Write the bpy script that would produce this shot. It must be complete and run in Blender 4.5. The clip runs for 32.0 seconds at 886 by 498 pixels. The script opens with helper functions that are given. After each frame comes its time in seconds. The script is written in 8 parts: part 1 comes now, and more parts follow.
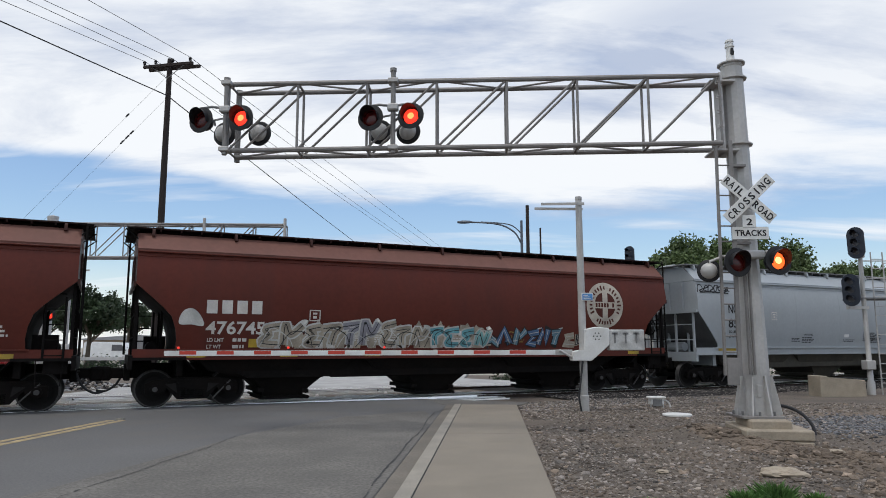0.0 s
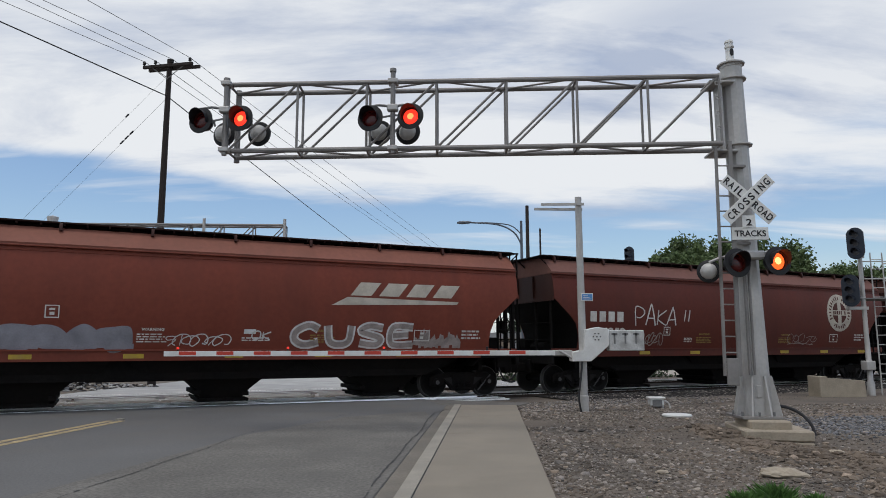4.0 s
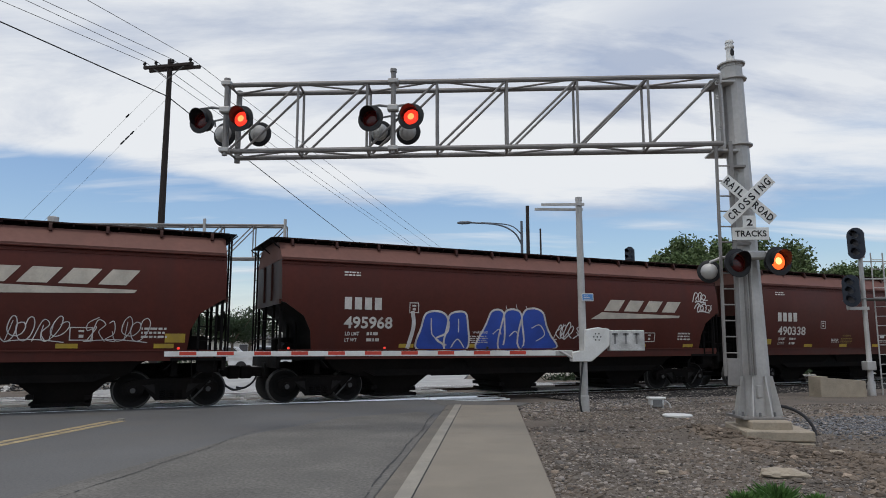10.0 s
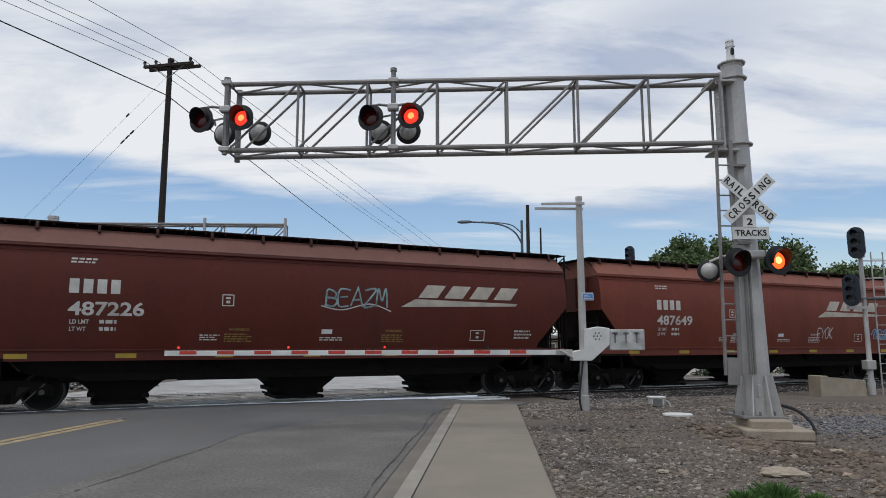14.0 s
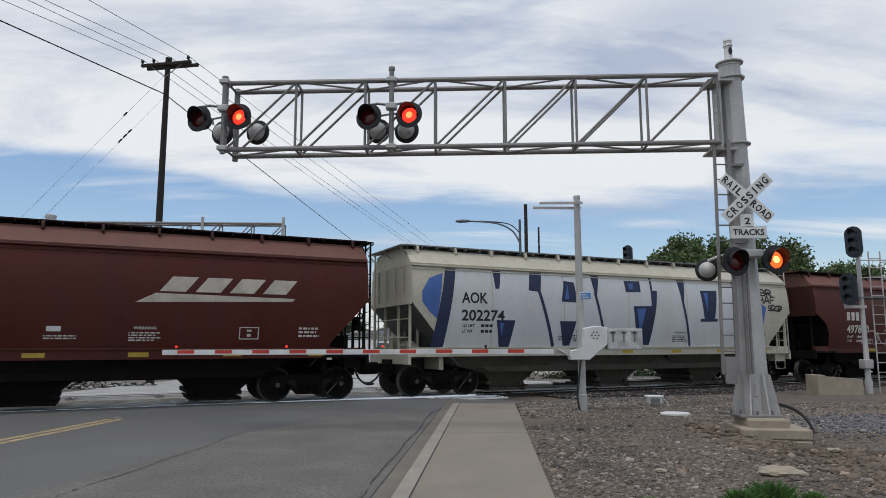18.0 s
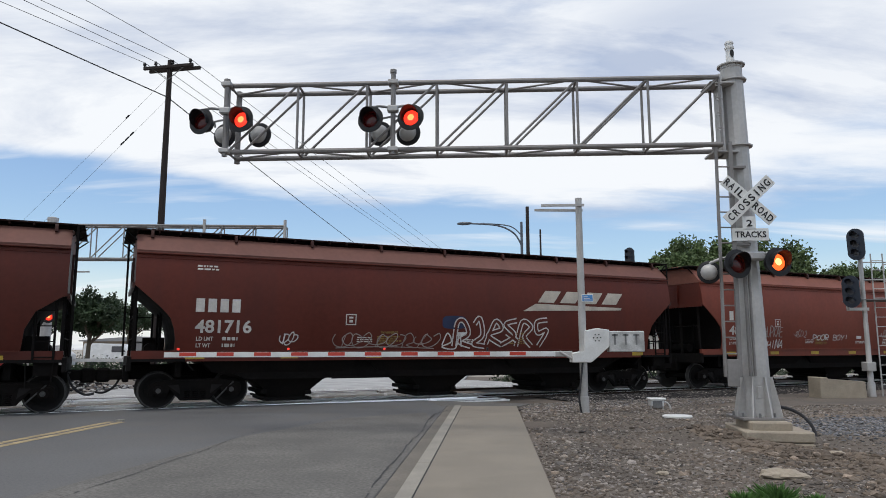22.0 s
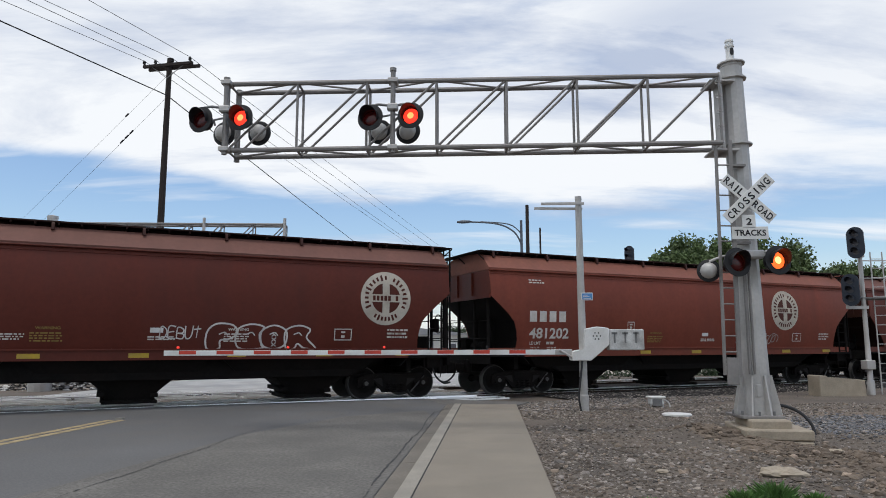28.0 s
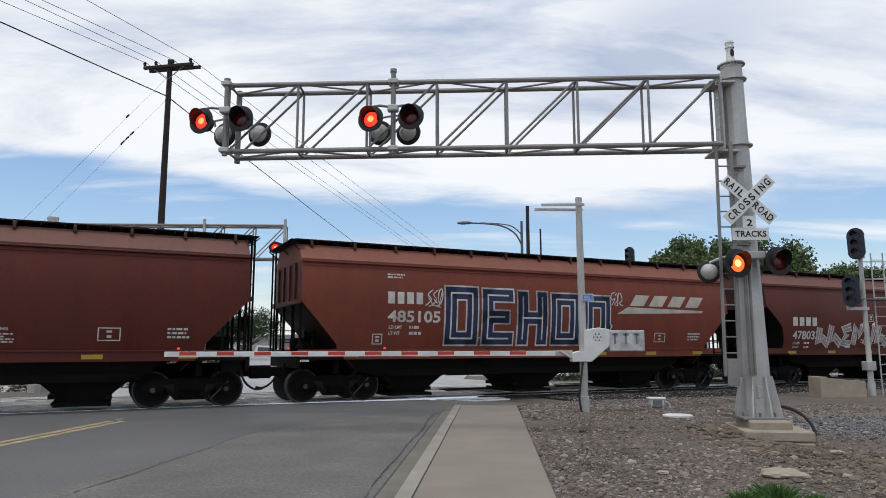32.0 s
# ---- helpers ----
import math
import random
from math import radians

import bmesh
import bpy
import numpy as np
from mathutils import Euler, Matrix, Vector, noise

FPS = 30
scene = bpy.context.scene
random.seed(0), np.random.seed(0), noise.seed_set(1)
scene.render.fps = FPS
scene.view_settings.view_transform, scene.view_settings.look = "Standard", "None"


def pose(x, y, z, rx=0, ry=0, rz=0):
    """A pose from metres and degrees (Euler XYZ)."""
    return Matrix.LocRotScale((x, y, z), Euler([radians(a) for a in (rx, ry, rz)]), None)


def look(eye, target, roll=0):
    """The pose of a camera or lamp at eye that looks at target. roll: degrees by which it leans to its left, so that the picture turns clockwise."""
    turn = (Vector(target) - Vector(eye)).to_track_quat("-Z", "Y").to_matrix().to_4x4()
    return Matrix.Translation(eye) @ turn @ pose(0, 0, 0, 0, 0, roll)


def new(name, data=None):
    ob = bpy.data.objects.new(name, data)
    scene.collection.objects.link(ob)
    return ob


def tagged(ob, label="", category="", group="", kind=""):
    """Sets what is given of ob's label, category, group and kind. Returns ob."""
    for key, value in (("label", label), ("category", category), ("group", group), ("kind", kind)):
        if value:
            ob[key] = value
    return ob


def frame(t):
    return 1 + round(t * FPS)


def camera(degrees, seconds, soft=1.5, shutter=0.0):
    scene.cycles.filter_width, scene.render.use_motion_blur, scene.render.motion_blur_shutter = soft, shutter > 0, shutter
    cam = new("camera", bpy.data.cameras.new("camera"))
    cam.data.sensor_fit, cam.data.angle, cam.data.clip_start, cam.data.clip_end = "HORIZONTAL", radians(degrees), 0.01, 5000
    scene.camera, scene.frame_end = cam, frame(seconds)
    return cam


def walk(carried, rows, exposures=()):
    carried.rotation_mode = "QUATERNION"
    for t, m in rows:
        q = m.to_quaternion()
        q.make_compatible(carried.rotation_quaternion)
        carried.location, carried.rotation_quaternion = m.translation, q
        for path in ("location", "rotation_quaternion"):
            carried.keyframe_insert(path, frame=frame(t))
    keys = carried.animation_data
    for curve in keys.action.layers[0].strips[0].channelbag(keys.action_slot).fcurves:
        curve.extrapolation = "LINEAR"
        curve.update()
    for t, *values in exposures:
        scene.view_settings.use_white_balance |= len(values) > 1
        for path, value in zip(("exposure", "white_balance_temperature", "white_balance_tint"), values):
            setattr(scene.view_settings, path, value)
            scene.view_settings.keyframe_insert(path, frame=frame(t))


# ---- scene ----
cam = camera(65.5, 32.0, 0.92)
EYE = (0.0, 0.0, 1.5)


def motions():
    # the camera is held in the hand: it barely sways
    sway = ((0, 0, 0), (0.5, 0.01, -0.01), (1, -0.07, -0.03), (1.5, -0.02, -0.02), (2, 0.01, 0), (2.5, 0.01, -0.02),
            (3, 0.01, -0.01), (3.5, -0.04, -0.03), (5.5, -0.01, 0.02), (6, -0.06, -0.01), (6.5, 0.03, 0.01),
            (7, -0.05, 0.05), (7.5, -0.21, 0), (8, 0.08, 0), (8.5, -0.04, 0.03), (9, -0.07, 0.02), (9.5, 0.1, 0),
            (10, -0.05, 0.01), (10.5, 0.01, 0.03), (11, 0.03, 0.03), (11.5, -0.05, 0.01), (12, -0.07, 0.01),
            (12.5, 0.01, -0.01), (13, -0.02, 0), (13.5, -0.07, 0.01), (14, 0.01, 0.02), (14.5, 0.01, 0.01),
            (16.5, -0.01, 0.02), (17, 0.01, 0), (17.5, 0.01, 0.11), (18, 0.08, -0.14), (18.5, 0.02, 0.05),
            (19, 0.08, 0.04), (19.5, -0.06, 0), (20, 0.08, -0.01), (20.5, -0.19, 0.04), (21, 0.04, 0.04),
            (21.5, 0.02, 0.01), (22, -0.12, 0), (22.5, 0.01, 0.04), (23, 0.02, 0), (23.5, 0.01, 0.02), (24, 0.08, -0.02),
            (24.5, 0.01, 0.01), (25, -0.08, 0.01), (25.5, 0.16, -0.03), (27.5, 0.01, 0.05), (28, 0.02, -0.02),
            (28.5, 0.23, 0.04), (29, 0.02, 0.01), (29.5, 0.14, 0.04), (30, 0.01, 0.01), (30.5, -0.12, 0.02),
            (31, -0.01, 0.04), (31.5, 0.11, 0.04), (32, -0.07, 0.01))
    walk(cam, [(t, pose(*EYE, 90 + 8.1 - up, 0.12, 0.2 + side)) for t, up, side in sway],
         ((0, 0.05), (1, 0.05), (2.4, -0.14), (20.1, -0.14), (20.7, 0.05), (32, 0.05)))
    for car, mid in cars:
        walk(car, [(t, track_pose(mid - s)) for t, s in RUN])
    for wheelset, mid, x in wheelsets:
        # the wheels turn while their car is on the stretch before the camera
        rows, a, t = [(0.0, 0.0)], 0.0, 0.05
        while t < 31.95:
            v = (run_at(t + 0.05) - run_at(t)) / 0.05
            if -34 < mid + x - run_at(t) < 34:
                a += math.degrees(v * 0.05 / WHEEL_R)
                rows.append((t, a))
            t += 0.05
        rows.append((32.0, rows[-1][1]))
        base = wheelset.matrix_basis.copy()
        walk(wheelset, [(t, base @ pose(0, 0, 0, 0, -a, 0)) for t, a in rows])
    flips = [0.345 + 0.9885 * k + {30: 0.04, 31: -0.06, 32: -0.11}.get(k, 0.0) for k in range(33)]
    for turner, phase in flashers:
        base = turner.matrix_basis.copy()
        rows, a = [(0.0, 180.0 * phase)], 180.0 * phase
        for k, t in enumerate(flips):
            for start in (t, t + 0.494):
                if start > 31.88:
                    continue
                rows += [(start, a), (start + 0.0334, a + 70), (start + 0.0667, a + 140), (start + 0.1, a + 180)]
                a += 180
        rows.append((32.0, a))
        walk(turner, [(t, base @ pose(0, 0, 0, 0, 0, a)) for t, a in rows])


# the train's way along the track, in metres, by seconds
RUN = ((0, -94.0), (2, -73.03), (3.5, -57.41), (5.5, -36.53), (7, -20.89), (9, 0.0), (10.5, 15.71), (12, 31.45),
       (13, 41.87), (14.5, 57.75), (16.5, 78.85), (18.3, 98.01), (19, 105.59), (20.5, 121.49), (22.2, 139.3),
       (23, 147.7), (24.2, 160.43), (25.4, 172.95), (27.5, 194.82), (29.2, 212.5), (30.8, 229.14), (32, 241.63))
TRACK_TURN = 26.15
TRACK_D = Vector((math.cos(radians(TRACK_TURN)), math.sin(radians(TRACK_TURN)), 0))
TRACK_N = Vector((-TRACK_D.y, TRACK_D.x, 0))
HALF = 1.6  # half the width of a car
TRACK_O = Vector((0, 20.6, 0)) + TRACK_N * HALF
WHEEL_R = 0.46
cars, wheelsets, flashers = [], [], []


def run_at(t):
    return float(np.interp(t, [r[0] for r in RUN], [r[1] for r in RUN]))


def track_at(s, n=0.0, z=0.0):
    """A point s metres along the near track and n metres beyond its centre line."""
    return TRACK_O + TRACK_D * s + TRACK_N * n + Vector((0, 0, z))


def track_pose(s, n=0.0, z=0.0):
    return pose(*track_at(s, n, z), 0, 0, TRACK_TURN)


ROAD_TURN = -3.83


def road_pose(u, v, z=0.0, turn=0.0):
    """u metres to the right of the eye and v ahead, along the street."""
    m = Matrix.Rotation(radians(ROAD_TURN), 4, "Z") @ Vector((u, v, z))
    return pose(*m, 0, 0, ROAD_TURN + turn)


# ---- light ----
SUN_ELEV, SUN_TURN = 77.0, 205.0
world = bpy.data.worlds.new("sky")
scene.world = world
world.use_nodes = True
nt = world.node_tree
nt.nodes.clear()


def sky_nodes(nt):
    N, L = nt.nodes.new, nt.links.new

    def op(kind, a, b=None, c=None):
        n = N("ShaderNodeMath")
        n.operation = kind
        for i, v in enumerate((a, b, c)):
            if v is None:
                continue
            if isinstance(v, (int, float)):
                n.inputs[i].default_value = v
            else:
                L(v, n.inputs[i])
        return n.outputs[0]

    co = N("ShaderNodeTexCoord").outputs["Generated"]
    sky = N("ShaderNodeTexSky")
    sky.sky_type, sky.sun_disc = "NISHITA", False
    sky.sun_elevation, sky.sun_rotation = radians(SUN_ELEV), radians(SUN_TURN)
    sky.air_density, sky.dust_density = 1.2, 0.6
    sep = N("ShaderNodeSeparateXYZ")
    L(co, sep.inputs[0])
    x, y, z = sep.outputs
    up = op("ADD", op("MAXIMUM", z, 0.0), 0.16)
    flat = N("ShaderNodeCombineXYZ")
    L(op("DIVIDE", x, up), flat.inputs[0])
    L(op("DIVIDE", y, up), flat.inputs[1])

    def clouds(scale, detail, stretch, shift, rough=0.55):
        m = N("ShaderNodeMapping")
        m.inputs["Scale"].default_value = (scale * stretch[0], scale * stretch[1], 1)
        m.inputs["Location"].default_value = (*shift, 0)
        m.inputs["Rotation"].default_value = (0, 0, radians(14))
        L(flat.outputs[0], m.inputs[0])
        n = N("ShaderNodeTexNoise")
        n.inputs["Scale"].default_value, n.inputs["Detail"].default_value = 1.0, detail
        n.inputs["Roughness"].default_value = rough
        n.inputs["Distortion"].default_value = 0.35
        L(m.outputs[0], n.inputs["Vector"])
        return n.outputs["Fac"]

    big = clouds(0.55, 3, (0.7, 1.0), (2.3, 0.4))
    fine = clouds(1.7, 8, (0.55, 1.3), (7.1, 3.2), 0.6)
    # the sheet of cloud ends in a ragged edge above a clear band over the horizon
    west = op("MINIMUM", op("MAXIMUM", op("MULTIPLY", op("SUBTRACT", -0.2, x), 6.0), 0.0), 1.0)
    edge = op("SUBTRACT", z, op("ADD", op("ADD", op("MULTIPLY", op("MAXIMUM", x, 0.0), -0.06), 0.214), op("MULTIPLY", west, 0.022)))
    sheet = op("MAXIMUM", op("MULTIPLY", edge, op("ADD", op("MULTIPLY", west, 14.0), 13.0)), -0.9)
    thin = op("SUBTRACT", op("ADD", op("MULTIPLY", west, 0.3), 0.42), op("MULTIPLY", op("MINIMUM", op("MAXIMUM", op("SUBTRACT", x, 0.12), 0.0), 0.4), 0.65))
    cover = op("ADD", op("MINIMUM", sheet, thin), op("ADD", op("MULTIPLY", op("SUBTRACT", big, 0.5), 1.7),
                                                    op("MULTIPLY", op("SUBTRACT", fine, 0.5), 1.7)))
    ramp = N("ShaderNodeMapRange")
    ramp.interpolation_type = "SMOOTHSTEP"
    ramp.inputs["From Min"].default_value, ramp.inputs["From Max"].default_value = -0.2, 0.42
    L(cover, ramp.inputs[0])
    # low streaks of cloud in the clear band
    low = clouds(1.2, 6, (0.35, 2.0), (1.7, 5.0))
    streak = N("ShaderNodeMapRange")
    streak.inputs["From Min"].default_value, streak.inputs["From Max"].default_value = 0.545, 0.69
    L(low, streak.inputs[0])
    mask = op("MINIMUM", op("MAXIMUM", ramp.outputs[0], op("MULTIPLY", streak.outputs[0], 0.8)), 1.0)
    haze = N("ShaderNodeMapRange")
    haze.inputs["From Min"].default_value, haze.inputs["From Max"].default_value = 0.0, 0.12
    haze.inputs["To Min"].default_value, haze.inputs["To Max"].default_value = 0.8, 0.0
    L(z, haze.inputs[0])
    mask = op("MAXIMUM", mask, haze.outputs[0])
    shade = N("ShaderNodeMapRange")
    shade.inputs["From Min"].default_value, shade.inputs["From Max"].default_value = 0.33, 0.54
    L(clouds(1.3, 9, (-0.6, 1.3), (4.4, 9.0), 0.62), shade.inputs[0])
    tone = N("ShaderNodeMix")
    tone.data_type = "RGBA"
    tone.inputs["A"].default_value, tone.inputs["B"].default_value = (0.5, 0.575, 0.73, 1), (0.92, 0.95, 0.99, 1)
    # thicker, greyer cloud high over the tracks
    grey = op("MULTIPLY", op("MINIMUM", op("MAXIMUM", op("MULTIPLY", op("SUBTRACT", x, 0.02), 3.0), 0.0), 1.0),
              op("MINIMUM", op("MAXIMUM", op("MULTIPLY", op("SUBTRACT", z, 0.27), 7.0), 0.0), 1.0))
    hollow_x, hollow_z = op("MULTIPLY", op("SUBTRACT", x, 0.3), 6.5), op("MULTIPLY", op("SUBTRACT", z, 0.4), 14.0)
    gap = op("MAXIMUM", op("SUBTRACT", op("MULTIPLY", fine, 2.0), op("ADD", op("MULTIPLY", hollow_x, hollow_x), op("MULTIPLY", hollow_z, hollow_z))), 0.0)
    light = op("ADD", op("SUBTRACT", shade.outputs[0], op("MULTIPLY", grey, 0.28)), op("MULTIPLY", west, 0.24))
    L(op("MINIMUM", op("MAXIMUM", op("SUBTRACT", light, op("MULTIPLY", gap, 0.42)), 0.0), 1.0), tone.inputs["Factor"])
    blue = N("ShaderNodeBackground")
    blue.inputs["Strength"].default_value = 0.127
    deep = N("ShaderNodeMix")
    deep.data_type, deep.blend_type = "RGBA", "MULTIPLY"
    deep.inputs["Factor"].default_value = 1.0
    deep.inputs["B"].default_value = (0.93, 1.0, 1.12, 1)
    L(sky.outputs[0], deep.inputs["A"])
    L(deep.outputs["Result"], blue.inputs[0])
    white = N("ShaderNodeBackground")
    white.inputs["Strength"].default_value = 0.97
    L(tone.outputs["Result"], white.inputs[0])
    mix = N("ShaderNodeMixShader")
    L(mask, mix.inputs[0])
    L(blue.outputs[0], mix.inputs[1])
    L(white.outputs[0], mix.inputs[2])
    out = N("ShaderNodeOutputWorld")
    L(mix.outputs[0], out.inputs[0])


sky_nodes(nt)
sun = new("sun", bpy.data.lights.new("sun", "SUN"))
sun.data.energy, sun.data.angle, sun.data.color = 1.3, radians(14), (1.0, 0.96, 0.9)
sun.matrix_world = look((math.sin(radians(SUN_TURN)) * 20, math.cos(radians(SUN_TURN)) * 20,
                         20 * math.tan(radians(SUN_ELEV))), (0, 0, 0))
scene.view_settings.exposure = 0.0


# ---- materials ----
def mat(name, color, rough=0.6, metal=0.0, vary=0.25, scale=3.0, fine=40.0, bump=0.1, dirt=None, streak=0.0, per=0.0,
        spec=0.4, island=0.0, grain=0.6):
    """Paint, metal, stone or soil with broad stains, fine grain and a little relief."""
    m = bpy.data.materials.new(name)
    m.use_nodes = True
    nt = m.node_tree
    N, L = nt.nodes.new, nt.links.new
    b = nt.nodes["Principled BSDF"]
    b.inputs["Metallic"].default_value = metal
    b.inputs["Specular IOR Level"].default_value = spec
    co = N("ShaderNodeTexCoord")
    mp = N("ShaderNodeMapping")
    L(co.outputs["Object"], mp.inputs[0])
    if streak:
        mp.inputs["Scale"].default_value = (1, 1, streak)

    def noise_fac(s, d, src):
        n = N("ShaderNodeTexNoise")
        n.inputs["Scale"].default_value, n.inputs["Detail"].default_value = s, d
        L(src, n.inputs["Vector"])
        return n.outputs["Fac"]

    big, small = noise_fac(scale, 5, mp.outputs[0]), noise_fac(fine, 4, co.outputs["Object"])

    def mapped(fac, a0, a1, lo, hi):
        r = N("ShaderNodeMapRange")
        for k, v in (("From Min", a0), ("From Max", a1), ("To Min", lo), ("To Max", hi)):
            r.inputs[k].default_value = v
        L(fac, r.inputs[0])
        return r.outputs[0]

    v1, v2 = mapped(big, 0.3, 0.7, 1 - vary, 1 + vary), mapped(small, 0.25, 0.75, 1 - vary * grain, 1 + vary * grain)
    mul = N("ShaderNodeMath")
    mul.operation = "MULTIPLY"
    L(v1, mul.inputs[0])
    L(v2, mul.inputs[1])
    val = mul.outputs[0]
    if per:
        info = N("ShaderNodeObjectInfo")
        m3 = N("ShaderNodeMath")
        m3.operation = "MULTIPLY"
        L(val, m3.inputs[0])
        L(mapped(info.outputs["Random"], 0, 1, 1 - per, 1 + per), m3.inputs[1])
        val = m3.outputs[0]
    if island:
        geo = N("ShaderNodeNewGeometry")
        m4 = N("ShaderNodeMath")
        m4.operation = "MULTIPLY"
        L(val, m4.inputs[0])
        L(mapped(geo.outputs["Random Per Island"], 0, 1, 1 - island, 1 + island), m4.inputs[1])
        val = m4.outputs[0]
    tint = N("ShaderNodeMix")
    tint.data_type = "RGBA"
    tint.blend_type = "MULTIPLY"
    tint.inputs["Factor"].default_value = 1.0
    tint.inputs["A"].default_value = (*color, 1)
    L(val, tint.inputs["B"])
    result = tint.outputs["Result"]
    if dirt:
        mx = N("ShaderNodeMix")
        mx.data_type = "RGBA"
        L(mapped(noise_fac(scale * 0.6 + 0.3, 7, mp.outputs[0]), 0.5, 0.72, 0, 0.8), mx.inputs["Factor"])
        L(result, mx.inputs["A"])
        mx.inputs["B"].default_value = (*dirt, 1)
        result = mx.outputs["Result"]
    L(result, b.inputs["Base Color"])
    L(mapped(big, 0.3, 0.7, max(0.02, rough - 0.12), min(1, rough + 0.12)), b.inputs["Roughness"])
    if bump:
        bp = N("ShaderNodeBump")
        bp.inputs["Strength"].default_value, bp.inputs["Distance"].default_value = bump, 0.02
        L(small, bp.inputs["Height"])
        L(bp.outputs[0], b.inputs["Normal"])
    return m


def glow(name, color, strength):
    m = bpy.data.materials.new(name)
    m.use_nodes = True
    b = m.node_tree.nodes["Principled BSDF"]
    b.inputs["Base Color"].default_value = (*[c * 0.3 for c in color], 1)
    b.inputs["Emission Color"].default_value = (*color, 1)
    b.inputs["Emission Strength"].default_value = strength
    b.inputs["Roughness"].default_value = 0.25
    return m


def paint(name, color, **k):
    return mat(name, color, **{**dict(rough=0.5, spec=0.21, vary=0.16, scale=0.7, fine=9.0, bump=0.04, streak=0.25,
                                      dirt=tuple(c * 0.62 + 0.008 for c in color)), **k})


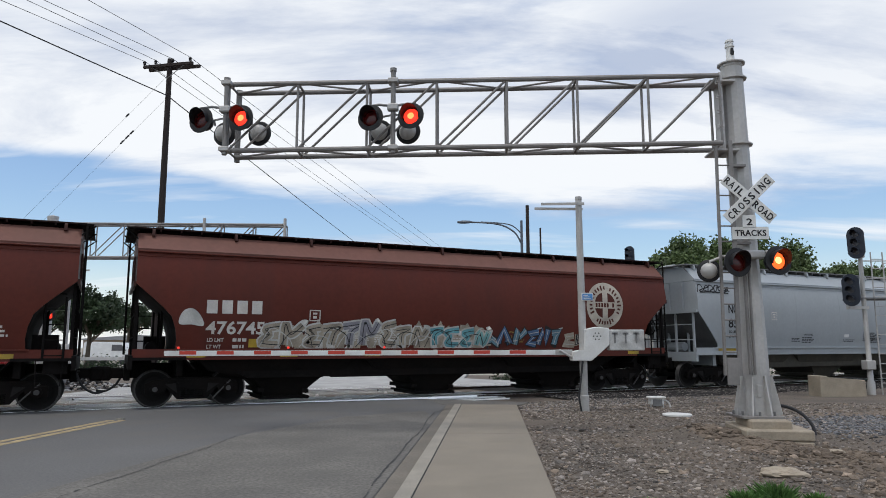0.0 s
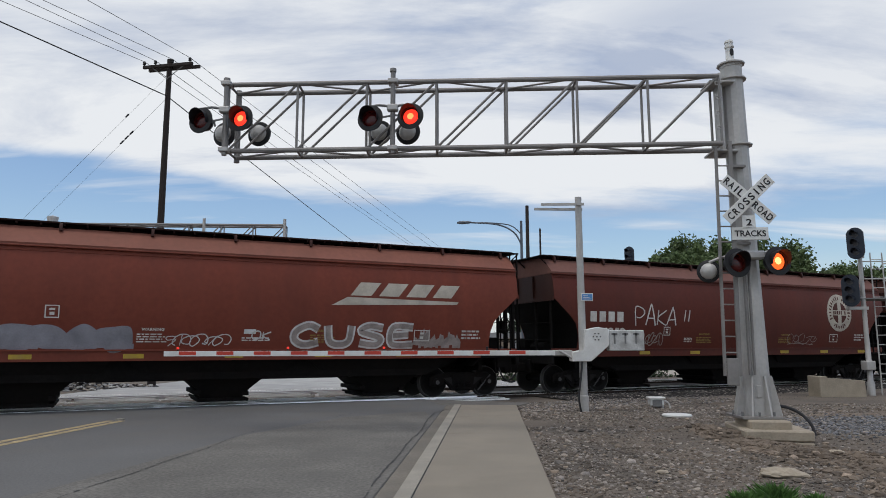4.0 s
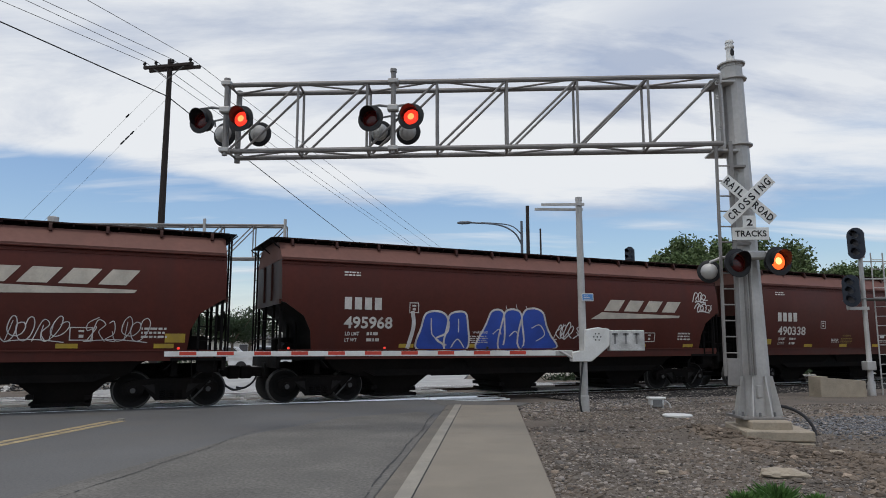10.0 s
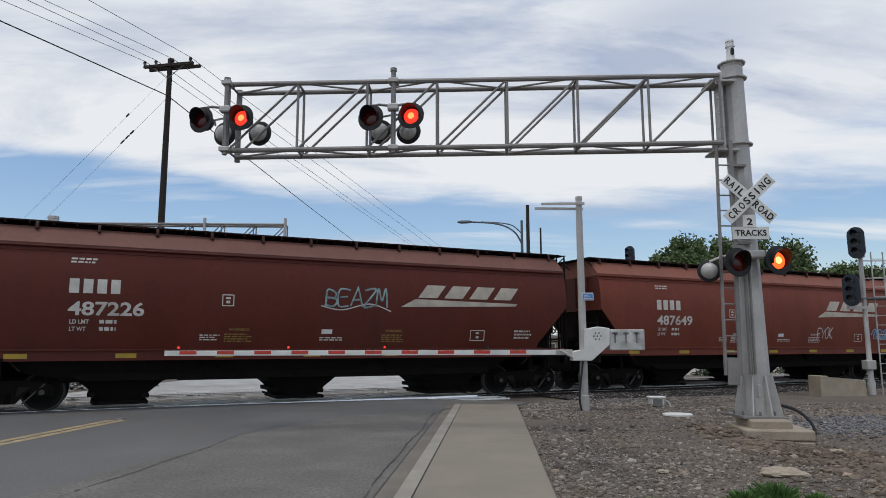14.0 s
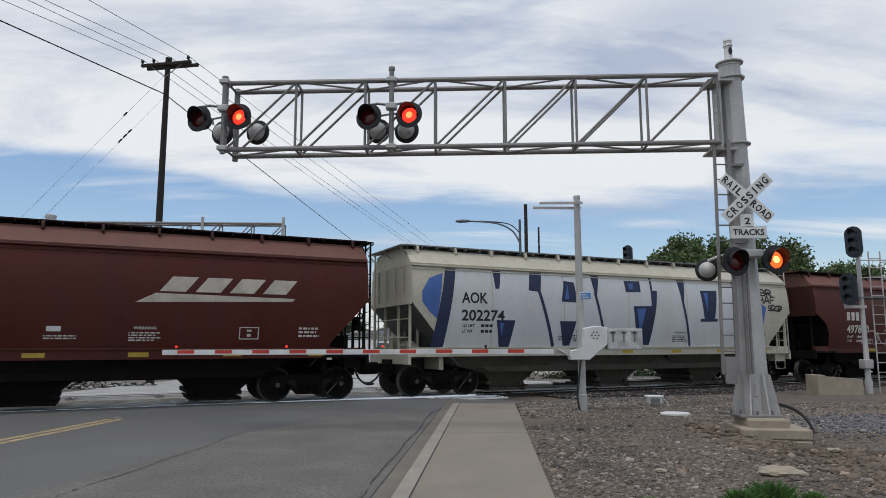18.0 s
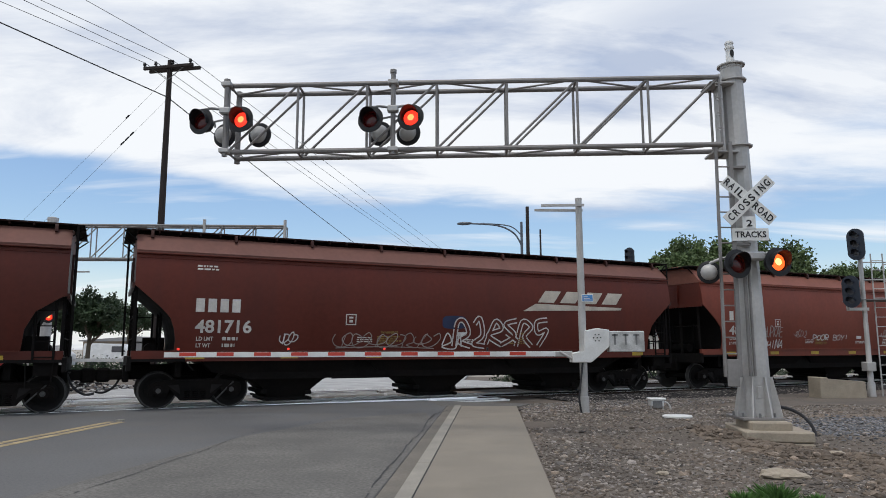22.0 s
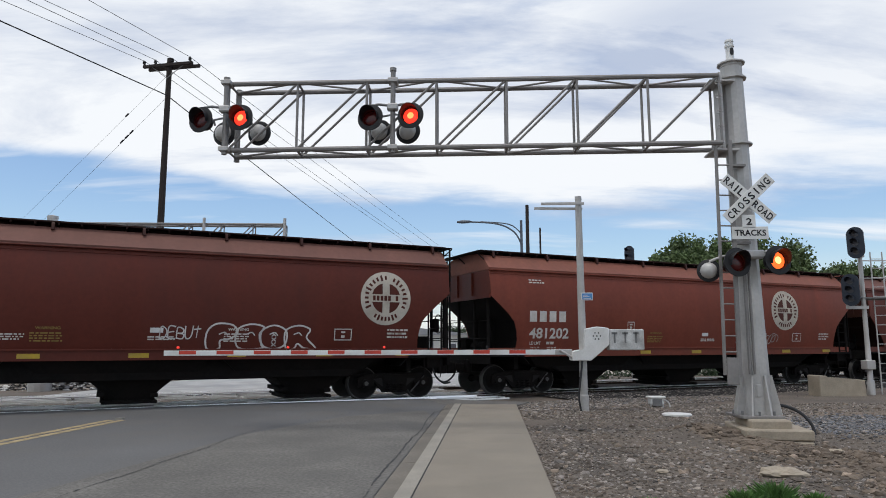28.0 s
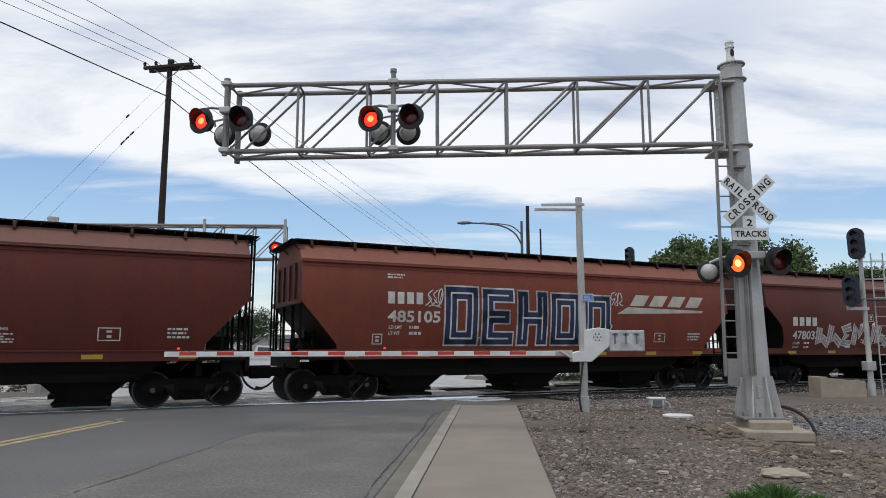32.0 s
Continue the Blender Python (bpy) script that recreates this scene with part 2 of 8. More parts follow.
M = dict(
    asphalt=mat("asphalt", (0.112, 0.111, 0.11), 0.85, vary=0.2, scale=0.35, fine=30, bump=0.25, grain=0.9,
                dirt=(0.124, 0.116, 0.106)),
    asphalt_old=mat("asphalt_old", (0.128, 0.121, 0.11), 0.9, vary=0.22, scale=1.1, fine=24, bump=0.5, grain=1.8,
                    dirt=(0.106, 0.101, 0.093)),
    gutter=mat("gutter", (0.155, 0.138, 0.115), 0.9, vary=0.2, scale=1.6, fine=30, bump=0.3, dirt=(0.13, 0.12, 0.1)),
    case_grey=mat("case_grey", (0.5, 0.5, 0.49), 0.6, vary=0.25, scale=5, dirt=(0.26, 0.25, 0.24)),
    block_tan=mat("block_tan", (0.34, 0.29, 0.225), 0.9, vary=0.22, scale=1.6, fine=28, bump=0.35, dirt=(0.26, 0.215, 0.165)),
    earth=mat("earth", (0.155, 0.121, 0.093), 0.95, vary=0.35, scale=1.6, fine=25, bump=1.0, dirt=(0.105, 0.08, 0.06)),
    stone_tan=mat("stone_tan", (0.185, 0.146, 0.113), 0.9, vary=0.3, scale=5, fine=60, bump=0.3, island=0.6),
    steel_edge=mat("steel_edge", (0.8, 0.8, 0.79), 0.5, 0.0, vary=0.15, scale=2),
    concrete=mat("concrete", (0.228, 0.199, 0.16), 0.85, vary=0.13, scale=1.2, fine=70, bump=0.2,
                 dirt=(0.2, 0.175, 0.14)),
    kerb=mat("kerb", (0.285, 0.262, 0.222), 0.85, vary=0.18, scale=1.6, fine=50, bump=0.25, dirt=(0.24, 0.22, 0.19)),
    panel=mat("panel", (0.33, 0.325, 0.318), 0.8, vary=0.22, scale=1.0, fine=40, bump=0.2, dirt=(0.27, 0.265, 0.26), per=0.2),
    soil=mat("soil", (0.118, 0.097, 0.079), 0.95, vary=0.35, scale=0.7, fine=25, bump=0.8, dirt=(0.125, 0.095, 0.072)),
    gravel=mat("gravel", (0.19, 0.168, 0.151), 0.9, vary=0.3, scale=5.0, fine=60, bump=0.3, island=0.8),
    stone_pale=mat("stone_pale", (0.255, 0.222, 0.19), 0.9, vary=0.32, scale=4.0, fine=60, bump=0.2, island=0.35),
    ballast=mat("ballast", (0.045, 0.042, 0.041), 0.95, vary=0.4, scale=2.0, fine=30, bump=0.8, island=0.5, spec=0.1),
    seal=mat("seal", (0.035, 0.035, 0.036), 0.7, vary=0.3, scale=4),
    line_yellow=mat("line_yellow", (0.35, 0.27, 0.15), 0.8, vary=0.35, scale=5, fine=22, dirt=(0.19, 0.16, 0.11)),
    rail=mat("rail", (0.05, 0.038, 0.032), 0.8, 0.0, vary=0.3, spec=0.1),
    # polished rail steel, with the reflected sky put into a near-white colour
    rail_top=mat("rail_top", (0.92, 0.92, 0.93), 0.45, 0.0, vary=0.05),
    steel_worn=mat("steel_worn", (0.95, 0.95, 0.95), 0.35, 0.9, vary=0.06, scale=2, bump=0),
    concrete_pale=mat("concrete_pale", (0.5, 0.49, 0.47), 0.9, vary=0.2, scale=3, fine=40, bump=0.3),
    stone_slate=mat("stone_slate", (0.12, 0.122, 0.13), 0.9, vary=0.3, scale=5, fine=60, bump=0.2, island=0.7),
    # near-black stone: the shade below the train is put into the colour
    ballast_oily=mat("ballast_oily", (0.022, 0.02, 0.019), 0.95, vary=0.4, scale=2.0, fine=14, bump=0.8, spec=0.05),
    tie=mat("tie", (0.04, 0.033, 0.028), 0.9, vary=0.35, per=0.25),
    galv=mat("galv", (0.46, 0.447, 0.435), 0.5, 0.25, vary=0.14, scale=1.5, fine=18, bump=0.06,
             dirt=(0.4, 0.39, 0.37)),
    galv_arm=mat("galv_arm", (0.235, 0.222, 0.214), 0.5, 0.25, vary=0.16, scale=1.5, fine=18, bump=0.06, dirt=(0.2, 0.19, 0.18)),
    galv_dark=mat("galv_dark", (0.2, 0.2, 0.2), 0.55, 0.3, vary=0.2),
    lamp_steel=mat("lamp_steel", (0.1, 0.115, 0.14), 0.55, 0.3, vary=0.2),
    black=mat("black", (0.013, 0.013, 0.015), 0.55, vary=0.3, bump=0.03),
    # black heads, with the sky's blue reflection mixed into the colour
    signal_dark=mat("signal_dark", (0.018, 0.024, 0.038), 0.5, vary=0.2, bump=0.03),
    lens_dark=mat("lens_dark", (0.07, 0.006, 0.006), 0.2, vary=0.2, bump=0),
    sign_white=mat("sign_white", (0.72, 0.72, 0.7), 0.45, vary=0.07, scale=4, bump=0.02, dirt=(0.55, 0.54, 0.5)),
    white=mat("white", (0.7, 0.7, 0.69), 0.5, vary=0.1, scale=2, bump=0.03, dirt=(0.5, 0.49, 0.46)),
    red_reflect=mat("red_reflect", (0.5, 0.05, 0.03), 0.4, vary=0.12),
    blue_sign=mat("blue_sign", (0.08, 0.25, 0.55), 0.4, vary=0.1),
    wood_pole=mat("wood_pole", (0.03, 0.023, 0.021), 0.9, vary=0.3, scale=2, fine=30, bump=0.4, streak=0.15),
    glass_grey=mat("glass_grey", (0.1, 0.1, 0.11), 0.15, vary=0.1, bump=0),
    cable=mat("cable", (0.03, 0.03, 0.033), 0.7, vary=0.1, bump=0),
    leaf=mat("leaf", (0.085, 0.125, 0.045), 0.7, vary=0.45, scale=0.8, fine=6, bump=0),
    leaf_dark=mat("leaf_dark", (0.028, 0.048, 0.02), 0.7, vary=0.45, scale=0.8, fine=6, bump=0),
    weed=mat("weed", (0.08, 0.17, 0.04), 0.65, vary=0.4, scale=6, fine=30, bump=0),
    bark=mat("bark", (0.1, 0.08, 0.06), 0.95, vary=0.3, scale=3, bump=0.5),
    brown=paint("brown", (0.108, 0.0235, 0.015)),
    brown_red=paint("brown_red", (0.19, 0.0455, 0.0275)),
    brown_dark=paint("brown_dark", (0.08, 0.0175, 0.0113)),
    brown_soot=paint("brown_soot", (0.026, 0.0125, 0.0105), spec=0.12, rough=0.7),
    brown_grimy=paint("brown_grimy", (0.05, 0.0185, 0.0138)),
    # dusty roof paints, paler also for the sky light falling on the slopes
    roof_dust_red=paint("roof_dust_red", (0.22, 0.085, 0.06), dirt=(0.15, 0.065, 0.048), rough=0.65),
    roof_dust=paint("roof_dust", (0.165, 0.077, 0.061), dirt=(0.115, 0.06, 0.049), rough=0.65),
    grey=paint("grey", (0.355, 0.38, 0.4), dirt=(0.31, 0.33, 0.345), vary=0.07),
    pale=paint("pale", (0.6, 0.61, 0.62), dirt=(0.52, 0.52, 0.5), vary=0.07),
    tan=paint("tan", (0.37, 0.32, 0.253), dirt=(0.31, 0.265, 0.205), vary=0.08),
    cream=paint("cream", (0.5, 0.47, 0.38), dirt=(0.38, 0.34, 0.25)),
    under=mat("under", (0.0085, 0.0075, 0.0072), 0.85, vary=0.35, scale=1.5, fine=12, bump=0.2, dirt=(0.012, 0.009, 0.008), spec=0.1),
    under_worn=mat("under_worn", (0.017, 0.015, 0.0145), 0.8, vary=0.35, scale=2, fine=14, bump=0.2, spec=0.2),
    under_tan=mat("under_tan", (0.065, 0.058, 0.046), 0.8, vary=0.3, scale=1.0, fine=12, dirt=(0.03, 0.027, 0.023)),
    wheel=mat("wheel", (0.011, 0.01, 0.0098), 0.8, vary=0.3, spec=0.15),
    tread=mat("tread", (0.075, 0.072, 0.07), 0.6, 0.3, vary=0.2),
    stencil=mat("stencil", (0.6, 0.57, 0.53), 0.7, vary=0.15, scale=3, fine=25, bump=0, dirt=(0.42, 0.36, 0.32)),
    stencil_dark=mat("stencil_dark", (0.02, 0.02, 0.022), 0.7, vary=0.2, bump=0),
    yellow=mat("yellow", (0.46, 0.31, 0.035), 0.6, vary=0.15, scale=4, bump=0, dirt=(0.35, 0.24, 0.06)),
    emblem=mat("emblem", (0.5, 0.45, 0.38), 0.7, vary=0.15, scale=3, fine=25, bump=0, dirt=(0.36, 0.31, 0.26)),
    # shade under the end slopes of pale cars, put into a dark grey
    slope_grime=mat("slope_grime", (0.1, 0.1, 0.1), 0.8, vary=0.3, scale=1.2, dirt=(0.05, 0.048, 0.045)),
    warn=mat("warn", (0.25, 0.165, 0.045), 0.7, vary=0.3, scale=6, bump=0),
    spray_tan=mat("spray_tan", (0.33, 0.285, 0.225), 0.7, vary=0.35, scale=3, bump=0),
    spray_cyan=mat("spray_cyan", (0.13, 0.33, 0.37), 0.7, vary=0.3, scale=3, bump=0),
    chalk=mat("chalk", (0.58, 0.55, 0.53), 0.8, vary=0.2, scale=4, bump=0),
    chalk_dim=mat("chalk_dim", (0.3, 0.25, 0.23), 0.8, vary=0.3, scale=4, bump=0),
    spray_blue=mat("spray_blue", (0.03, 0.075, 0.38), 0.6, vary=0.2, scale=2, bump=0),
    spray_sky=mat("spray_sky", (0.16, 0.33, 0.5), 0.6, vary=0.25, scale=2, bump=0),
    spray_teal=mat("spray_teal", (0.2, 0.42, 0.42), 0.6, vary=0.25, scale=2, bump=0),
    spray_pink=mat("spray_pink", (0.42, 0.24, 0.23), 0.7, vary=0.25, scale=2, bump=0),
    spray_navy=mat("spray_navy", (0.02, 0.03, 0.075), 0.6, vary=0.25, scale=2, bump=0),
    spray_white=mat("spray_white", (0.5, 0.49, 0.46), 0.7, vary=0.25, scale=2, bump=0),
    spray_grey=mat("spray_grey", (0.26, 0.25, 0.28), 0.6, vary=0.25, scale=2, bump=0),
    lit=glow("lit", (1.0, 0.04, 0.02), 1.5),
    lit_core=glow("lit_core", (1.0, 0.22, 0.06), 2.6),
    lit_hot=glow("lit_hot", (1.0, 0.11, 0.02), 2.0),
    lit_hot_core=glow("lit_hot_core", (1.0, 0.5, 0.14), 2.8),
    lit_red=glow("lit_red", (1.0, 0.06, 0.04), 0.8),
    wall_pale=mat("wall_pale", (0.5, 0.485, 0.455), 0.8, vary=0.1, scale=0.5, fine=5),
    wall_brown=mat("wall_brown", (0.3, 0.24, 0.19), 0.8, vary=0.12, scale=0.5, fine=5),
    roof_grey=mat("roof_grey", (0.25, 0.25, 0.26), 0.7, vary=0.15, scale=0.5, fine=5),
    lot=mat("lot", (0.34, 0.31, 0.27), 0.95, vary=0.2, scale=0.15, fine=3, bump=0.2, dirt=(0.24, 0.22, 0.17)),
    car_white=mat("car_white", (0.72, 0.73, 0.74), 0.25, vary=0.04, bump=0),
    car_red=mat("car_red", (0.3, 0.03, 0.03), 0.25, vary=0.04, bump=0),
    car_dark=mat("car_dark", (0.05, 0.055, 0.065), 0.25, vary=0.04, bump=0),
)


# ---- building blocks ----
def mesh_of(bm, name, mats, smooth=None):
    me = bpy.data.meshes.new(name)
    bmesh.ops.recalc_face_normals(bm, faces=bm.faces)
    if smooth is not None:
        for f in bm.faces:
            f.smooth = True
        for e in bm.edges:
            e.smooth = len(e.link_faces) == 2 and e.calc_face_angle(0) < radians(smooth)
    bm.to_mesh(me)
    bm.free()
    for m in mats if isinstance(mats, (list, tuple)) else [mats]:
        me.materials.append(M[m] if isinstance(m, str) else m)
    return me


def part(name, data, material=None, parent=None, label="", at=None, smooth=35):
    """One mesh object; data is a bmesh or a mesh that is shared."""
    me = data if isinstance(data, bpy.types.Mesh) else mesh_of(data, name, material, smooth)
    ob = new(name, me)
    if parent is not None:
        ob.parent = parent
    if at is not None:
        ob.matrix_basis = at
    return tagged(ob, label)


def thing(name, label, category, at=None, group="", kind=""):
    ob = new(name)
    ob.empty_display_size = 0.2
    if at is not None:
        ob.matrix_basis = at
    return tagged(ob, label, category, group, kind)


def quad(bm, pts, mi=0):
    f = bm.faces.new([bm.verts.new(p) for p in pts])
    f.material_index = mi
    return f


def box(bm, x0, x1, y0, y1, z0, z1, mi=0, bevel=0.0, m=None):
    vs = [Vector((x, y, z)) for x in (x0, x1) for y in (y0, y1) for z in (z0, z1)]
    if m is not None:
        vs = [m @ v for v in vs]
    v = [bm.verts.new(p) for p in vs]
    fs = [bm.faces.new([v[i] for i in k]) for k in
          ((0, 1, 3, 2), (4, 6, 7, 5), (0, 4, 5, 1), (2, 3, 7, 6), (0, 2, 6, 4), (1, 5, 7, 3))]
    for f in fs:
        f.material_index = mi
    if bevel:
        es = list({e for f in fs for e in f.edges})
        bmesh.ops.bevel(bm, geom=es, offset=bevel, segments=1, affect="EDGES")
    return fs


def rod(bm, a, b, r, seg=8, mi=0, r2=None, caps=True):
    a, b = Vector(a), Vector(b)
    d = (b - a)
    q = d.to_track_quat("Z", "Y")
    rings = []
    for p, rad in ((a, r), (b, r if r2 is None else r2)):
        rings.append([bm.verts.new(p + q @ Vector((rad * math.cos(t), rad * math.sin(t), 0)))
                      for t in [2 * math.pi * i / seg for i in range(seg)]])
    for i in range(seg):
        f = bm.faces.new((rings[0][i], rings[0][(i + 1) % seg], rings[1][(i + 1) % seg], rings[1][i]))
        f.material_index = mi
    if caps:
        for ring in rings:
            f = bm.faces.new(ring)
            f.material_index = mi


def pipe(bm, pts, r, seg=6, mi=0):
    """One bent tube along the points."""
    pts = [Vector(p) for p in pts]
    n, rings, side = len(pts), [], None
    for i, p in enumerate(pts):
        d = (pts[min(i + 1, n - 1)] - pts[max(i - 1, 0)]).normalized()
        if side is None:
            side = d.orthogonal().normalized()
        side = (side - d * side.dot(d)).normalized()
        up = d.cross(side)
        rings.append([bm.verts.new(p + (side * math.cos(t) + up * math.sin(t)) * r) for t in [2 * math.pi * k / seg for k in range(seg)]])
    for a, b in zip(rings, rings[1:]):
        for k in range(seg):
            bm.faces.new((a[k], a[(k + 1) % seg], b[(k + 1) % seg], b[k])).material_index = mi
    for ring in (rings[0], rings[-1]):
        bm.faces.new(ring).material_index = mi


def lathe(bm, profile, seg=24, axis="Y", mi=0, m=None, caps=True):
    """profile: pairs of (radius, along the axis)."""
    rings = []
    for r, h in profile:
        ring = []
        for i in range(seg):
            t = 2 * math.pi * i / seg
            c, s = r * math.cos(t), r * math.sin(t)
            p = Vector((c, h, s)) if axis == "Y" else Vector((c, s, h)) if axis == "Z" else Vector((h, c, s))
            ring.append(bm.verts.new(m @ p if m is not None else p))
        rings.append(ring)
    for r0, r1 in zip(rings, rings[1:]):
        for i in range(seg):
            f = bm.faces.new((r0[i], r0[(i + 1) % seg], r1[(i + 1) % seg], r1[i]))
            f.material_index = mi
    for k in (0, -1):
        if caps and profile[k][0] > 1e-5:
            f = bm.faces.new(rings[k])
            f.material_index = mi


def slab(bm, poly, lo, hi, axis="Y", mi=0):
    """A flat outline with thickness: pairs in the plane across the axis."""
    def at(p, h):
        return Vector((p[0], h, p[1])) if axis == "Y" else Vector((p[0], p[1], h)) if axis == "Z" else Vector((h, *p))
    a = [bm.verts.new(at(p, lo)) for p in poly]
    b = [bm.verts.new(at(p, hi)) for p in poly]
    fs = [bm.faces.new(a), bm.faces.new(b[::-1])]
    n = len(poly)
    fs += [bm.faces.new((a[i], b[i], b[(i + 1) % n], a[(i + 1) % n])) for i in range(n)]
    for f in fs:
        f.material_index = mi


def smooth_line(pts, steps=6, closed=False):
    """A rounded line through the points."""
    pts = [Vector((*p, 0)) if len(p) == 2 else Vector(p) for p in pts]
    n, out = len(pts), []
    for i in range(n if closed else n - 1):
        p = [pts[(i + k) % n] if closed else pts[min(max(i + k, 0), n - 1)] for k in (-1, 0, 1, 2)]
        for j in range(steps):
            t = j / steps
            out.append(0.5 * (2 * p[1] + (p[2] - p[0]) * t + (2 * p[0] - 5 * p[1] + 4 * p[2] - p[3]) * t * t
                              + (3 * p[1] - p[0] - 3 * p[2] + p[3]) * t ** 3))
    if not closed:
        out.append(pts[-1])
    return out


def ribbon(bm, pts, w, y, closed=False, mi=0, steps=6, smooth=True):
    """A flat stroke of width w on a car's side, at depth y."""
    line = smooth_line(pts, steps, closed) if smooth else [Vector((*p, 0)) for p in pts]
    n = len(line)
    L, R = [], []
    for i, p in enumerate(line):
        a, b = (line[i - 1], line[(i + 1) % n]) if closed else (line[max(i - 1, 0)], line[min(i + 1, n - 1)])
        d = (b - a)
        d = d.normalized() if d.length > 1e-6 else Vector((1, 0, 0))
        s = Vector((-d.y, d.x, 0)) * w / 2
        L.append(bm.verts.new((p.x + s.x, y, p.y + s.y)))
        R.append(bm.verts.new((p.x - s.x, y, p.y - s.y)))
    for i in range(n if closed else n - 1):
        j = (i + 1) % n
        f = bm.faces.new((L[i], R[i], R[j], L[j]))
        f.material_index = mi


def plate(bm, pts, y, mi=0):
    f = bm.faces.new([bm.verts.new((p[0], y, p[1])) for p in pts])
    f.material_index = mi
    if len(pts) > 4:
        bmesh.ops.triangulate(bm, faces=[f])


glyphs = {}


def text_faces(text):
    """The built-in font's outline of the text, in a unit box."""
    if text not in glyphs:
        cu = bpy.data.curves.new("text", "FONT")
        cu.body, cu.resolution_u, cu.offset = text, 3, 0.024
        ob = bpy.data.objects.new("text", cu)
        me = bpy.data.meshes.new_from_object(ob)
        v = np.array([p.co[:2] for p in me.vertices])
        lo, hi = v.min(0), v.max(0)
        glyphs[text] = ((v - lo) / (hi - lo), [tuple(f.vertices) for f in me.polygons])
        bpy.data.objects.remove(ob)
        bpy.data.curves.remove(cu)
        bpy.data.meshes.remove(me)
    return glyphs[text]


def write(bm, text, x0, x1, z0, z1, y, mi=0, slant=0.0, m=None):
    v, faces = text_faces(text)
    vs = []
    for a, b in v:
        p = Vector((x0 + (x1 - x0) * a + slant * (z1 - z0) * b, y, z0 + (z1 - z0) * b))
        vs.append(bm.verts.new(m @ p if m is not None else p))
    for f in faces:
        try:
            bm.faces.new([vs[i] for i in f]).material_index = mi
        except ValueError:
            pass

# ---- ground, street and tracks ----
rng = random.Random(4)


def road_xy(u, v):
    p = road_pose(u, v).translation
    return p.x, p.y


def soil_height(x, y):
    """The waste ground beside the walk: low humps, a bank that falls towards the eye."""
    a = radians(ROAD_TURN)
    u, v = x * math.cos(a) + y * math.sin(a), -x * math.sin(a) + y * math.cos(a)
    n = (Vector((x, y, 0)) - TRACK_O).dot(TRACK_N)
    h = -0.05 + 0.05 * noise.noise((x * 0.5, y * 0.5, 0)) + 0.025 * noise.noise((x * 1.9, y * 1.9, 3))
    h += 0.06 * max(0.0, min(1.0, (u - 2.4) / 2.2)) * max(0.0, 1 - abs(v - 12.0) / 4.5)
    h += 0.16 * math.exp(-((x - 4.4) / 0.5) ** 2 - ((y - 12.2) / 0.7) ** 2) - 0.14 * math.exp(-((x - 6.0) / 0.7) ** 2 - ((y - 11.1) / 0.7) ** 2)
    h *= max(0.0, min(1.0, (u - 0.5) / 0.5)) if u > 0.5 else 1.0
    if u <= 0.9:
        h = min(h, -0.03)
    if n > -3.5:
        h = min(h, -0.08)
    return h


def in_bank(x, y):
    """Bare brown earth runs from the mast's foot down the bank."""
    if not (6.2 < y < 19 and 3 < x < 16):
        return False
    mid = 4.6 + 0.35 * (12.5 - y) if y > 9.5 else 5.65 - 0.1 * (9.5 - y)
    d = abs(x - mid) - (0.75 if y < 12.9 else 0.0)
    far = y - (13.6 + 0.42 * (x - 6)) if x > 8.2 else 9
    return d + 0.7 * noise.noise((x * 1.1, y * 1.1, 5)) < 0 and y < 13 or 0 < far + 0.5 * noise.noise((x, y, 2)) < 1.6


def build_ground():
    bm = bmesh.new()
    # one sheet: fine beside the walk, coarse out to the horizon
    xs = [-1800, -500, -150, -60, -30, -15, -8, -4, -1.5, 0] + [0.22 * i for i in range(1, 76)] + [18, 22, 30, 60, 150, 500, 1800]
    ys = [-600, -100, -20, -6, 0, 3] + [4 + 0.22 * i for i in range(70)] + [20, 22, 26, 32, 40, 60, 100, 250, 700, 2500]
    grid = []
    for y in ys:
        row = []
        for x in xs:
            inner = 0 < x < 17 and 3 < y < 19.6
            row.append(bm.verts.new((x, y, soil_height(x, y) if inner else -0.1)))
        grid.append(row)
    for j in range(len(ys) - 1):
        for i in range(len(xs) - 1):
            f = bm.faces.new((grid[j][i], grid[j][i + 1], grid[j + 1][i + 1], grid[j + 1][i]))
            x, y = (xs[i] + xs[i + 1]) / 2, (ys[j] + ys[j + 1]) / 2
            f.material_index = 2 if in_bank(x, y) else 0 if ys[j] < 40 else 1
    g = part("ground", bm, ["soil", "lot", "earth"])
    tagged(g, "dry brown soil with loose gravel and pale dirt lots", "ground", kind="structure")


def strip(bm, pts, z0, z1, mi=0):
    """A slab over road-coordinate corners (u, v)."""
    slab(bm, [road_xy(*p) for p in pts], z0, z1, "Z", mi)


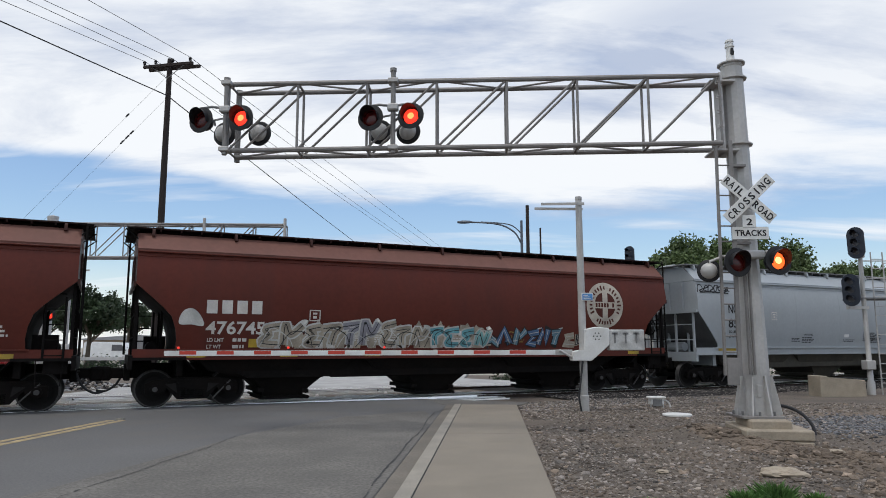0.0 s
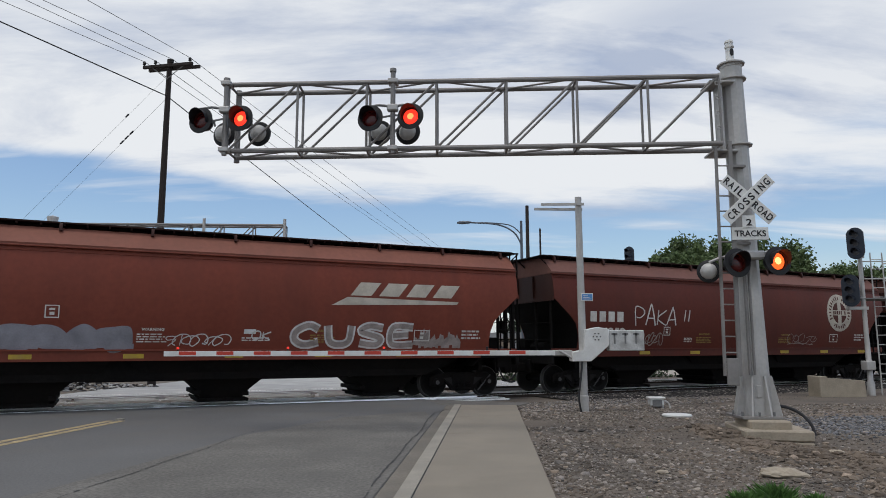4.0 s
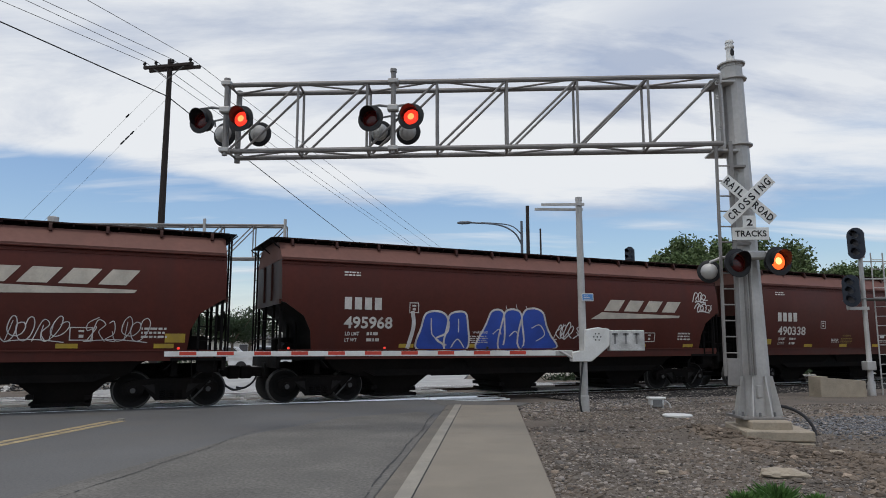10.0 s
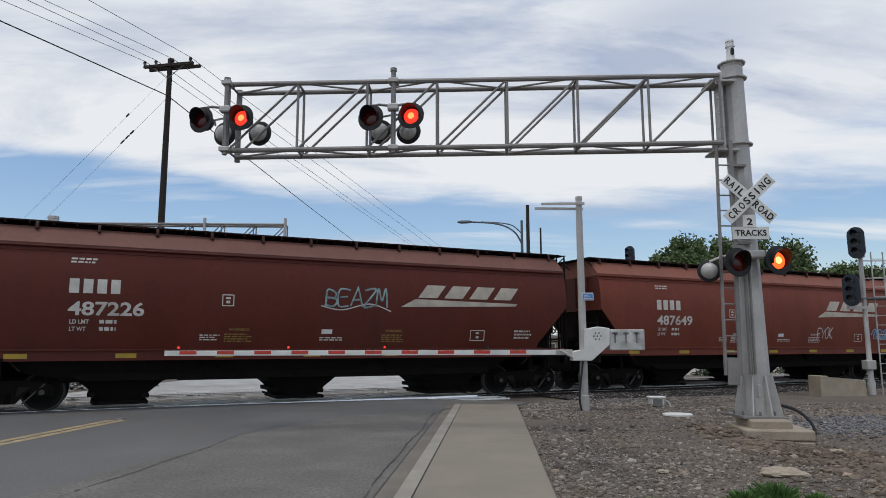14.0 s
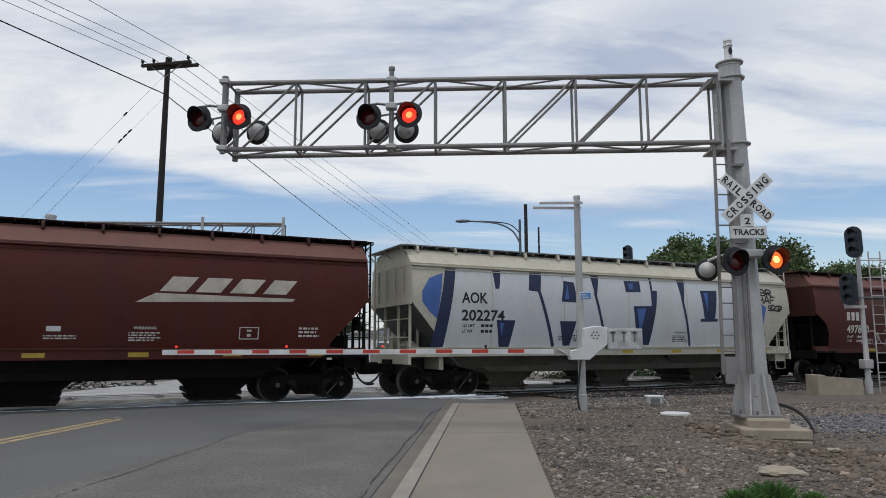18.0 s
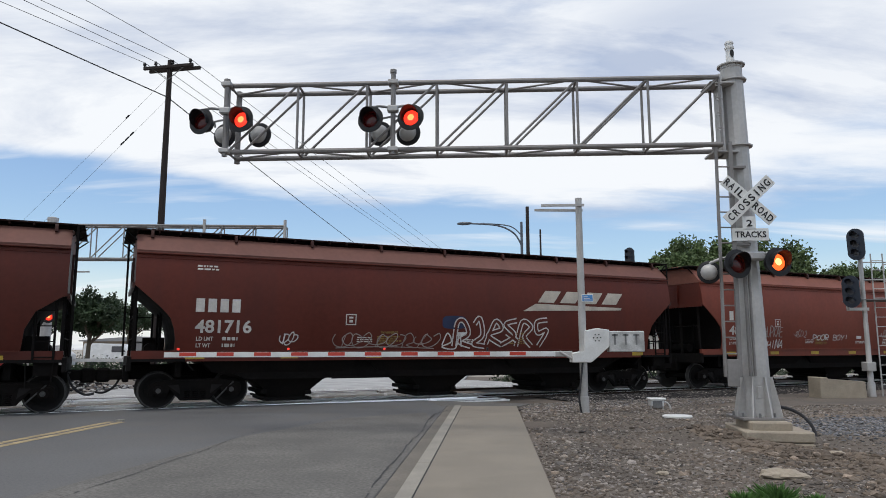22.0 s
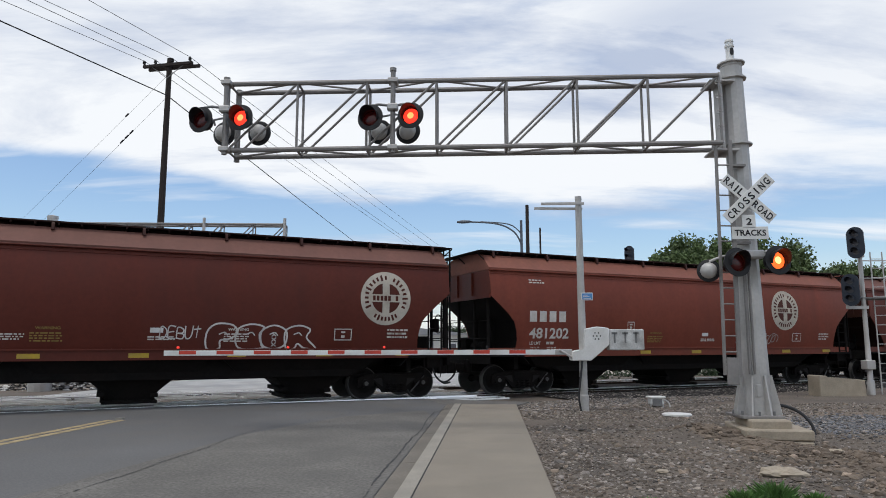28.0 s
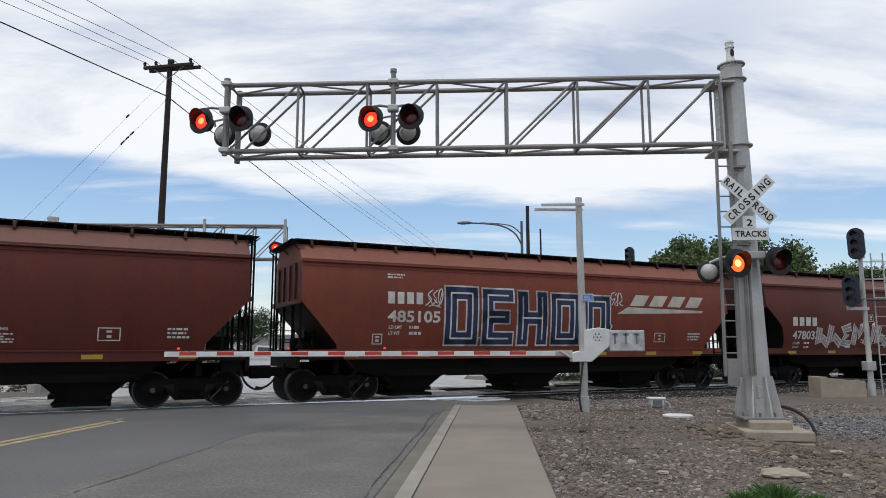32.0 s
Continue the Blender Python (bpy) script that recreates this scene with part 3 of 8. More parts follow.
def build_street():
    # the carriageway on both sides of the crossing
    bm = bmesh.new()
    strip(bm, [(-14.2, -30), (-1.21, -30), (-1.21, 18.6), (-2.0, 20.5), (-14.2, 15.0)], -0.3, 0.0)
    tagged(part("road", bm, "asphalt"), "grey asphalt street with cracks and worn patches", "road", kind="structure")
    bm = bmesh.new()
    strip(bm, [(-14.2, 20), (-2.0, 27), (2.5, 28.5), (2.5, 30), (-1.4, 34), (-1.4, 240), (-14.2, 240)], -0.3, -0.004)
    tagged(part("road", bm, "panel"), "pale worn street beyond the tracks", "road", kind="structure")
    bm = bmesh.new()
    strip(bm, [(-1.28, 18.43), (0.7, 18.43), (1.0, 19.4), (-2.0, 20.4)], -0.3, 0.002)
    strip(bm, [(-5.2, 3.0), (-1.22, 3.0), (-1.22, 14.8), (-1.6, 16.6), (-3.2, 15.2), (-4.3, 12.0)], -0.05, 0.004)
    tagged(part("road_patch", bm, "asphalt_old"), "worn asphalt patch with exposed aggregate", "road", kind="structure")
    # concrete walk in slabs, kerb stones and gutter
    walk_ob = thing("pavement", "tan concrete sidewalk with a kerb along the street", "pavement", kind="structure")
    v = -6.0
    while v < 18.3:
        v1 = min(v + 6.1, 18.42)
        bm = bmesh.new()
        strip(bm, [(-0.81, v + 0.006), (0.62, v + 0.006), (0.62, v1 - 0.006), (-0.81, v1 - 0.006)], -0.2, 0.015)
        part("slab", bm, "concrete", walk_ob)
        v = v1
    v = -6.0
    while v < 18.3:
        v1 = min(v + 3.05, 18.42)
        bm = bmesh.new()
        strip(bm, [(-0.99, v + 0.004), (-0.822, v + 0.004), (-0.822, v1 - 0.004), (-0.99, v1 - 0.004)], -0.2, 0.028)
        part("kerb_stone", bm, "kerb", walk_ob)
        bm = bmesh.new()
        strip(bm, [(-1.2, v + 0.004), (-1.0, v + 0.004), (-1.0, v1 - 0.004), (-1.2, v1 - 0.004)], -0.2, 0.004)
        part("gutter_slab", bm, "gutter", walk_ob)
        v = v1
    bm = bmesh.new()
    strip(bm, [(-1.0, -6), (-0.988, -6), (-0.988, 18.4), (-1.0, 18.4)], -0.1, 0.003)
    strip(bm, [(-0.823, -6), (-0.809, -6), (-0.809, 18.4), (-0.823, 18.4)], -0.1, 0.018)
    part("joint", bm, "seal", walk_ob)
    # double centre line, ending short of the tracks
    for u in (-7.7, -7.95):
        bm = bmesh.new()
        strip(bm, [(u - 0.08, -20), (u + 0.08, -20), (u + 0.08, 14.2), (u - 0.08, 14.2)], -0.02, 0.004)
        tagged(part("road_line", bm, "line_yellow"), "worn yellow centre line on asphalt", "road marking", kind="structure")
    bm = bmesh.new()
    strip(bm, [(-7.9, 14.3), (-7.76, 14.3), (-7.76, 14.42), (-7.9, 14.42)], -0.02, 0.03)
    tagged(part("road_marker", bm, "kerb"), "small pale road marker at the end of the line", "road marker")
    # cracks
    def crack(a, b, w, seed, amp=0.1, gap=-0.9):
        r, bm, n = random.Random(seed), bmesh.new(), 90
        L = []
        for i in range(n + 1):
            t = i / n
            off = amp * noise.noise((t * 6, seed, 0)) + r.uniform(-0.012, 0.012)
            ww = w * r.uniform(0.4, 1.4)
            u, v = a[0] + (b[0] - a[0]) * t + off, a[1] + (b[1] - a[1]) * t
            L.append([bm.verts.new((*road_xy(u + s * ww, v), 0.0085)) for s in (-1, 1)])
        for i, (p, q) in enumerate(zip(L, L[1:])):
            if noise.noise((i * 0.45, seed * 3.7, 2)) > gap:
                bm.faces.new((p[0], p[1], q[1], q[0]))
        tagged(part("road_crack", bm, "seal"), "dark sealed crack in the asphalt", "crack", kind="structure")
    crack((-4.45, 3), (-4.3, 12.5), 0.009, 3, 0.1, -0.15)
    crack((-4.3, 12.5), (-3.2, 16.0), 0.009, 8, 0.15, 0.0)
    crack((-3.0, 12.9), (-1.4, 13.3), 0.008, 14, 0.1, -0.05)
    crack((-2.6, 14.5), (-1.4, 14.9), 0.008, 15, 0.1, 0.0)
    crack((-1.29, 3), (-1.35, 16.2), 0.011, 5, 0.06, -0.45)
    crack((-1.35, 16.2), (-1.0, 17.5), 0.012, 6, 0.05, -0.4)
    crack((-3.5, 17.0), (-0.95, 17.5), 0.012, 7, 0.1, -0.2)
    crack((-9.5, 9), (-5.0, 16), 0.005, 11, 0.4, 0.05)


def build_track(n, name):
    """One track: rails, ties and ballast where it is open, panels where the street crosses."""
    t = thing(name, "railway track with steel rails, ties and concrete crossing panels", "track",
              track_pose(0, n), kind="structure")
    for side in (-1, 1):
        bm = bmesh.new()
        y = side * 0.755
        prof = [(-0.07, -0.17), (0.07, -0.17), (0.07, -0.155), (0.012, -0.13), (0.012, -0.045), (0.036, -0.035),
                (0.036, -0.004), (0.03, 0.0), (-0.03, 0.0), (-0.036, -0.004), (-0.036, -0.035), (-0.012, -0.045),
                (-0.012, -0.13), (-0.07, -0.155)]
        slab(bm, [(y + p[0], p[1]) for p in prof], -160, 260, "X", 0)
        box(bm, -160, 260, y - 0.026, y + 0.026, -0.003, 0.003, 1)
        # the gauge face is worn bright; its sky reflection is painted near-white
        box(bm, -160, 260, y - side * 0.038 - 0.002, y - side * 0.038 + 0.002, -0.05, -0.003, 1)
        if side < 0:
            # added strip, tilted to mirror the sky as a bright line along the near rail
            slab(bm, [(y - 0.037, 0.004), (y - 0.042, 0.004), (y - 0.064, -0.088), (y - 0.055, -0.088)], -24, 1.5, "X", 2)
        part("rail", bm, ["rail", "rail_top", "steel_worn"], t)
    tie = bmesh.new()
    box(tie, -0.11, 0.11, -1.3, 1.3, -0.3, -0.15, 0, 0.012)
    tie_me = mesh_of(tie, "tie", "tie")
    for i in range(110):
        part("tie", tie_me, None, t, at=pose(4.4 + 0.52 * i + rng.uniform(-0.03, 0.03), rng.uniform(-0.04, 0.04), rng.uniform(-0.01, 0), 0, 0, rng.uniform(-1, 1)))
    pan = {}
    for key, (y0, y1) in dict(a=(-1.6, -0.84), b=(-0.66, -0.05), d=(0.05, 0.66), c=(0.84, 1.6)).items():
        bm = bmesh.new()
        box(bm, 0.01, 2.43, y0, y1, -0.25, -0.085 if key == "a" else -0.055, 0, 0.012)
        # steel angles along the edges
        for k, y in enumerate((y0 + 0.012, y1 - 0.06)):
            box(bm, 0.06 + 0.2 * k, 2.38, y, y + 0.048, -0.1, -0.046 + 0.012 * k, 2)
        if key in "dc":
            box(bm, -0.3, 0.3, y0 + 0.02, y0 + 0.08, -0.1, -0.015, 2)
        for x in (0.0, 2.44):
            box(bm, x - 0.035, x + 0.035, y1 - 0.34 if key == "a" else y0, y1, -0.2, -0.05, 2)
        pan[key] = mesh_of(bm, "crossing_panel", ["asphalt" if key == "a" and n == 0 else "panel", "galv", "steel_edge"])
    for i in range(9):
        for key in pan:
            part("crossing_panel", pan[key], None, t, at=pose(-20.6 + 2.44 * i + 0.9, 0, 0))


def build_ballast():
    """Crushed stone under and beside the open tracks, and loose stones over the waste ground."""
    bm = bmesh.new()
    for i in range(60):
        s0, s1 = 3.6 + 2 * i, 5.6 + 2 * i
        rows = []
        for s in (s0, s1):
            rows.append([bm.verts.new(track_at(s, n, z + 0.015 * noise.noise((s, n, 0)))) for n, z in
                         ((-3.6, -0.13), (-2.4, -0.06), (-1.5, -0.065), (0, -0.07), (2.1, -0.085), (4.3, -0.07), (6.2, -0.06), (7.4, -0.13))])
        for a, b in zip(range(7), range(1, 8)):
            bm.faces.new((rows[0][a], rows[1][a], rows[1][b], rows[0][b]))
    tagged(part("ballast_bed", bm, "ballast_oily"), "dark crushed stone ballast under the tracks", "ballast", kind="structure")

    def stones(name, count, place, size, mats, label, seed):
        r = random.Random(seed)
        base = []
        for k in range(6):
            b = bmesh.new()
            bmesh.ops.create_icosphere(b, subdivisions=1, radius=1)
            for v in b.verts:
                v.co *= r.uniform(0.65, 1.2)
            base.append(([v.co.copy() for v in b.verts], [[v.index for v in f.verts] for f in b.faces]))
            b.free()
        V, F, I = [], [], []
        for k in range(count):
            x, y, z = place(r)
            s = size(r)
            vs, fs = base[r.randrange(6)]
            e = Euler((r.uniform(0, 6), r.uniform(0, 6), r.uniform(0, 6))).to_matrix()
            o = len(V)
            for v in vs:
                w = e @ v
                V.append((x + w.x * s, y + w.y * s * 0.85, z + w.z * s * 0.55 + s * 0.12))
            F += [[i + o for i in f] for f in fs]
            I += [len(mats) - 1 if in_bank(x, y) and r.random() < 0.8 else r.randrange(len(mats))] * len(fs)
        me = bpy.data.meshes.new(name)
        me.from_pydata(V, [], F)
        for m in mats:
            me.materials.append(M[m])
        me.polygons.foreach_set("material_index", I)
        tagged(new(name, me), label, "gravel", kind="stuff")

    def on_soil(r):
        while True:
            u, v = 0.66 + 11 * r.random() ** 1.25, 4.2 + 15.5 * r.random()
            x, y = road_xy(u, v)
            if in_bank(x, y) and r.random() < 0.75 or 11 < v < 15.2 and r.random() < 0.45:
                continue
            if noise.noise((x * 0.45, y * 0.45, 8)) > -0.6 + 0.3 * r.random() and y < 18.3 + 0.45 * x:
                return x, y, soil_height(x, y)

    stones("gravel", 60000, on_soil, lambda r: 0.008 + 0.028 * r.random() ** 3, ["gravel", "gravel", "gravel", "soil", "soil", "soil", "soil", "stone_pale", "stone_tan"],
           "loose grey and tan gravel on the soil", 5)
    stones("gravel", 1500, on_soil, lambda r: 0.03 + 0.05 * r.random() ** 3, ["gravel", "gravel", "soil", "stone_pale", "stone_tan"],
           "larger pale stones lying on the soil", 6)

    def on_bank(r):
        while True:
            x, y = r.uniform(3.2, 8.5), r.uniform(6.4, 13.4)
            if in_bank(x, y) or abs(x - 5.2) < 1.0 and r.random() < 0.25:
                return x, y, soil_height(x, y)

    stones("clod", 3200, on_bank, lambda r: 0.018 + 0.075 * r.random() ** 3.5, ["stone_tan", "earth", "stone_tan", "soil", "earth"],
           "broken clods of dry brown earth down the bank", 10)

    def behind_walk(r):
        while True:
            u, v = r.uniform(0.7, 8.2), r.uniform(16.6, 22.0)
            x, y = road_xy(u, v)
            if -5.6 < (Vector((x, y, 0)) - TRACK_O).dot(TRACK_N) < -3.0:
                return x, y, soil_height(x, y)

    stones("gravel", 5200, behind_walk, lambda r: 0.012 + 0.026 * r.random() ** 2, ["gravel", "gravel", "soil", "stone_slate", "stone_pale"],
           "loose gravel between the waste ground and the track", 11)

    def by_track(r):
        s, n = 0.9 + 28 * r.random() ** 1.5, r.uniform(-5.3, -0.9)
        while s < 3.6 and n > -3.4 or s < 2.2 + 0.45 * (n + 4.7):
            s, n = 0.9 + 28 * r.random() ** 1.5, r.uniform(-5.3, -0.9)
        p = track_at(s, n)
        return p.x, p.y, -0.065 - 0.06 * max(0, min(1, (-2.4 - n) / 1.2))

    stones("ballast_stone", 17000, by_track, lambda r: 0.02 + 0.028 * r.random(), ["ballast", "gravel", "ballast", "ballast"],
           "crushed grey ballast stones beside the rail", 7)

    def far_heap(r):
        a, b = r.uniform(-1, 1), r.uniform(-1, 1)
        x, y = -14.9 + 3.6 * a + 0.3 * b, 27.3 + 0.25 * a + 0.9 * b
        return x, y, -0.12 + 0.42 * r.random() ** 0.5 * max(0.0, 1 - a * a * 0.8 - b * b) * (0.75 + 0.5 * noise.noise((x * 0.9, y, 4)))

    stones("rubble", 2600, far_heap, lambda r: 0.04 + 0.1 * r.random() ** 2, ["ballast", "stone_slate", "ballast", "stone_pale", "concrete_pale"],
           "low heap of dark and pale rubble beyond the tracks", 12)

    def by_mast(r):
        while True:
            x, y = 8.6 + r.gauss(0, 1.5), 13.6 + r.gauss(0, 0.9)
            if x > 6.5 and y < 16 and (x - 5.4) ** 2 + (y - 12.3) ** 2 > 1.4:
                return x, y, soil_height(x, y)

    stones("ballast_stone", 6000, by_mast, lambda r: 0.018 + 0.03 * r.random() ** 1.5, ["stone_slate", "stone_slate", "gravel", "stone_slate"],
           "heap of blue-grey crushed stone beside the mast", 9)


build_ground()
build_street()
build_ballast()
build_track(0.0, "track_near")
build_track(4.35, "track_far")


# ---- flashing lamps ----
def lamp_meshes():
    out = {}
    bm = bmesh.new()
    lathe(bm, [(0.165, -0.05), (0.252, -0.04), (0.254, -0.03), (0.25, -0.02), (0.17, -0.02), (0.15, 0.16), (0.08, 0.24), (0.0, 0.25)], 28, "Y", 0, None, False)
    lathe(bm, [(0.165, -0.05), (0.165, 0.0), (0.15, 0.06), (0.0, 0.07)], 28, "Y", 0, None, False)
    out["housing"] = mesh_of(bm, "housing", "black", 40)
    bm = bmesh.new()
    # visor over the lens: an open half tunnel
    n, r = 14, 0.172
    for i in range(n):
        a0, a1 = [radians(-22 + 224 * k / n) for k in (i, i + 1)]
        def edge(a, k):
            lift = 0.5 + 0.5 * math.sin(a)
            return Vector((r * k * math.cos(a), -0.05 - 0.19 * max(0.1, lift), r * k * math.sin(a)))
        p0, p1 = Vector((r * math.cos(a0), -0.05, r * math.sin(a0))), Vector((r * math.cos(a1), -0.05, r * math.sin(a1)))
        quad(bm, (p0, p1, edge(a1, 1.0), edge(a0, 1.0)))
        q0, q1 = p0 * 1.03, p1 * 1.03
        q0.y = q1.y = -0.05
        quad(bm, (q0, edge(a0, 1.03), edge(a1, 1.03), q1))
        quad(bm, (edge(a0, 1.0), edge(a1, 1.0), edge(a1, 1.03), edge(a0, 1.03)))
    out["visor"] = mesh_of(bm, "visor", "black", 40)
    bm = bmesh.new()
    lathe(bm, [(0.148, -0.006), (0.13, -0.022), (0.062, -0.041)], 24, "Y", 1, None, False)
    lathe(bm, [(0.062, -0.041), (0.03, -0.045), (0.0, -0.046)], 24, "Y", 2, None, False)
    lathe(bm, [(0.148, 0.006), (0.13, 0.022), (0.085, 0.036), (0.0, 0.046)], 24, "Y", 0, None, False)
    lathe(bm, [(0.148, -0.006), (0.15, 0.0), (0.148, 0.006)], 24, "Y", 0, None, False)
    bmesh.ops.remove_doubles(bm, verts=bm.verts, dist=1e-5)
    out["roundel"] = mesh_of(bm, "roundel", ["lens_dark", "lit", "lit_core"], 60)
    out["roundel_hot"] = out["roundel"].copy()
    for k, name in ((1, "lit_hot"), (2, "lit_hot_core")):
        out["roundel_hot"].materials[k] = M[name]
    # seen from behind: a grey domed back in a dark ring
    bm = bmesh.new()
    lathe(bm, [(0.25, 0.03), (0.252, 0.0), (0.22, -0.015), (0.17, -0.03)], 28, "Y", 0)
    lathe(bm, [(0.178, -0.02), (0.172, -0.06), (0.14, -0.12), (0.08, -0.16), (0.0, -0.17)], 28, "Y", 1)
    out["back"] = mesh_of(bm, "back_shell", ["black", "galv"], 40)
    return out


LAMP = lamp_meshes()
lamp_label = "round black crossing lamp with a red lens and visor"


def lamp(parent, x, y, z, turn, phase, size=1.0, lens="roundel"):
    """A lamp that faces the eye: phase 0 is lit at the start."""
    h = part("lamp", LAMP["housing"], None, parent, lamp_label, at=pose(x, y, z, -3, 0, turn) @ Matrix.Scale(size, 4))
    part("visor", LAMP["visor"], None, h)
    r = part("roundel", LAMP[lens], None, h, "round red signal lens", at=pose(0, 0.005, 0))
    flashers.append((r, phase))
    return h


def lamp_back(parent, x, y, z, turn, size=0.86):
    return part("lamp", LAMP["back"], None, parent, "grey domed back of a crossing lamp that faces away",
                at=pose(x, y, z, 0, 0, turn) @ Matrix.Scale(size, 4))


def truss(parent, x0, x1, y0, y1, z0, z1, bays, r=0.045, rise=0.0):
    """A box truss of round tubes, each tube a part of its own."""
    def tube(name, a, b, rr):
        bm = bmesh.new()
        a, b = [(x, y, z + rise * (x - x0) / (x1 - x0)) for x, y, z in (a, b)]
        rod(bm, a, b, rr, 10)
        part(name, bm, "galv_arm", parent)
    for y in (y0, y1):
        for z in (z0, z1):
            tube("chord", (x0, y, z), (x1, y, z), r)
    step = (x1 - x0) / bays
    for i in range(bays + 1):
        x = x0 + step * i
        for y in (y0, y1):
            tube("upright", (x, y, z0), (x, y, z1), r * 0.55)
        for z in (z0, z1):
            tube("strut", (x, y0, z), (x, y1, z), r * 0.5)
        if i < bays:
            for y in (y0, y1):
                tube("diagonal", (x, y, z0), (x + step, y, z1), r * 0.5)
            for z in (z0, z1):
                tube("lacing", (x, y0 if i % 2 else y1, z), (x + step, y1 if i % 2 else y0, z), r * 0.4)


def build_cantilever():
    """The flashing-light bridge over the street: a steel mast with a truss arm."""
    mx, my = 5.4, 12.3
    c = thing("cantilever_signal", "pale grey steel crossing signal with truss arm over the street", "signal",
              pose(mx, my, 0, 0, 0, -1.6))
    # the mast tapers; its foot flares in fins
    bm = bmesh.new()
    lathe(bm, [(0.265, 0.3), (0.265, 0.33), (0.25, 0.33), (0.215, 3.0), (0.19, 6.65), (0.2, 6.66), (0.2, 6.72), (0.06, 6.76)], 12, "Z")
    lean = pose(0.045, 0, 0, 0, -0.75, 0)
    part("mast", bm, "galv", c, smooth=20, at=lean)
    for z, r in ((5.15, 0.27), (6.42, 0.255), (6.72, 0.25)):
        bm = bmesh.new()
        lathe(bm, [(0.17, z - 0.012), (r, z - 0.012), (r, z + 0.012), (0.17, z + 0.012)], 12, "Z")
        part("collar", bm, "galv", c, at=lean)
    for i in range(8):
        a = radians(45 * i + 12)
        bm = bmesh.new()
        slab(bm, [(0.2, 0.33), (0.4, 0.33), (0.27, 1.0), (0.2, 1.0)], -0.012, 0.012)
        part("fin", bm, "galv", c, at=pose(0.04, 0, 0, 0, 0, math.degrees(a)))
    bm = bmesh.new()
    box(bm, -0.37, 0.33, -0.4, 0.4, 0.285, 0.33, 0, 0.006)
    part("base_plate", bm, "galv_arm", c)
    for i in range(8):
        bm = bmesh.new()
        a = radians(45 * i + 34)
        rod(bm, (0.36 * math.cos(a), 0.36 * math.sin(a), 0.3), (0.36 * math.cos(a), 0.36 * math.sin(a), 0.4), 0.022, 6)
        part("bolt", bm, "galv_dark", c)
    bm = bmesh.new()
    lathe(bm, [(0.1, 6.74), (0.1, 6.77), (0.075, 6.79), (0.068, 7.05), (0.085, 7.06), (0.085, 7.09), (0.07, 7.1), (0.07, 7.15), (0.082, 7.16), (0.07, 7.2), (0.0, 7.21)], 16, "Z")
    slab(bm, [(0.012 + 0.035 * math.cos(a), 6.95 + 0.075 * math.sin(a)) for a in [math.pi * k / 8 for k in range(16)]], -0.082, -0.06, mi=1)
    part("bell", bm, ["white", "black"], c, "white electronic bell on the mast top", at=lean)
    bm = bmesh.new()
    box(bm, -0.06, 0.06, -0.25, -0.21, 0.62, 0.86, 0, 0.025)
    part("hatch", bm, "galv", c, "small access cover")
    # truss bracket plates on the mast
    for z in (5.0, 6.3):
        bm = bmesh.new()
        box(bm, -0.56, -0.1, -0.3, 0.2, z - 0.02, z + 0.02, 0, 0.008)
        part("bracket", bm, "galv", c)
    bm = bmesh.new()
    box(bm, -0.36, -0.3, -0.2, 0.1, 4.98, 6.5, 0, 0.006)
    part("back_plate", bm, "galv", c)
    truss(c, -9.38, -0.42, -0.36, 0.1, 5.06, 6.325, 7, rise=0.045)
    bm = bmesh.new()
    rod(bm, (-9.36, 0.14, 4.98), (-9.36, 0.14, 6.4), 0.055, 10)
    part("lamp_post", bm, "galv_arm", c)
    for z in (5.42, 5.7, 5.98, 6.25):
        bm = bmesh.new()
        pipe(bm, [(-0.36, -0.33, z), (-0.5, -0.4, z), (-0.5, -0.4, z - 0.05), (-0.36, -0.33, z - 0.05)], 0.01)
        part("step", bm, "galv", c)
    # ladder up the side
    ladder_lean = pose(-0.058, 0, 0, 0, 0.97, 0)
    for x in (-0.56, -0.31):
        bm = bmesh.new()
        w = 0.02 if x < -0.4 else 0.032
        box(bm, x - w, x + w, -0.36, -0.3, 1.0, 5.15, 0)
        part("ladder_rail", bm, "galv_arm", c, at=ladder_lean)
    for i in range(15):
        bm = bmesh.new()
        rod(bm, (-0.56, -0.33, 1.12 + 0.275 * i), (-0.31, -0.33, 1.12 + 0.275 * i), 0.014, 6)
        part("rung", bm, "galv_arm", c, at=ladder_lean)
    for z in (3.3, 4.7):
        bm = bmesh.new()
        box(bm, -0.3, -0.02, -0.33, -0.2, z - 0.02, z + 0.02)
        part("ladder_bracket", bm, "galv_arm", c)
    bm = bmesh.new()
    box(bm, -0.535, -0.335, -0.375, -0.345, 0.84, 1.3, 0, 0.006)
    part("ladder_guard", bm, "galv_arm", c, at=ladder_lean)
    # conduits strapped to the mast
    for x, y, r in ((-0.13, -0.205, 0.03), (-0.06, -0.225, 0.022)):
        bm = bmesh.new()
        rod(bm, (x, y - 0.02, 1.02), (x + 0.02, y + 0.02, 3.05), r, 8)
        part("conduit", bm, "galv_arm", c)
    # lamp posts hung on the truss
    for x in (-9.4, -6.33):
        bm = bmesh.new()
        top = 6.38 if x < -7 else 6.52
        rod(bm, (x, -0.44, 4.96), (x, -0.44, top), 0.046, 12)
        rod(bm, (x, -0.44, top - 0.02), (x, -0.44, top + 0.04), 0.06, 12)
        part("lamp_post", bm, "galv_arm", c)
        for z in (5.06, 6.32):
            bm = bmesh.new()
            box(bm, x - 0.09, x + 0.09, -0.52, -0.28, z - 0.04, z + 0.04, 0, 0.01)
            part("clamp", bm, "galv", c)
        bm = bmesh.new()
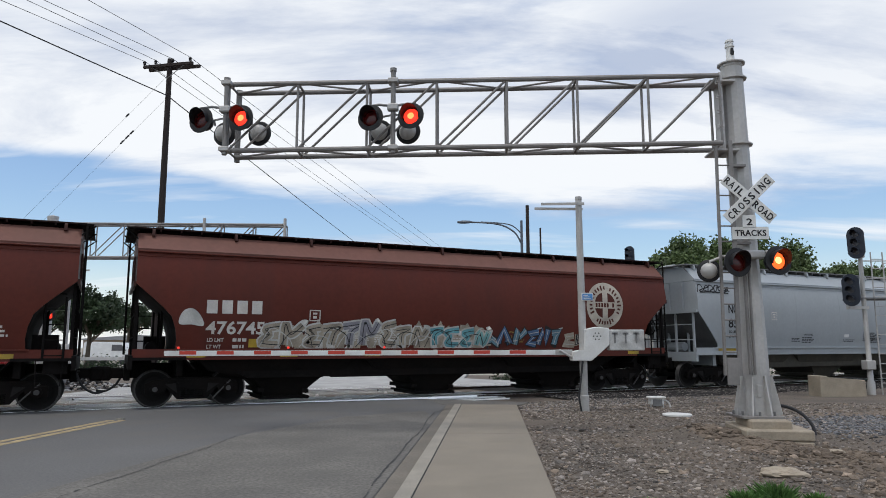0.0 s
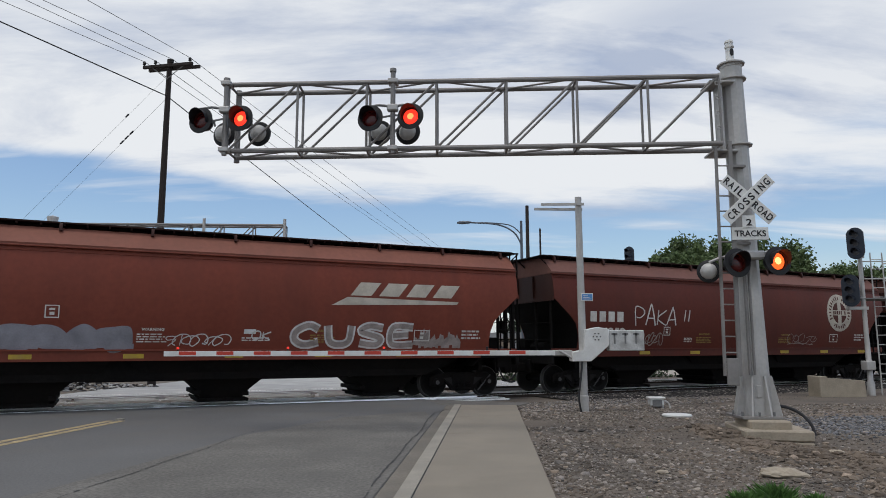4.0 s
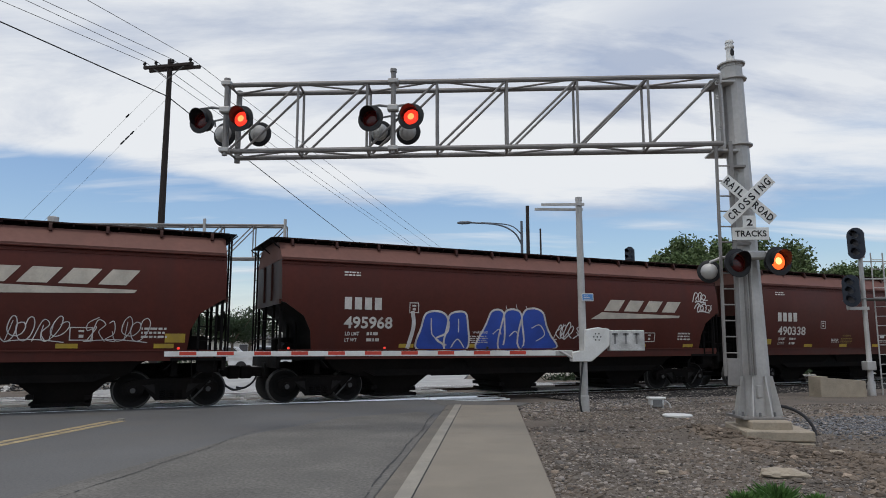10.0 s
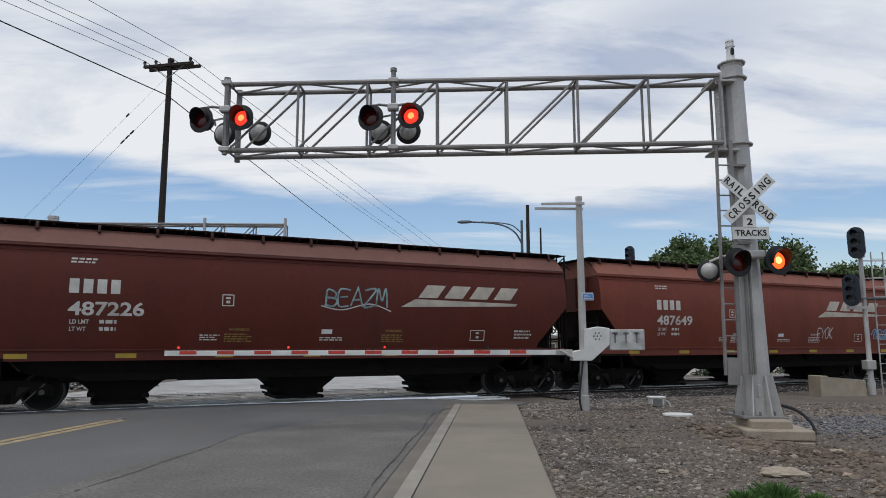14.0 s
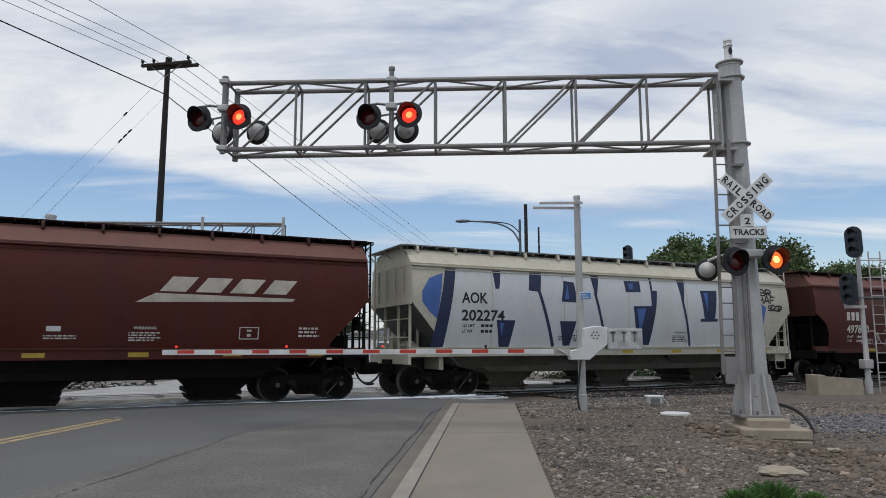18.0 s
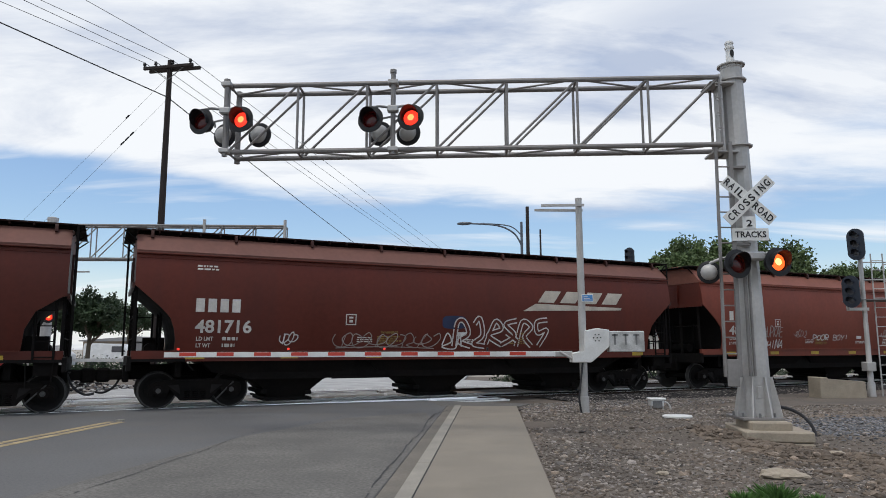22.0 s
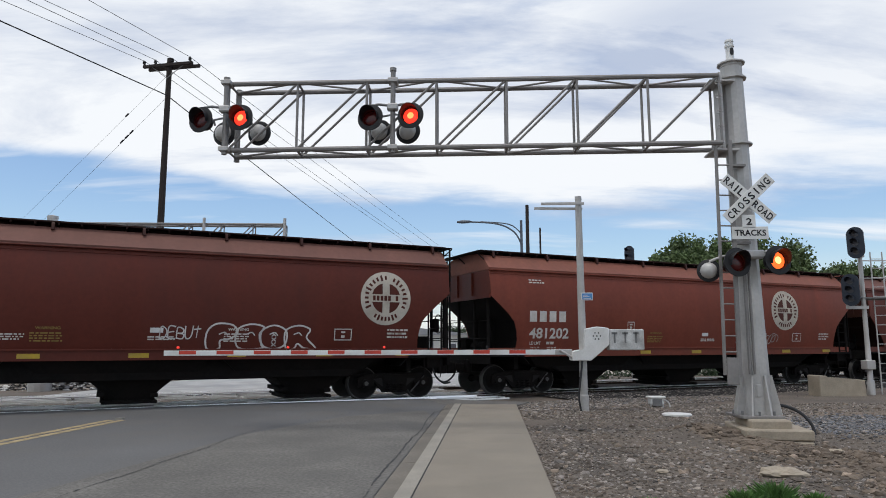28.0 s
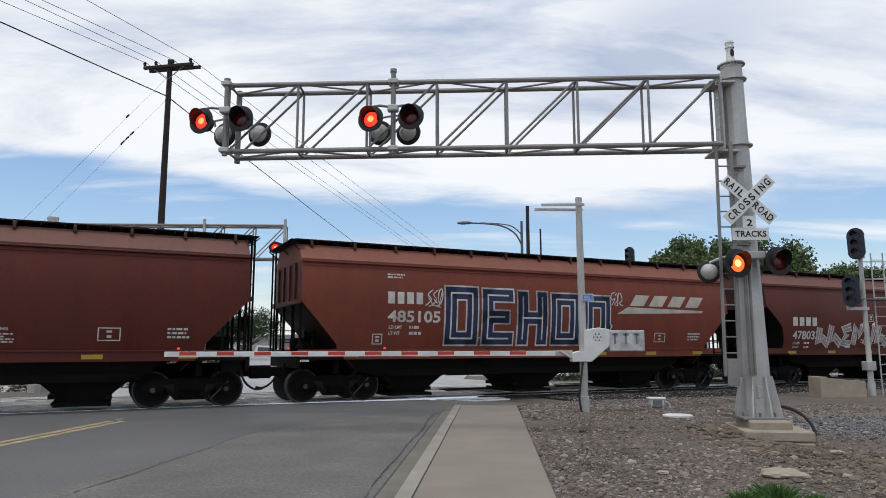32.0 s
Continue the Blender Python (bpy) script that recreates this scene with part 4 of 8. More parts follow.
        box(bm, x - 0.1, x + 0.1, -0.55, -0.4, 5.74, 5.86, 0, 0.02)
        part("junction_box", bm, "galv", c)
        for k, sx in enumerate((-0.41, 0.31)):
            bm = bmesh.new()
            pipe(bm, [(x, -0.46, 5.83), (x + sx * 0.6, -0.5, 5.85), (x + sx, -0.48, 5.83)], 0.025, 8)
            part("lamp_arm", bm, "galv_dark", c)
            lamp(c, x + sx + 0.03, -0.58, 5.565 + 0.03 * k, -16 if k == 0 else -12, 1 - k, 0.96)
            lamp_back(c, x + (0.42 if k else -0.26) - (0.2 if x > -7 and k else 0.0) - (0.06 if x > -7 and not k else 0.0), 0.25, 5.575, -14, 0.95)
            bm = bmesh.new()
            pipe(bm, [(x, -0.1, 5.8), (x + sx, 0.1, 5.8), (x + sx, 0.15, 5.7)], 0.02, 6)
            part("lamp_arm", bm, "galv_dark", c)
    # crossbuck, track count and the low pair of lamps, in front of the mast
    for a, word in ((-43, "RAILROAD"), (43, "CROSSING")):
        m = pose(-0.055, -0.42 - (0.02 if a > 0 else 0), 4.07) @ pose(0, 0, 0, 0, -a, 0)
        bm = bmesh.new()
        box(bm, -0.55, 0.55, -0.006, 0.006, -0.108, 0.108, 0, 0.003)
        b = part("crossbuck_blade", bm, "sign_white", c, "white blade with black capitals", at=m)
        bm = bmesh.new()
        n = len(word)
        for i, ch in enumerate(word):
            x = -0.51 + 1.02 * (i + 0.5) / n if a > 0 else -0.475 + 0.104 * i if i < 4 else 0.165 + 0.105 * (i - 4)
            if ch == "I":
                write(bm, ch, x - 0.014, x + 0.014, -0.07, 0.07, -0.0105)
            else:
                write(bm, ch, x - 0.046, x + 0.046, -0.066, 0.066, -0.0105)
        part("lettering", bm, "stencil_dark", b)
    for name, text, x0, x1, z0, z1 in (("count_plate", "2", -0.18, 0.05, 3.54, 3.78), ("word_plate", "TRACKS", -0.37, 0.26, 3.35, 3.57)):
        bm = bmesh.new()
        box(bm, x0, x1, -0.412 - 0.006, -0.4, z0, z1, 0, 0.003)
        b = part(name, bm, "sign_white", c, "white plate with black writing")
        bm = bmesh.new()
        wx = (x1 - x0) * (0.22 if len(text) == 1 else 0.43)
        write(bm, text, (x0 + x1) / 2 - wx, (x0 + x1) / 2 + wx, z0 + (z1 - z0) * 0.25, z1 - (z1 - z0) * 0.25, -0.4225)
        part("lettering", bm, "stencil_dark", b)
    for z in (3.5, 4.1):
        bm = bmesh.new()
        box(bm, -0.03, 0.03, -0.41, -0.2, z - 0.02, z + 0.02)
        part("sign_bracket", bm, "galv_dark", c)
    bm = bmesh.new()
    box(bm, -0.2, 0.22, -0.36, -0.18, 3.02, 3.17, 0, 0.03)
    pipe(bm, [(0.2, -0.36, 3.13), (0.52, -0.4, 3.16), (0.55, -0.4, 3.1)], 0.03, 8)
    pipe(bm, [(-0.2, -0.36, 3.1), (-0.55, -0.3, 3.05), (-0.72, -0.24, 2.98), (-0.72, -0.24, 2.9)], 0.026, 8)
    part("junction_box", bm, "galv", c)
    lamp(c, -0.36, -0.5, 2.93, 14, 1, 1.0, "roundel_hot")
    lamp(c, 0.33, -0.5, 2.96, 14, 0, 1.0, "roundel_hot")
    lamp_back(c, -0.74, -0.22, 2.82, -20, 0.8)
    # two-tier concrete footing
    f = thing("footing", "stepped concrete footing of the signal mast", "footing", pose(mx + 0.1, my - 0.1, 0, 0, 0, -9))
    for x0, x1, y0, y1, z0, z1 in ((-0.36, 0.28, -0.56, 0.5, 0.06, 0.285), (-0.5, 0.56, -0.74, 0.7, -0.02, 0.15), (-0.48, 0.55, -0.745, 0.7, -0.5, -0.03)):
        bm = bmesh.new()
        box(bm, x0, x1, y0, y1, z0, z1, 0, 0.022)
        part("block", bm, "block_tan", f)
    bm = bmesh.new()
    pts = smooth_line([(0.3, 0.35, 0.35), (0.5, 0.35, 0.46), (0.8, 0.2, 0.38), (0.95, 0.0, 0.18), (0.97, -0.1, -0.05)], 5)
    pipe(bm, pts, 0.028, 8)
    tagged(part("conduit", bm, "cable", at=pose(mx, my, 0)), "black cable conduit from the mast into the ground", "conduit")


build_cantilever()


def build_gate():
    gx, gy = 3.36, 17.02
    g = thing("crossing_gate", "white crossing gate, lowered, with a red and white arm", "gate", pose(gx, gy, -0.12))
    bm = bmesh.new()
    lathe(bm, [(0.115, 0.0), (0.115, 0.45), (0.095, 0.47), (0.09, 3.0), (0.08, 5.28), (0.085, 5.28), (0.085, 5.36), (0.0, 5.37)], 14, "Z")
    part("post", bm, "galv", g)
    for yy, dz, ln in ((-0.12, 0.0, 0.95), (0.1, -0.13, 1.1)):
        bm = bmesh.new()
        box(bm, -ln, 0.12, yy - 0.02, yy + 0.02, 5.13 + dz * 0.7, 5.19 + dz * 0.7, 0, m=pose(0, 0, 0, 0, 0, 3 if yy > 0 else -2))
        part("top_arm", bm, "galv", g)
    bm = bmesh.new()
    box(bm, -0.02, 0.27, -0.12, -0.105, 2.74, 2.93, 0, 0.01)
    p = part("emergency_sign", bm, "white", g, "small blue and white notice")
    bm = bmesh.new()
    box(bm, 0.0, 0.25, -0.125, -0.1215, 2.76, 2.91, 0)
    part("sign_field", bm, "blue_sign", p)
    bm = bmesh.new()
    for k in range(3):
        box(bm, 0.03, 0.22 - 0.04 * k, -0.129, -0.1265, 2.78 + 0.04 * k, 2.795 + 0.04 * k, 0)
    part("lettering", bm, "white", p)
    # gate mechanism
    bm = bmesh.new()
    slab(bm, [(-0.3, 1.28), (0.15, 1.28), (0.6, 1.66), (0.6, 2.06), (0.32, 2.1), (0.02, 2.04), (0.0, 1.54), (-0.3, 1.5)], -0.26, 0.2)
    bmesh.ops.bevel(bm, geom=list(bm.edges), offset=0.015, segments=1, affect="EDGES")
    h = part("mechanism", bm, "white", g, "white gate machine casing")
    bm = bmesh.new()
    for k in range(7):
        a = radians(60 * k)
        r = 0.085 if k < 6 else 0
        lathe(bm, [(0.018, -0.268), (0.018, -0.262)], 8, "Y", 0, pose(0.3 + r * math.cos(a), 0, 1.87 + r * math.sin(a)))
    part("bolt_circle", bm, "black", h)
    bm = bmesh.new()
    box(bm, 0.6, 1.46, -0.2, 0.1, 1.53, 2.03, 0, 0.02)
    cw = part("counterweight", bm, "case_grey", g, "grey counterweight plates")
    for k in range(3):
        bm = bmesh.new()
        box(bm, 0.72 + 0.26 * k, 0.76 + 0.26 * k, -0.209, -0.202, 1.7, 1.96, 0)
        box(bm, 0.67 + 0.26 * k, 0.81 + 0.26 * k, -0.209, -0.202, 1.91, 1.96, 0)
        part("notch", bm, "galv_dark", cw)
    bm = bmesh.new()
    box(bm, -0.72, -0.28, -0.14, -0.04, 1.42, 1.55, 0, 0.01)
    rod(bm, (-0.6, -0.16, 1.54), (-0.25, -0.16, 1.34), 0.03)
    part("arm_bracket", bm, "galv", g)
    # arm: square tube in bands of red and white
    x0, x1 = -9.99, -0.7
    turn = 3.2
    bands, first, w = 20, 0.34, 0.4346
    m = pose(0, -0.09, 0, 0, 0, turn)
    for k in range(bands + 1):
        a = x0 if k == 0 else x0 + first + w * (k - 1)
        b = x0 + first + w * k if k < bands else x1
        bm = bmesh.new()
        box(bm, a, b, -0.025, 0.025, 1.425, 1.545, 0, 0.004)
        band = part("arm_band", bm, "white", g, at=m)
        if k % 2:
            bm = bmesh.new()
            box(bm, a + 0.01, b - 0.03, -0.029, -0.024, 1.455, 1.54)
            part("sheeting", bm, "red_reflect", band, "red reflective sheeting")
    for x in (x0 + 0.31, x0 + 2.88, x0 + 5.16, x0 + 7.64):
        bm = bmesh.new()
        lathe(bm, [(0.0, -0.035), (0.024, -0.03), (0.03, -0.01), (0.03, 0.03), (0.02, 0.04), (0.0, 0.04)], 12, "Y", 0, pose(x, 0, 1.615))
        rod(bm, (x, 0, 1.53), (x, 0, 1.6), 0.02, 6, 1)
        if x < x0 + 7:
            part("arm_lamp", bm, ["lit_red", "black"], g, "small red lamp on the arm", at=m)
        else:
            part("arm_lamp", bm, ["black", "black"], g, at=m)
    bm = bmesh.new()
    pts = smooth_line([(-0.05, -0.2, 1.3), (-0.12, -0.22, 0.8), (-0.16, -0.2, 0.4), (-0.1, -0.16, 0.05)], 5)
    pipe(bm, pts, 0.025, 6)
    part("cable", bm, "cable", g)


build_gate()


def build_track_boxes():
    t = thing("track_box", "small white signal junction box on legs", "junction box", pose(5.38, 18.0, -0.1) @ Matrix.Scale(0.85, 4))
    bm = bmesh.new()
    box(bm, -0.2, 0.2, -0.14, 0.14, 0.16, 0.36, 0, 0.02)
    part("case", bm, "white", t)
    bm = bmesh.new()
    box(bm, -0.14, 0.14, -0.16, -0.142, 0.12, 0.32, 0, 0.006)
    part("door", bm, "galv_dark", t, "grey door of the box")
    bm = bmesh.new()
    box(bm, -0.25, 0.25, -0.18, 0.18, 0.34, 0.4, 0, 0.02)
    part("lid", bm, "sign_white", t)
    for x in (-0.18, 0.18):
        bm = bmesh.new()
        rod(bm, (x, -0.08, 0), (x, -0.08, 0.2), 0.03, 8)
        part("leg", bm, "galv", t)
    bm = bmesh.new()
    pipe(bm, smooth_line([(0.2, 0, 0.3), (0.36, -0.05, 0.22), (0.42, -0.1, 0.0)], 4), 0.025, 6)
    part("cable", bm, "galv", t)
    bm = bmesh.new()
    lathe(bm, [(0.0, -0.02), (0.32, -0.02), (0.32, 0.012), (0.3, 0.022), (0.0, 0.022)], 24, "Z")
    tagged(part("manhole_cover", bm, "white", at=pose(5.15, 15.7, 0.0)), "pale round concrete lid on the ground", "lid")
    b = thing("barrier_block", "tan precast concrete block beside the track", "concrete block", pose(12.55, 22.9, -0.15, 0, 0, 3))
    bm = bmesh.new()
    slab(bm, [(-0.55, 0), (0.98, 0), (0.96, 0.56), (0.4, 0.61), (-0.28, 0.63), (-0.29, 0.7), (-0.55, 0.71)], -0.35, 0.35)
    bmesh.ops.bevel(bm, geom=list(bm.edges), offset=0.02, segments=1, affect="EDGES")
    part("block", bm, "block_tan", b)


build_track_boxes()


def signal_head(parent, x, y, z, turn):
    bm = bmesh.new()
    pts = []
    for k in range(24):
        a = 2 * math.pi * k / 24
        pts.append((0.27 * math.cos(a), 0.27 * math.sin(a) + (0.27 if math.sin(a) > 0 else -0.27)))
    slab(bm, pts, -0.02, 0.02)
    h = part("head", bm, "signal_dark", parent, "dark oval signal head, unlit", at=pose(x, y, z, 0, 0, turn))
    bm = bmesh.new()
    box(bm, -0.14, 0.14, 0.02, 0.25, -0.42, 0.42, 0, 0.03)
    part("casing", bm, "signal_dark", h)
    for dz in (-0.3, 0.0, 0.3):
        bm = bmesh.new()
        n = 10
        for i in range(n):
            a0, a1 = [radians(-10 + 200 * q / n) for q in (i, i + 1)]
            p = [Vector((0.12 * math.cos(a), yy, dz + 0.12 * math.sin(a))) for a, yy in
                 ((a0, -0.02), (a1, -0.02), (a1, -0.2 - 0.12 * math.sin(a1)), (a0, -0.2 - 0.12 * math.sin(a0)))]
            quad(bm, p)
        part("visor", bm, "signal_dark", h)
        bm = bmesh.new()
        lathe(bm, [(0.11, -0.022), (0.06, -0.035), (0.0, -0.04)], 16, "Y", 0, pose(0, 0, dz))
        part("lens", bm, "glass_grey", h)
    return h


def build_rail_signals():
    s = thing("rail_signal", "grey railway signal mast with two dark oval heads", "railway signal", pose(14.12, 23.3, -0.12))
    bm = bmesh.new()
    lathe(bm, [(0.12, 0), (0.12, 0.45), (0.09, 0.5), (0.075, 2.0), (0.07, 4.8), (0.0, 4.82)], 12, "Z")
    part("mast", bm, "galv", s)
    signal_head(s, -0.22, -0.2, 5.08, -46)
    signal_head(s, -0.52, -0.2, 3.48, -46)
    bm = bmesh.new()
    box(bm, -0.55, 0.1, -0.1, 0.1, 2.85, 2.95)
    box(bm, -0.56, -0.46, -0.08, 0.08, 2.85, 3.2)
    part("bracket", bm, "galv", s)
    bm = bmesh.new()
    box(bm, -0.2, 0.1, -0.1, 0.1, 4.6, 4.7)
    part("bracket", bm, "galv", s)
    bm = bmesh.new()
    box(bm, -0.22, 0.08, -0.25, 0.1, 0.85, 1.15, 0, 0.02)
    part("case", bm, "galv", s)
    # ladder with platform rails behind the heads
    for x in (0.42, 0.82):
        bm = bmesh.new()
        rod(bm, (x, 0.1, 0), (x, 0.1, 4.8), 0.025, 6)
        part("ladder_rail", bm, "galv", s)
    for k in range(14):
        bm = bmesh.new()
        rod(bm, (0.42, 0.1, 0.4 + 0.32 * k), (0.82, 0.1, 0.4 + 0.32 * k), 0.015, 6)
        part("rung", bm, "galv", s)
    for z in (3.9, 4.5):
        bm = bmesh.new()
        pipe(bm, [(0.0, 0.1, z), (1.3, 0.1, z), (1.3, 0.9, z)], 0.02, 6)
        part("guard_rail", bm, "galv", s)
    bm = bmesh.new()
    box(bm, -0.2, 1.3, -0.1, 0.9, 3.2, 3.24)
    part("platform", bm, "galv_dark", s)
    far = thing("rail_signal", "black railway signal head beyond the second track", "railway signal", pose(9.15, 34.0, -0.1))
    bm = bmesh.new()
    rod(bm, (0, 0, 0), (0, 0, 6.0), 0.08, 10)
    part("mast", bm, "galv", far)
    signal_head(far, -0.02, -0.15, 6.0, -50)


build_rail_signals()

# ---- beyond the tracks ----
def build_far_side():
    c = thing("cantilever_signal", "pale grey steel crossing signal across the tracks", "signal", pose(-15.07, 26.0, -0.1, 0, 0, 3))
    bm = bmesh.new()
    lathe(bm, [(0.4, 0), (0.4, 0.3), (0.25, 0.3), (0.19, 6.5), (0.2, 6.5), (0.2, 6.6), (0.0, 6.66)], 12, "Z")
    part("mast", bm, "galv", c, smooth=20)
    truss(c, 0.3, 8.86, -0.1, 0.36, 5.02, 6.32, 7)
    for x in (5.78, 8.86):
        bm = bmesh.new()
        rod(bm, (x, -0.16, 4.95), (x, -0.16, 6.55), 0.06, 10)
        part("lamp_post", bm, "galv", c)
        for k, sx in enumerate((-0.32, 0.36)):
            lamp(c, x + sx, -0.3, 5.42, 10, 1 - k, 0.95)
            lamp_back(c, x + sx, 0.5, 5.52, 160)
    for x in (-0.72, -0.46):
        bm = bmesh.new()
        box(bm, x - 0.02, x + 0.02, -0.1, -0.04, 0.6, 5.1)
        part("ladder_rail", bm, "galv", c)
    for i in range(14):
        bm = bmesh.new()
        rod(bm, (-0.72, -0.07, 0.8 + 0.305 * i), (-0.46, -0.07, 0.8 + 0.305 * i), 0.014, 6)
        part("rung", bm, "galv", c)
    lamp(c, -0.3, -0.5, 2.8, 6, 1, 0.95)
    lamp(c, 0.38, -0.5, 2.8, 6, 0, 0.95)
    for a in (-45, 45):
        bm = bmesh.new()
        box(bm, -0.61, 0.61, 0.3, 0.31, -0.115, 0.115)
        part("crossbuck_blade", bm, "galv", c, at=pose(0.42, 0, 3.95, 0, 0, 58) @ pose(0, 0, 0, 0, a, 0))
    bm = bmesh.new()
    box(bm, 0.4, 0.95, -0.1, 0.2, 1.3, 1.75, 0, 0.02)
    part("case", bm, "white", c)
    g = thing("crossing_gate", "white gate post and machine across the tracks", "gate", pose(-14.8, 27.0, -0.1))
    bm = bmesh.new()
    lathe(bm, [(0.14, 0), (0.14, 0.5), (0.09, 0.5), (0.085, 4.85), (0, 4.86)], 12, "Z")
    part("post", bm, "galv", g)
    bm = bmesh.new()
    box(bm, 0.0, 0.75, -0.02, 0.02, 4.6, 4.66)
    part("top_arm", bm, "galv", g)
    bm = bmesh.new()
    slab(bm, [(-0.6, 1.2), (-0.1, 1.0), (0.35, 1.0), (0.35, 1.4), (-0.1, 1.75), (-0.6, 1.75)], -0.2, 0.2)
    part("mechanism", bm, "white", g)
    bm = bmesh.new()
    box(bm, 0.3, 9.0, -0.03, 0.03, 1.12, 1.24)
    part("arm", bm, "white", g)


build_far_side()


def wire(a, b, sag, r=0.012):
    a, b = Vector(a), Vector(b)
    bm = bmesh.new()
    n = 16
    pts = []
    for i in range(n + 1):
        t = i / n
        pts.append(a.lerp(b, t) - Vector((0, 0, sag * 4 * t * (1 - t))))
    pipe(bm, pts, r, 5)
    tagged(part("power_line", bm, "cable"), "dark overhead line between utility poles", "wire", "overhead lines")


def pole(x, y, h, arm_turn, arm=1.32):
    p = thing("utility_pole", "dark wooden utility pole with crossarm and insulators", "utility pole", pose(x, y, -0.1, 0, 0, 0))
    bm = bmesh.new()
    lathe(bm, [(0.17, 0), (0.105, h), (0.0, h + 0.02)], 12, "Z")
    part("pole", bm, "wood_pole", p)
    m = pose(0, 0, h - 0.32, 0, 0, arm_turn)
    bm = bmesh.new()
    box(bm, -arm, arm, -0.17, -0.06, -0.06, 0.07, 0, 0.01)
    part("crossarm", bm, "wood_pole", p, at=m)
    bm = bmesh.new()
    box(bm, -arm + 0.12, arm + 0.2, 0.06, 0.17, -0.12, 0.01, 0, 0.01)
    part("crossarm", bm, "wood_pole", p, at=m)
    for s in (-1, 1):
        bm = bmesh.new()
        rod(bm, (s * 0.75, -0.11, -0.03), (0, -0.14, -0.6), 0.018, 6)
        part("brace", bm, "galv_dark", p, at=m)
    ends = []
    for x2 in (-arm + 0.03, -arm + 0.56, arm - 0.96, arm - 0.14):
        bm = bmesh.new()
        lathe(bm, [(0.025, 0.07), (0.03, 0.12), (0.075, 0.14), (0.05, 0.19), (0.075, 0.21), (0.04, 0.28), (0, 0.3)], 10, "Z", 0, pose(x2, -0.11, 0))
        part("insulator", bm, "black", p, at=m)
        ends.append((pose(x, y, -0.1) @ m) @ Vector((x2, -0.11, 0.27)))
    return ends, p


lines, utility = pole(-11.75, 28.0, 13.82, -11, 1.16)
# each line runs on over the street towards the eye and to the next pole, by a point that it passes
for a, near, far in zip(lines, ((-15.24, 22.57, 13.45), (-14.44, 22.38, 13.45), (-13.85, 22.38, 13.45), (-12.32, 22.39, 13.45)),
                        ((-4.93, 67.5, 12.6), (-3.5, 73.2, 12.6), (-1.9, 73.2, 12.6), (-1.0, 73.2, 12.6))):
    wire(a, a + (Vector(near) - a) * 7.5, 0.06, 0.011)
    wire(a, a + (Vector(far) - a) * 1.4, 0.1, 0.012)
mid_pole = Vector((-11.75, 27.9, 12.06))
wire(mid_pole, mid_pole + (Vector((-14.66, 21.37, 12.2)) - mid_pole) * 6.5, 0.05, 0.024)
wire(mid_pole, mid_pole + (Vector((-8.75, 64.7, 11.6)) - mid_pole) * 1.4, 0.1, 0.024)
# guy wires with strain insulators
for dz, f, half in ((13.05, 0.158, 0.1), (12.05, 0.154, 0.4)):
    a, d = Vector((-11.75, 28, dz)), Vector((-10.6, 0, -11.5))
    wire(a, a + d, 0.05, 0.005)
    bm = bmesh.new()
    m, d = a + d * f, d.normalized()
    for k in (-1, 0, 1) if half > 0.2 else (0,):
        c = m + d * half * 0.7 * k
        rod(bm, c - d * 0.1, c + d * 0.1, 0.034, 8)
    rod(bm, m - d * half, m + d * half, 0.012, 6)
    tagged(part("guy_insulator", bm, "cable"), "dark strain insulator on a guy wire", "insulator")


def street_lamp(x, y, h, reach, turn):
    s = thing("street_lamp", "grey cobra-head street lamp on a curved arm", "street lamp", pose(x, y, -0.1, 0, 0, turn))
    bm = bmesh.new()
    lathe(bm, [(0.13, 0), (0.08, h), (0, h)], 10, "Z")
    part("pole", bm, "lamp_steel", s)
    bm = bmesh.new()
    pipe(bm, smooth_line([(0, 0, h - 1.6), (-0.5, 0, h - 0.75), (-1.6, 0, h - 0.2), (-reach, 0, h)], 5), 0.055, 8)
    pipe(bm, smooth_line([(0, 0, h - 0.9), (-0.8, 0, h - 0.25), (-reach * 0.75, 0, h - 0.02)], 5), 0.038, 8)
    part("arm", bm, "lamp_steel", s)
    bm = bmesh.new()
    lathe(bm, [(0.0, -0.42), (0.07, -0.4), (0.12, -0.15), (0.1, 0.2), (0.05, 0.34), (0, 0.35)], 12, "X", 0, pose(-reach - 0.15, 0, h) @ Matrix.Diagonal((1.3, 1.3, 1.0, 1)))
    part("head", bm, "lamp_steel", s)


street_lamp(5.06, 45.0, 9.9, 3.6, -8)
for x, y, h, r in ((6.68, 55.0, 13.0, 0.18), (7.28, 52.0, 10.6, 0.09), (-31, 75, 9, 0.12), (-13, 90, 9, 0.12)):
    bm = bmesh.new()
    lathe(bm, [(r, 0), (r * 0.75, h), (0, h + 0.02)], 10, "Z")
    if r == 0.2:
        pipe(bm, smooth_line([(0.15, 0, h - 0.9), (0.55, 0, h - 0.5), (0.5, 0, h + 0.1), (0.2, 0, h + 0.3), (0.12, 0, h - 0.6)], 4), 0.03, 5)
    tagged(part("utility_pole", bm, "wood_pole", at=pose(x, y, -0.1)), "bare dark wooden pole in the distance", "utility pole")


